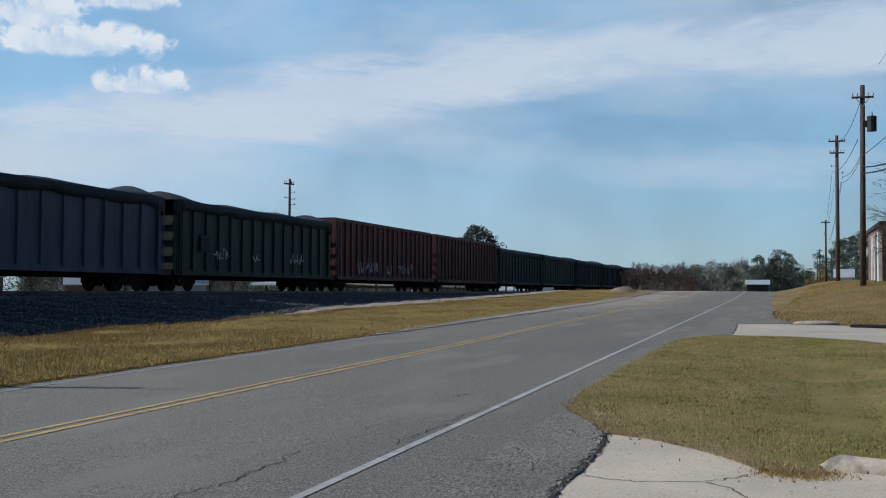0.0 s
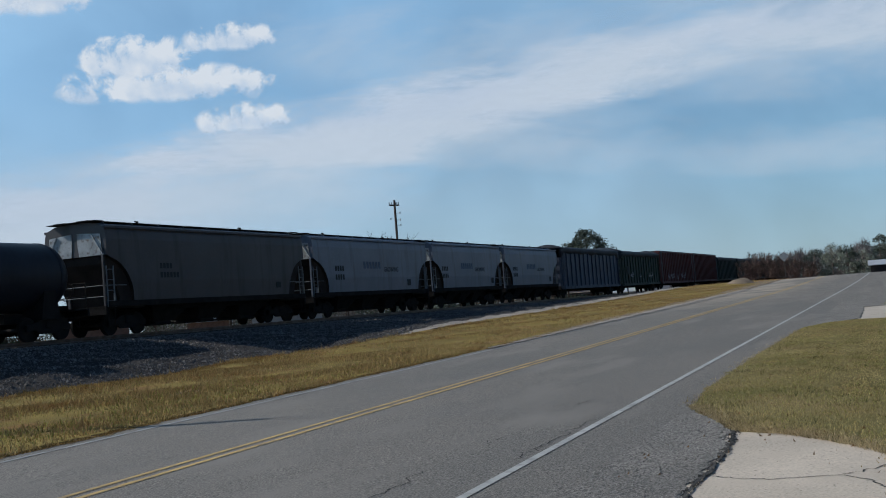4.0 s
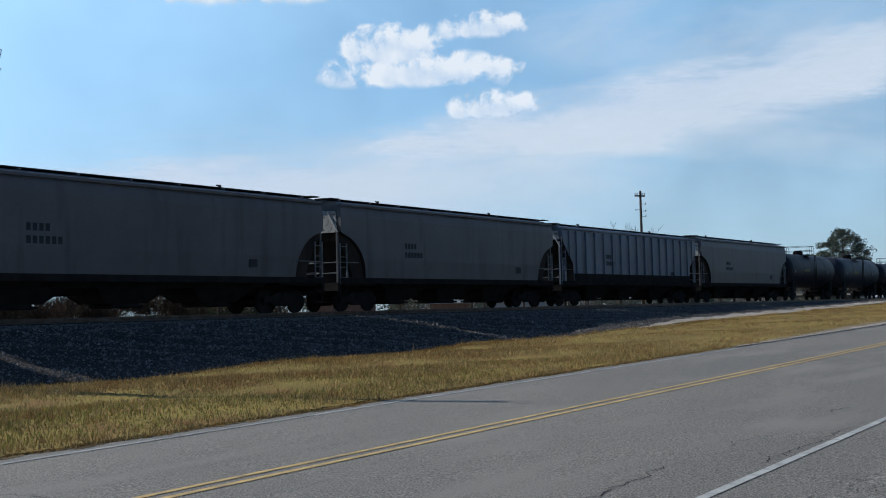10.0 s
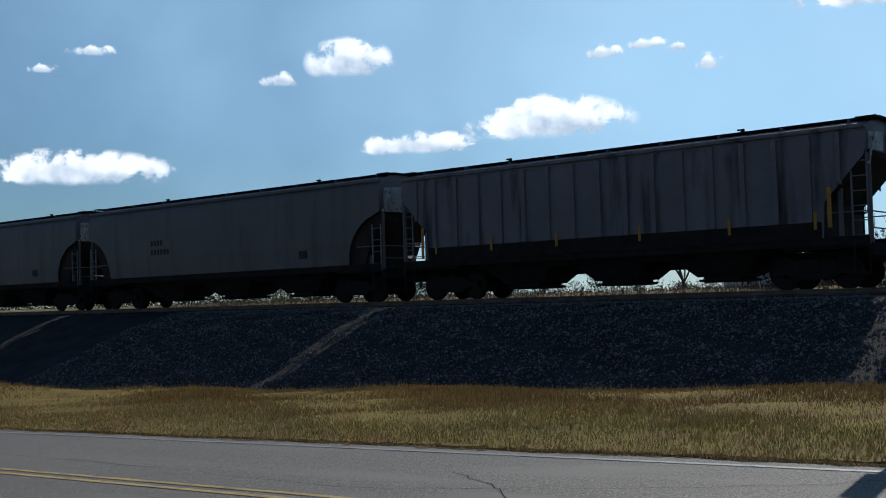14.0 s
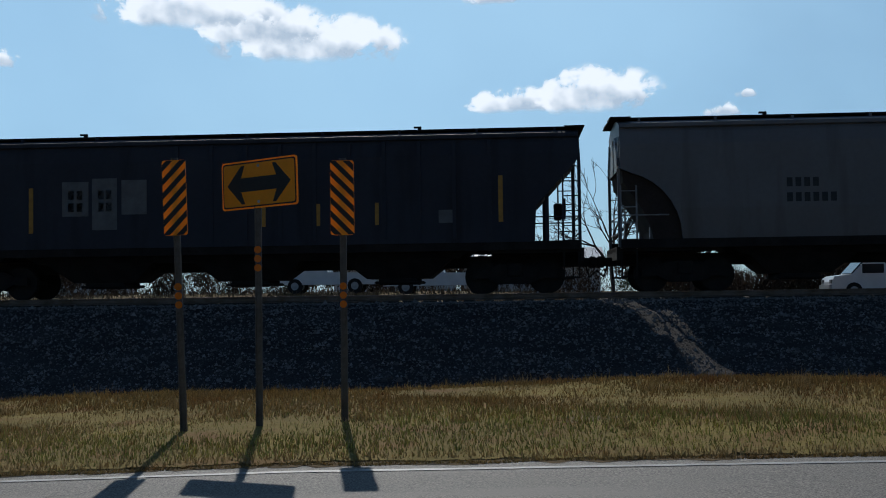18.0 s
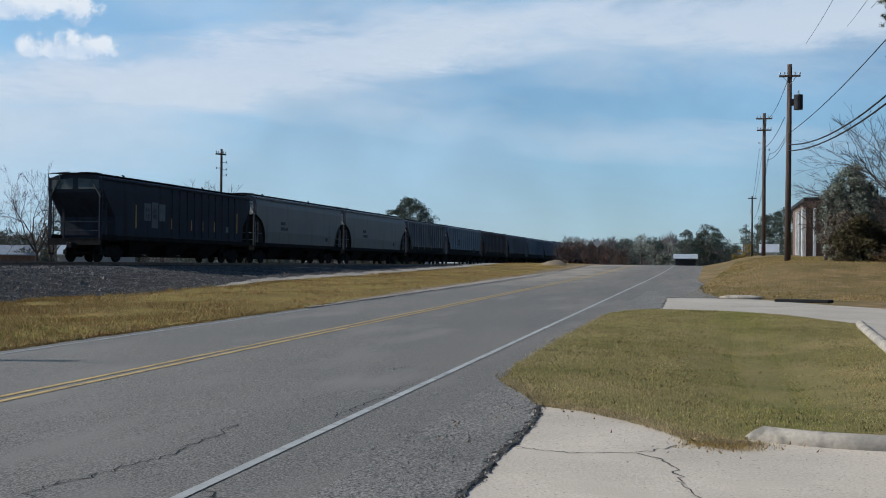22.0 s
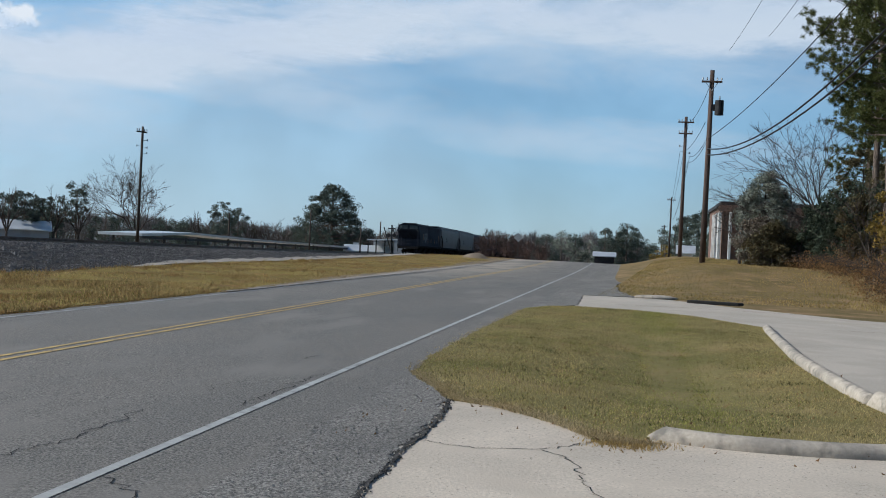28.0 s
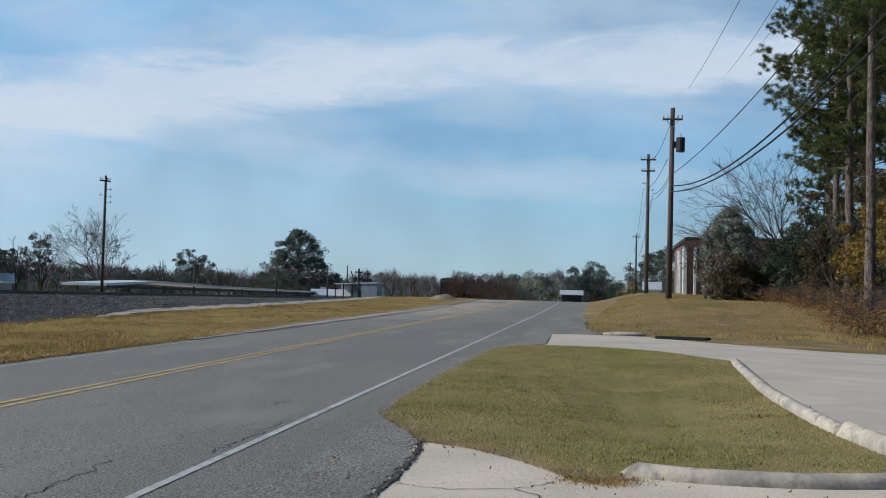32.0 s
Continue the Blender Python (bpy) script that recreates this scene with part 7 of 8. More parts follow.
fork_tree("bare_tree", 25.15, 150, 3.75, 6.5, "wide bare winter tree behind the track", 5, -0.2, trunk_r=0.14, levels=7, split=(2, 3), twig=0.014, trunk=0.15, open_=0.62)
fork_tree("bare_tree", 33.9, 100, 4.0, 3.5, "bushy bare winter tree behind the track", 6, 0.3, trunk_r=0.13, levels=8, split=(2, 2, 3), twig=0.011, trunk=0.07, open_=0.75)
for k, (az, d, el, w) in enumerate(((27.9, 168, 2.1, 2.4), (29.0, 165, 2.3, 2.2), (18.6, 215, 1.35, 3.0), (17.9, 220, 1.2, 2.6), (19.4, 220, 1.15, 2.4), (22.0, 200, 1.55, 2.6), (31.2, 150, 2.2, 2.6), (33.2, 160, 2.0, 2.8), (37.5, 160, 2.2, 3.0), (40.5, 150, 2.0, 2.8), (12.9, 250, 1.1, 2.6), (10.6, 270, 1.4, 3.0), (9.5, 280, 1.3, 2.6), (13.6, 240, 1.2, 2.4))):
    fork_tree("bare_tree", az, d, el, w, "bare winter tree in the distance", 50 + k, 0.2, trunk_r=0.15, levels=5, split=(2, 2, 3), twig=0.022, trunk=0.18)
scrub = fork_tree("scrub_tree", 46.6, 76, 5.1, 2.9, "half-bare tree with a few dull leaves behind the track", 47, 1.0, trunk_r=0.15, levels=7, split=(2, 3), twig=0.012, trunk=0.15, open_=0.6)
pts = rng.normal(0, 1, (170, 3)) * np.array([1.5, 1.5, 1.7]) + np.array([0, 0, 4.0])
part("dead_foliage", tri_mesh("dead_foliage", leaf_cloud(pts[pts[:, 2] < 6.9], 0.3, 26, 0.06), M["olive_leaf"]), None, scrub)
fork_tree("bare_tree", 43.6, 78, 3.6, 2.2, "bare twiggy tree behind the track", 48, 1.0, trunk_r=0.12, levels=7, twig=0.011, trunk=0.15)
for k, (az, el) in enumerate(((47.6, 1.9), (46.6, 1.5), (45.4, 1.6), (44.4, 1.2))):
    clump_tree("evergreen_shrub", az, 80, el, [(0.0, 1.2), (0.4, 1.5), (0.8, 1.0), (1.0, 0.4)], 24, "low dark shrub behind the track", "far_green", 400 + k, 1.0, "twig", 0.06, 90, 0.07, 0.4, category="shrub")
hx = np.r_[rng.uniform(8, 75, 420), rng.uniform(-26, 8, 70)]
hy = 62 + rng.normal(0, 1.2, len(hx)) + 0.12 * hx
hz = rng.uniform(0.0, 1.0, len(hx)) * (1.9 + 0.7 * np.sin(hx * 0.35) + 0.5 * np.sin(hx * 1.3)) + ground_z(hx, hy)
tagged(new("field_thicket", tri_mesh("field_thicket", np.concatenate([strokes(np.stack([hx, hy, hz], -1), 0.9, 110, 0.9, 0.04, 0.5), leaf_cloud(np.stack([hx, hy, hz], -1), 0.85, 90, 0.11)]), M["thicket_leaf"])), "brown winter thicket along the field behind the track", "thicket", kind="stuff")
# dead weeds at the foot of the bank
for k, (wx, wy, ww) in enumerate(((22.9, 21.6, 0.75), (20.3, 21.6, 0.5), (8.5, 21.4, 0.5), (-4.0, 21.3, 0.5), (16.2, 21.9, 0.4))):
    wt = tagged(new("dead_weeds"), "low tangle of dead brown weeds at the foot of the bank", "weeds")
    wt.location = (wx, wy, float(max(bank_z(np.float64(wx), np.float64(wy)), ground_z(wx, wy))))
    pts = rng.normal(0, 1, (60, 3)) * np.array([ww * 0.6, ww * 0.35, 0.02]) + np.array([0, 0, 0.02])
    part("stalks", tri_mesh("stalks", strokes(pts, 0.12, 14, 0.38 * ww, 0.012, 0.9), M["olive_leaf"]), None, wt)
# straight across the track
for k, (az, d, hh) in enumerate(((81.0, 58, 7.2), (84.8, 57, 7.0), (96.2, 60, 6.4), (92.5, 66, 5.0), (77.5, 70, 4.6), (104, 72, 4.8), (111, 74, 4.6), (117, 80, 4.4), (88.2, 75, 4.5), (124, 90, 4.0), (70, 85, 4.4), (63, 95, 4.5), (56, 110, 4.8))):
    x, y = at_sight(az, d)
    fork_tree("bare_tree", az, d, 0, hh * 0.5, "bare twiggy tree behind the track", 70 + k, float(ground_z(x, y)) - 0.1, trunk_r=0.11, levels=6, twig=0.010, trunk=0.15, h=hh)
far_c = []
for az in np.arange(36, 176, 0.55):
    d = 255 + 40 * math.sin(az * 1.7) + rng.uniform(-20, 20)
    xx, yy = at_sight(az, d)
    hh = 3.4 + 1.6 * math.sin(az * 0.9) + rng.uniform(-0.8, 1.2) + (4.2 if az > 128 else 0)
    far_c += [(xx + rng.normal(0, 1.6), yy + rng.normal(0, 1.6), 1.0 + hh * u) for u in (0.15, 0.4, 0.6, 0.85)]
for az in np.arange(127, 176, 0.4):
    d = 235 + 15 * math.sin(az * 1.3)
    xx, yy = at_sight(az, d)
    hh = 6.6 + 1.0 * math.sin(az * 1.1) + rng.uniform(-0.6, 0.8)
    far_c += [(xx + rng.normal(0, 1.0), yy + rng.normal(0, 1.0), 0.6 + hh * u) for u in (0.0, 0.14, 0.28, 0.42, 0.56, 0.7, 0.85)]
tagged(new("far_woods", tri_mesh("far_woods", leaf_cloud(np.array(far_c), 1.8, 90, 0.24), M["far_green"])), "distant dark line of woods", "woods", kind="stuff")
far_c, far_g = [], []
for az in np.arange(-1.0, 38, 0.16):
    for row in range(2):
        d = 290 + 45 * row + 10 * math.sin(az * 2.1) + rng.uniform(-10, 10)
        xx, yy = at_sight(az, d)
        el = 1.10 + 0.14 * math.sin(az * 1.3) + 0.12 * math.sin(az * 3.7 + row) + rng.uniform(-0.12, 0.16) + (0.22 if 2.0 < az < 5.0 else 0)
        zt = EYE + d * math.tan(radians(el))
        (far_g if rng.uniform() < 0.22 else far_c).extend((xx + rng.normal(0, 0.5), yy + rng.normal(0, 0.5), -0.4 + (zt - 1.2) * u) for u in (0.1, 0.35, 0.6, 0.82, 1.0))
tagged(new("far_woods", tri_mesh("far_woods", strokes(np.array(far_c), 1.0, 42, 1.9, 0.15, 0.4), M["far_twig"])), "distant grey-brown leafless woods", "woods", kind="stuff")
tagged(new("far_woods", tri_mesh("far_woods", leaf_cloud(np.array(far_g), 1.1, 70, 0.19), M["far_green"])), "distant evergreens among the leafless woods", "woods", kind="stuff")

# reddish shrubs between road and track, and trees at the crest
for k, (az, d, el, w) in enumerate(((7.45, 172, 1.15, 1.5), (7.0, 174, 1.45, 1.9), (6.4, 178, 1.4, 1.8), (5.8, 182, 1.3, 1.7), (5.2, 188, 1.05, 1.6), (4.5, 195, 0.85, 1.6))):
    cm = fork_tree("crape_myrtle", az, d, el, w, "reddish-brown leafless crape myrtle beside the road", 100 + k, 1.0, levels=5, split=(2, 3, 3), trunk_r=0.07, twig=0.02, trunk=0.2, open_=0.7, category="shrub")
    top = EYE + d * math.tan(radians(el)) - 1.0
    pts = rng.normal(0, 1, (170, 3)) * np.array([w * 0.48, w * 0.48, top * 0.23]) + np.array([0, 0, top * 0.52])
    pts = pts[(pts[:, 2] > 0.15 * top) & (pts[:, 2] < 1.02 * top)]
    part("seed_head", tri_mesh("seed_head", leaf_cloud(pts, 0.28, 26, 0.075), M["red_twig"]), None, cm)
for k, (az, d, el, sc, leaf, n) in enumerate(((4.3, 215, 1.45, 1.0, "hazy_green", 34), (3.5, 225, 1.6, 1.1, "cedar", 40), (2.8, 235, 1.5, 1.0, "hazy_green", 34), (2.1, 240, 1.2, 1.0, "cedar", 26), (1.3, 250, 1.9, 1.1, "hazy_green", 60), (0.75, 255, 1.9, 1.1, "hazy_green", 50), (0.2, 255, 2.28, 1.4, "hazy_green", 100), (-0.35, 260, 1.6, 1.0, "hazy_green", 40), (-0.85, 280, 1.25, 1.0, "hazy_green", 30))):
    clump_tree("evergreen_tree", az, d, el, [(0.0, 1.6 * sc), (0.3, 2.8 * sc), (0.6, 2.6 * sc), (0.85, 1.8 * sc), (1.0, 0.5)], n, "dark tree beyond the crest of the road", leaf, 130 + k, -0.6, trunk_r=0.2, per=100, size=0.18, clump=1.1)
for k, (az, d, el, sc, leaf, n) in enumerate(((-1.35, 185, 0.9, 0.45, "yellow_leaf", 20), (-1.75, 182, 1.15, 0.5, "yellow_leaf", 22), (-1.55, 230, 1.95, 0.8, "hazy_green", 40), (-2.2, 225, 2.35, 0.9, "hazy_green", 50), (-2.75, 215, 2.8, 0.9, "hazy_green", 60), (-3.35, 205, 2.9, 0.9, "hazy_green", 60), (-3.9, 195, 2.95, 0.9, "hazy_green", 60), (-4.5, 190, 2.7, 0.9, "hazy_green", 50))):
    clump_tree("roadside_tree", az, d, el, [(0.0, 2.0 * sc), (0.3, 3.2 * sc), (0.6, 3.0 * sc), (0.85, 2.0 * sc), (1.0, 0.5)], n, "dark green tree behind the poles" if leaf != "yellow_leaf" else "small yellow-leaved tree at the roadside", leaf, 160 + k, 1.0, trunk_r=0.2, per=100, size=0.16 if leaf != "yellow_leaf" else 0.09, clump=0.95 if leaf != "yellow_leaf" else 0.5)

# the wood on the near side
tall = "tall pine with plated grey-brown bark"
tall_pine(-13.05, 47, 22, tall, 201, 0.23, 0.52, 3.0, 34, (0.006, 0.0))
tall_pine(-12.1, 58, 21, tall, 202, 0.24, 0.33, 4.2, 50)
tall_pine(-11.5, 66, 23, tall, 203, 0.22, 0.34, 5.0, 60)
tall_pine(-12.8, 80, 22, tall, 207, 0.24, 0.22, 5.0, 60)
tall_pine(-11.2, 84, 19, tall, 208, 0.22, 0.25, 4.6, 50)
tall_pine(-14.2, 76, 22, tall, 209, 0.22, 0.25, 5.0, 60)
tall_pine(-13.35, 60, 20, tall, 204, 0.16, 0.34, 3.6, 44, (0.02, 0.05))
tall_pine(-14.6, 52, 21, tall, 205, 0.24, 0.38, 4.0, 46)
tall_pine(-15.6, 60, 20, tall, 206, 0.22, 0.30, 4.0, 44)


def on_ground(az, d):
    x_, y_ = at_sight(az, d)
    return float(ground_z(x_, y_)) - 0.08


fork_tree("bare_tree", -11.9, 72, 7.2, 8.6, "leaning bare grey tree with long arching limbs", 213, on_ground(-11.9, 72), wood="twig", trunk_r=0.16, levels=8, twig=0.009, trunk=0.16, lean=(0.1, 1.15), open_=0.5, arch=0.03)
fork_tree("bare_tree", -5.35, 73, 3.7, 1.7, "small bare ornamental tree on the bank", 214, on_ground(-5.35, 73), trunk_r=0.10, levels=6, twig=0.010, trunk=0.22, open_=0.7)
fork_tree("bare_tree", -8.2, 68, 3.4, 1.6, "slender bare sapling among the shrubs", 215, on_ground(-8.2, 68), trunk_r=0.05, levels=6, twig=0.009, trunk=0.2)
fork_tree("bare_tree", -11.3, 58, 4.6, 1.8, "slender bare sapling among the shrubs", 216, on_ground(-11.3, 58), trunk_r=0.05, levels=6, twig=0.008, trunk=0.2)
round_top = [(0.02, 1.4), (0.2, 2.2), (0.5, 2.7), (0.75, 2.2), (0.92, 1.2), (1.0, 0.4)]


def shrub(name, az, d, el, sc, n, label, leaf, seed, size=0.085, clump=0.5, category="shrub", per=190, prof=round_top):
    return clump_tree(name, az, d, el, [(u, r * sc) for u, r in prof], int(n * 1.25), label, leaf, seed, on_ground(az, d), "twig", 0.09, per, size, clump, 0.8, 0.25, category)


shrub("cedar_tree", -6.45, 72, 5.1, 0.62, 110, "round grey-green cedar on the bank", "cedar", 220, 0.075, 0.5, "tree", 190)
shrub("cedar_tree", -7.2, 74, 4.2, 0.45, 60, "round grey-green cedar on the bank", "cedar", 221, 0.075, 0.5, "tree", 190)
for k, (az, d, el, sc, n, leaf) in enumerate(((-6.2, 69, 2.9, 0.5, 40, "grey_brush"), (-6.9, 68, 2.8, 0.55, 40, "olive_leaf"), (-8.5, 70, 2.6, 0.45, 40, "far_green"), (-9.1, 69, 3.6, 0.5, 50, "far_green"), (-9.8, 67, 4.3, 0.75, 60, "far_green"), (-10.6, 65, 4.6, 0.7, 50, "far_green"), (-11.5, 64, 4.4, 0.7, 50, "olive_leaf"), (-12.6, 63, 4.9, 0.8, 55, "far_green"), (-13.6, 56, 5.4, 0.8, 55, "yellow_leaf"), (-14.6, 52, 5.8, 0.8, 55, "yellow_leaf"), (-13.2, 64, 7.0, 0.9, 55, "olive_leaf"), (-11.0, 70, 6.2, 0.8, 45, "olive_leaf"), (-15.4, 47, 4.5, 0.7, 45, "far_green"))):
    shrub("thicket", az, d, el, sc, n, {"grey_brush": "feathery grey-brown shrub before the brick building", "olive_leaf": "brown-olive shrub at the wood's edge", "far_green": "dense dark evergreen shrub among the trees", "yellow_leaf": "tall shrub with yellowing leaves"}[leaf], leaf, 230 + k)
for k, (az, d, el, w) in enumerate(((-8.9, 66, 1.0, 1.5), (-9.6, 63, 1.1, 1.6), (-10.4, 60, 0.9, 1.6), (-11.2, 55, 1.1, 1.6), (-12.0, 51, 1.2, 1.5), (-12.5, 46, 0.4, 1.3), (-13.7, 44, 1.4, 1.6), (-14.5, 42, 1.6, 1.6), (-13.2, 54, 2.4, 1.5), (-10.9, 63, 2.0, 1.6), (-15.2, 40, 1.2, 1.5))):
    br = fork_tree("brushwood", az, d, el, w, "leafless tangle of brown-grey brush at the wood's edge", 260 + k, on_ground(az, d), levels=5, split=(2, 3, 3), trunk_r=0.03, twig=0.007, trunk=0.14, open_=0.85, category="shrub")
    hh = max(0.6, EYE + d * math.tan(radians(el)) - on_ground(az, d))
    pts = rng.normal(0, 1, (130, 3)) * np.array([w * 0.5, w * 0.5, hh * 0.22]) + np.array([0, 0, hh * 0.4])
    part("dead_foliage", tri_mesh("dead_foliage", leaf_cloud(pts, 0.2, 18, 0.042), M["rust_leaf"]), None, br)

# ---------------------------------------------------------------- buildings and vehicles
M["white_wall"] = material("white_boards", (0.62, 0.62, 0.60), 0.7, (0.5, 0.5, 0.48), 1.0, 12, 0.08, 0.1, third=(0.42, 0.41, 0.38))
M["metal_roof"] = material("pale_metal_roof", (0.62, 0.64, 0.66), 0.4, (0.5, 0.52, 0.54), 0.5, 10, 0.08, 0.05, metal=0.4)
M["brick"] = material("brown_brick", (0.20, 0.125, 0.095), 0.9, (0.14, 0.09, 0.07), 2, 15, 0.25, 0.3)
# Near-black on solid doors and the shed's wall stands for unlit interiors.
M["dark_open"] = material("painted_dark_opening", (0.03, 0.03, 0.032), 0.9, None, 2, 15, 0.2, 0.0)
M["shed_grey"] = material("grey_sheet_metal", (0.34, 0.36, 0.39), 0.5, (0.28, 0.30, 0.33), 1, 15, 0.08, 0.05, metal=0.3)
M["car_white"] = material("white_car_paint", (0.75, 0.75, 0.74), 0.25, (0.68, 0.68, 0.67), 2, 15, 0.03, 0.0, spec=0.5)
M["tyre"] = material("black_rubber", (0.02, 0.02, 0.02), 0.85, None, 4, 30, 0.2, 0.1)
M["glass"] = material("dark_window_glass", (0.02, 0.025, 0.03), 0.08, None, 2, 10, 0.1, 0.0, spec=0.6)
M["blue_paint"] = material("blue_paint", (0.06, 0.13, 0.32), 0.5, None, 2, 15, 0.1, 0.0)


def gable_house(name, az, d, w, depth, wall_h, roof_h, base, label, wall="white_wall", roof="metal_roof", posts=0, yaw=0.0, category="house"):
    t = tagged(new(name), label, category)
    x_, y_ = at_sight(az, d)
    t.matrix_basis = pose(x_, y_, base, 0, 0, az + 90 + yaw)
    part("wall", boxed(-w / 2, w / 2, -depth / 2, depth / 2, 0, wall_h), M[wall], t)
    bm = bmesh.new()
    e = 0.4
    prof = [(-depth / 2 - e, wall_h - 0.1), (0, wall_h + roof_h), (depth / 2 + e, wall_h - 0.1), (depth / 2 + e, wall_h + 0.05), (0, wall_h + roof_h + 0.16), (-depth / 2 - e, wall_h + 0.05)]
    a = [bm.verts.new((-w / 2 - e, u, v)) for u, v in prof]
    b = [bm.verts.new((w / 2 + e, u, v)) for u, v in prof]
    for i in range(6):
        bm.faces.new((a[i], b[i], b[(i + 1) % 6], a[(i + 1) % 6]))
    bm.faces.new(a), bm.faces.new(b[::-1])
    bmesh.ops.recalc_face_normals(bm, faces=bm.faces)
    part("roof", bm, M[roof], t)
    for s in (-0.28, 0.28):
        win = part("window", boxed(s * w - 0.45, s * w + 0.45, -depth / 2 - 0.04, -depth / 2 + 0.02, 0.9, 2.1), M["white_wall"], t)
        part("pane", boxed(s * w - 0.38, s * w + 0.38, -depth / 2 - 0.06, -depth / 2 - 0.045, 0.97, 2.03), M["glass"], win)
    part("door", boxed(-0.45, 0.45, -depth / 2 - 0.05, -depth / 2 + 0.02, 0, 2.05), M["dark_open"], t)
    for k in range(posts):
        part("porch_post", boxed(-0.07, 0.07, -0.07, 0.07, 0, wall_h - 0.1), M["white_wall"], t, at=pose(-w / 2 + 0.3 + k * (w - 0.6) / max(1, posts - 1), -depth / 2 - 0.35, 0))
    return t


gable_house("shed", 1.3, 225, 3.9, 4.0, 1.6, 0.75, 1.5, "low dark shed with a pale metal roof", "dark_open", "metal_roof", 3, category="shed")
gable_house("shed", 13.5, 180, 7, 4, 0.7, 0.9, 1.0, "low shed with a white sloping roof beside the platform", "shed_grey", "metal_roof", category="shed")
gable_house("kiosk", -2.75, 165, 2.0, 2.0, 1.5, 1.0, 2.2, "small white hut with a pale pitched roof", "white_wall", "metal_roof", category="hut")
gable_house("house", 34.9, 190, 7, 7, 2.2, 1.4, 0.2, "low brown brick house behind the track", "brick", "shed_grey")
gable_house("house", 31.0, 165, 10, 7, 2.2, 1.2, 0.2, "low pale house behind the track", "shed_grey", "metal_roof")
gable_house("house", 40.5, 120, 7, 6, 1.9, 1.2, 1.0, "brown brick house behind the track", "brick", "metal_roof")
gable_house("house", 96.0, 85, 9, 6, 2.2, 1.3, 1.2, "low white house behind the track", "white_wall", "metal_roof")
gable_house("house", 89.0, 92, 11, 7, 2.4, 1.4, 1.2, "long pale house behind the track", "white_wall", "metal_roof")
gable_house("house", 112.0, 100, 10, 7, 2.3, 1.4, 1.5, "low white house behind the track", "white_wall", "metal_roof")

# brick building with white columns behind the cedar
bd = tagged(new("brick_building"), "flat-roofed brown brick building with white corner columns", "building")
x, y = at_sight(-4.3, 98)
bd.matrix_basis = pose(x, y, 2.2, 0, 0, 0)
part("wall", boxed(0.3, 16, -14, -0.3, 0, 5.0), M["brick"], bd)
part("roof", boxed(0.1, 16.2, -14.2, -0.1, 5.0, 5.3), M["dark_metal"], bd)
part("cornice", boxed(0.0, 0.3, -14, 0.0, 4.45, 5.0), M["brick"], bd)
for k in range(5):
    part("column", boxed(-0.05, 0.35, -0.12, 0.12, 0, 4.4, bevel=0.03), M["white_wall"], bd, at=pose(0, -0.05 - 0.9 * k, 0))
    part("column", boxed(-0.12, 0.12, -0.35, 0.1, 0, 4.4, bevel=0.03), M["white_wall"], bd, at=pose(1.2 + 1.6 * k, -0.05, 0))
for k in range(4):
    wdw = part("window", boxed(0.26, 0.32, -1.1, -0.4, 1.0, 3.8), M["white_wall"], bd, at=pose(0, -2.4 * k - 4.6, 0))
    part("pane", boxed(0.22, 0.255, -1.03, -0.47, 1.07, 3.73), M["glass"], wdw)

# long platform canopy
cn = tagged(new("platform_canopy"), "long low canopy with a pale metal roof behind the track", "canopy")
y0 = 47.0
xa, xb = y0 / math.tan(radians(25.9)), y0 / math.tan(radians(14.7))
cn.location = (0, y0, -1.0)
zr = 3.35
part("roof", prism(bmesh.new(), [(xa, zr - 0.25), (xa, zr), (xa + 12, zr + 0.42), (xa + 30, zr + 0.2), (xb, zr), (xb, zr - 0.2), (xa + 30, zr - 0.05), (xa + 12, zr + 0.2)], -2.2, 2.2), M["metal_roof"], cn)
part("fascia", boxed(xa, xb, -2.25, -2.15, zr - 0.45, zr - 0.22), M["dark_metal"], cn)
for k in range(19):
    part("post", boxed(-0.08, 0.08, -0.08, 0.08, 0, zr - 0.1), M["dark_metal"], cn, at=pose(xa + 2 + k * (xb - xa - 4) / 18, (-1.6 if k % 2 else 1.6), 0))
part("platform", boxed(xa, xb, -2.6, 2.6, 0, 0.5), M["concrete"], cn)

# open shelter and crossing signals where the road meets the track
sh = tagged(new("shelter"), "open-fronted grey metal shelter with a flat roof", "shelter")
x, y = at_sight(12.3, 178)
sh.matrix_basis = pose(x, y, 1.3, 0, 0, -90)
part("roof", prism(bmesh.new(), [(3.5, 2.5), (-3.5, 2.25), (-3.5, 2.4), (3.5, 2.75)], -2.2, 2.2), M["metal_roof"], sh)
part("side_wall", boxed(0.9, 3.4, -2.1, -2.0, 0, 2.45), M["shed_grey"], sh)
part("back_wall", boxed(-3.4, 3.4, 2.0, 2.1, 0, 2.4), M["shed_grey"], sh)
part("end_wall", boxed(3.3, 3.4, -2.0, 2.0, 0, 2.5), M["shed_grey"], sh)
for u in (-0.6, -2.0, -3.3):
    part("post", boxed(u - 0.08, u + 0.08, -2.1, -1.94, 0, 2.3), M["dark_metal"], sh)
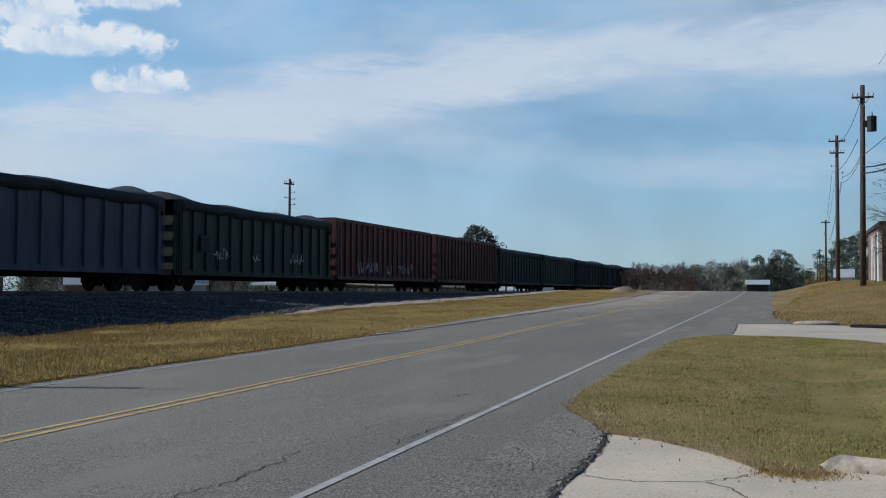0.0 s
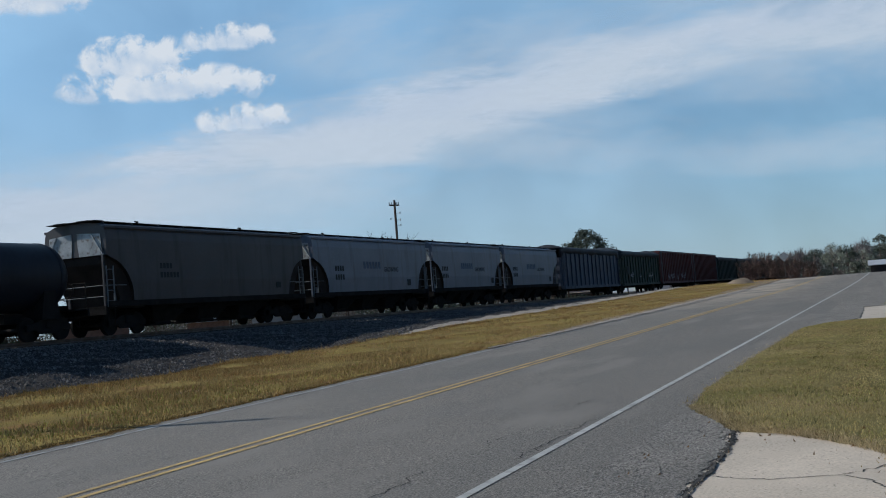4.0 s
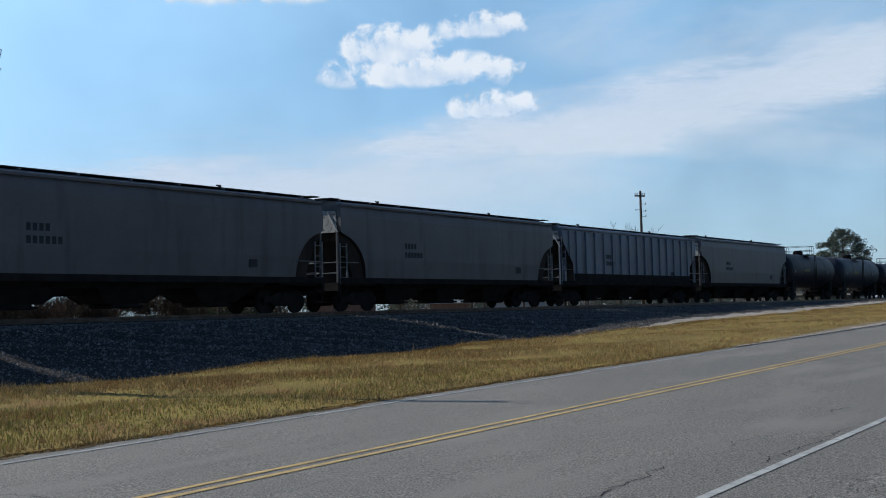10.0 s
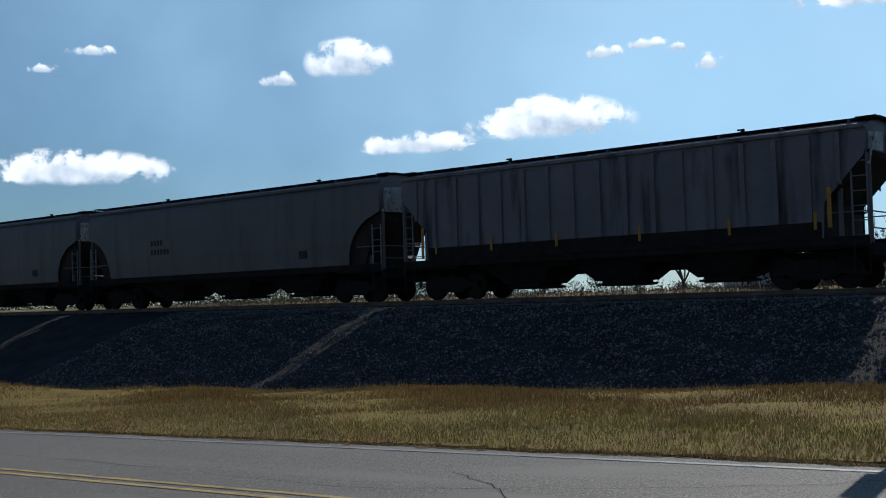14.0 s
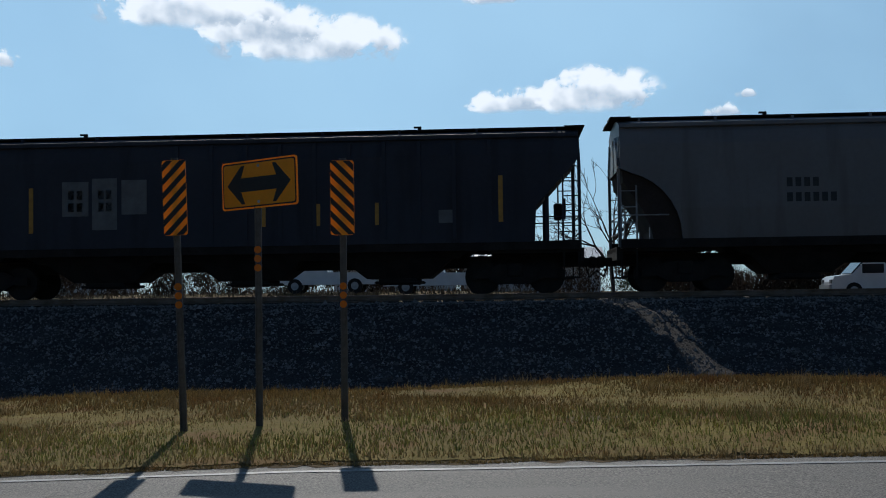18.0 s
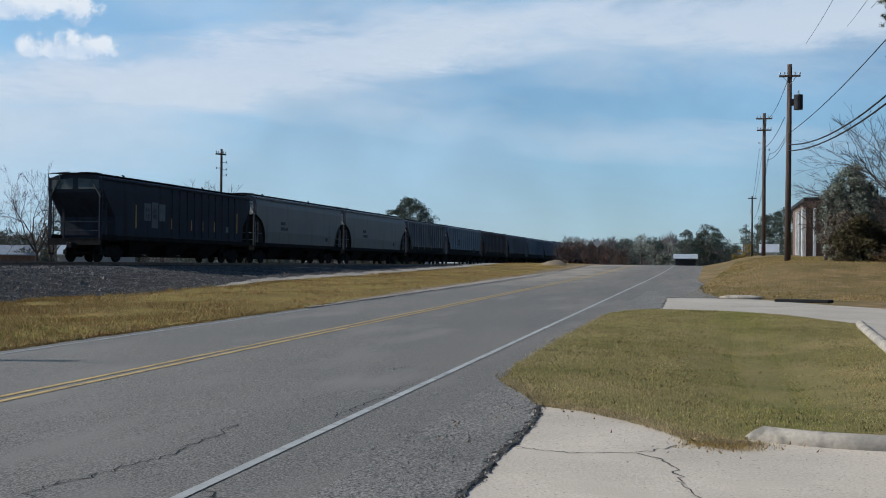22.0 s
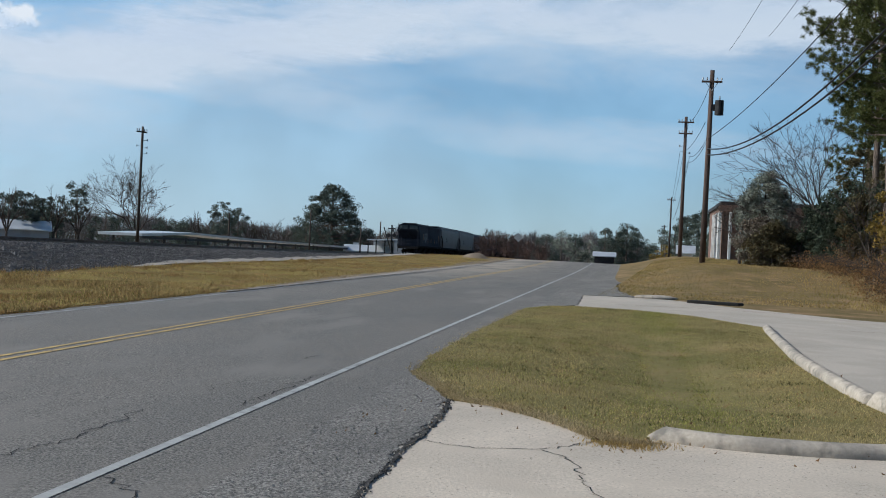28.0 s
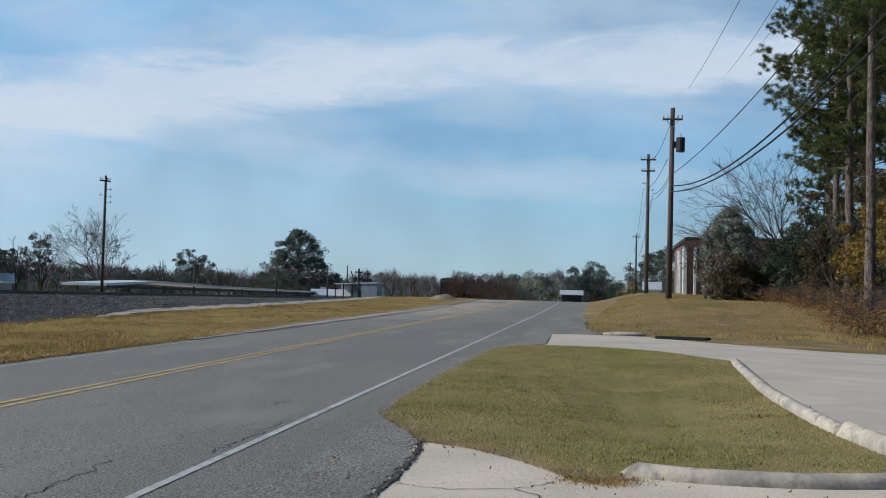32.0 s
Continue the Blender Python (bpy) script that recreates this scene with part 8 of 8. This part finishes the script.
for az, d in ((12.3, 172), (11.85, 184)):
    cs = tagged(new("crossing_signal"), "railway crossing signal mast with lamps and a raised gate", "crossing signal")
    x, y = at_sight(az, d)
    cs.location = (x, y, 1.2)
    part("mast", rod(bmesh.new(), (0, 0, 0), (0, 0, 4.8), 0.14, seg=8), M["dark_metal"], cs)
    for yy in (-0.45, 0.45):
        part("lamp_head", rod(bmesh.new(), (-0.12, yy, 3.2), (0.12, yy, 3.2), 0.3, seg=12), M["dark_metal"], cs)
    part("crossbuck", box(box(bmesh.new(), -0.12, -0.09, -0.6, 0.6, 4.15, 4.35), -0.12, -0.09, -0.1, 0.1, 3.7, 4.8), M["dark_metal"], cs)
    part("gate_arm", rod(bmesh.new(), (0.15, 0.1, 1.0), (0.15, 1.3, 4.4), 0.09, seg=6), M["dark_metal"], cs)

ws = tagged(new("warning_sign"), "diamond road sign seen from its grey back", "road sign")
x, y = at_sight(5.75, 130)
ws.location = (x, y, float(ground_z(x, y)) - 0.1)
part("post", boxed(-0.04, 0.04, -0.04, 0.04, 0, 3.2), M["post"], ws)
part("panel", box(bmesh.new(), -0.012, 0.012, -0.38, 0.38, -0.38, 0.38), M["galv"], ws, "grey metal back", at=pose(-0.06, 0, 2.75, 45, 0, 0))

# heap of sandy gravel at the road's edge
mv, mf = [], []
rnd = random.Random(8)
for i in range(7):
    for k in range(18):
        a = k * math.tau / 18
        q = i / 6
        mv.append((1.9 * q * math.cos(a) * rnd.uniform(0.9, 1.1), 1.3 * q * math.sin(a) * rnd.uniform(0.9, 1.1), 0.5 * (1 - q * q) * rnd.uniform(0.85, 1.1) - 0.05))
for i in range(6):
    for k in range(18):
        j = (k + 1) % 18
        mf.append((i * 18 + k, i * 18 + 18 + k, i * 18 + 18 + j, i * 18 + j))
mound_me = raw_mesh("gravel_mound", mv, mf, M["tan_gravel"])
for g in mound_me.polygons:
    g.use_smooth = True
heap = tagged(new("gravel_mound", mound_me), "low heap of pale sandy gravel beside the road", "gravel heap")
x, y = at_sight(7.9, 100)
heap.location = (x, y, float(ground_z(x, y)))


def pickup(x_, y_, yaw, label, bed=True, paint_="car_white", length=5.4):
    t = tagged(new("pickup_truck"), label, "vehicle")
    t.matrix_basis = pose(x_, y_, float(ground_z(x_, y_)), 0, 0, yaw)
    Lh = length / 2
    part("body", prism(bmesh.new(), [(-Lh, 0.45), (-Lh, 1.05), (-0.1, 1.08), (0.15, 1.75), (1.15, 1.78), (1.75, 1.15), (Lh - 0.1, 1.05), (Lh, 0.8), (Lh, 0.45)], -0.92, 0.92), M[paint_], t)
    part("side_window", boxed(0.3, 1.3, -0.935, 0.935, 1.18, 1.62), M["glass"], t)
    part("windscreen", prism(bmesh.new(), [(1.2, 1.72), (1.72, 1.18), (1.78, 1.2), (1.26, 1.76)], -0.8, 0.8), M["glass"], t)
    for wx in (-Lh + 1.1, Lh - 1.0):
        for sy in (-0.85, 0.85):
            wh = part("wheel", rod(bmesh.new(), (0, -0.12, 0), (0, 0.12, 0), 0.38, seg=16), M["tyre"], t, at=pose(wx, sy, 0.38))
            part("rim", rod(bmesh.new(), (0, -0.13, 0), (0, 0.13, 0), 0.2, seg=12), M["galv"], wh)
    part("bumper", boxed(Lh - 0.02, Lh + 0.12, -0.85, 0.85, 0.42, 0.65), M["galv"], t)
    for sy in (-0.7, 0.7):
        part("headlight", boxed(Lh - 0.03, Lh + 0.03, sy - 0.16, sy + 0.16, 0.72, 0.9), M["label_white"], t)
    return t


pickup(17.8, 54.5, 180, "white pickup truck parked behind the track")
pickup(-3.4, 55.5, 180, "white pickup truck parked on the grass behind the track", length=5.6)
pickup(-9.5, 57.5, 180, "white pickup truck parked behind the track", length=5.2)


def bin_box(x_, y_, w, d_, h, mat, name, label, cat):
    t = tagged(new(name), label, cat)
    t.location = (x_, y_, float(ground_z(x_, y_)) - 0.03)
    part("body", boxed(-w / 2, w / 2, -d_ / 2, d_ / 2, 0.1, h, bevel=0.04), M[mat], t)
    part("lid", boxed(-w / 2 - 0.05, w / 2 + 0.05, -d_ / 2 - 0.05, d_ / 2 + 0.05, h, h + 0.08, bevel=0.02), M["dark_metal"], t)
    for u in (-w / 2 + 0.2, w / 2 - 0.2):
        part("foot", boxed(u - 0.1, u + 0.1, -d_ / 2, d_ / 2, 0, 0.1), M["dark_metal"], t)


bin_box(27.7, 55, 2.0, 1.4, 1.1, "blue_paint", "skip_bin", "blue metal waste skip behind the track", "skip")
bin_box(31.2, 55, 1.9, 1.4, 1.2, "white_wall", "storage_box", "white storage box behind the track", "box")


# ---------------------------------------------------------------- what moves
def motions():
    times = [0, 1.5, 3, 4.5, 6, 7.5, 9, 10, 11, 12, 13, 14, 15, 16, 17, 18, 19, 20, 21, 22, 23, 24, 25.5, 27, 28, 29, 30, 31, 32]
    for car, u in TRAIN:
        walk(car, [(t, pose(u + train_shift(t), TRACK_Y, RAIL_Z)) for t in times])


motions()
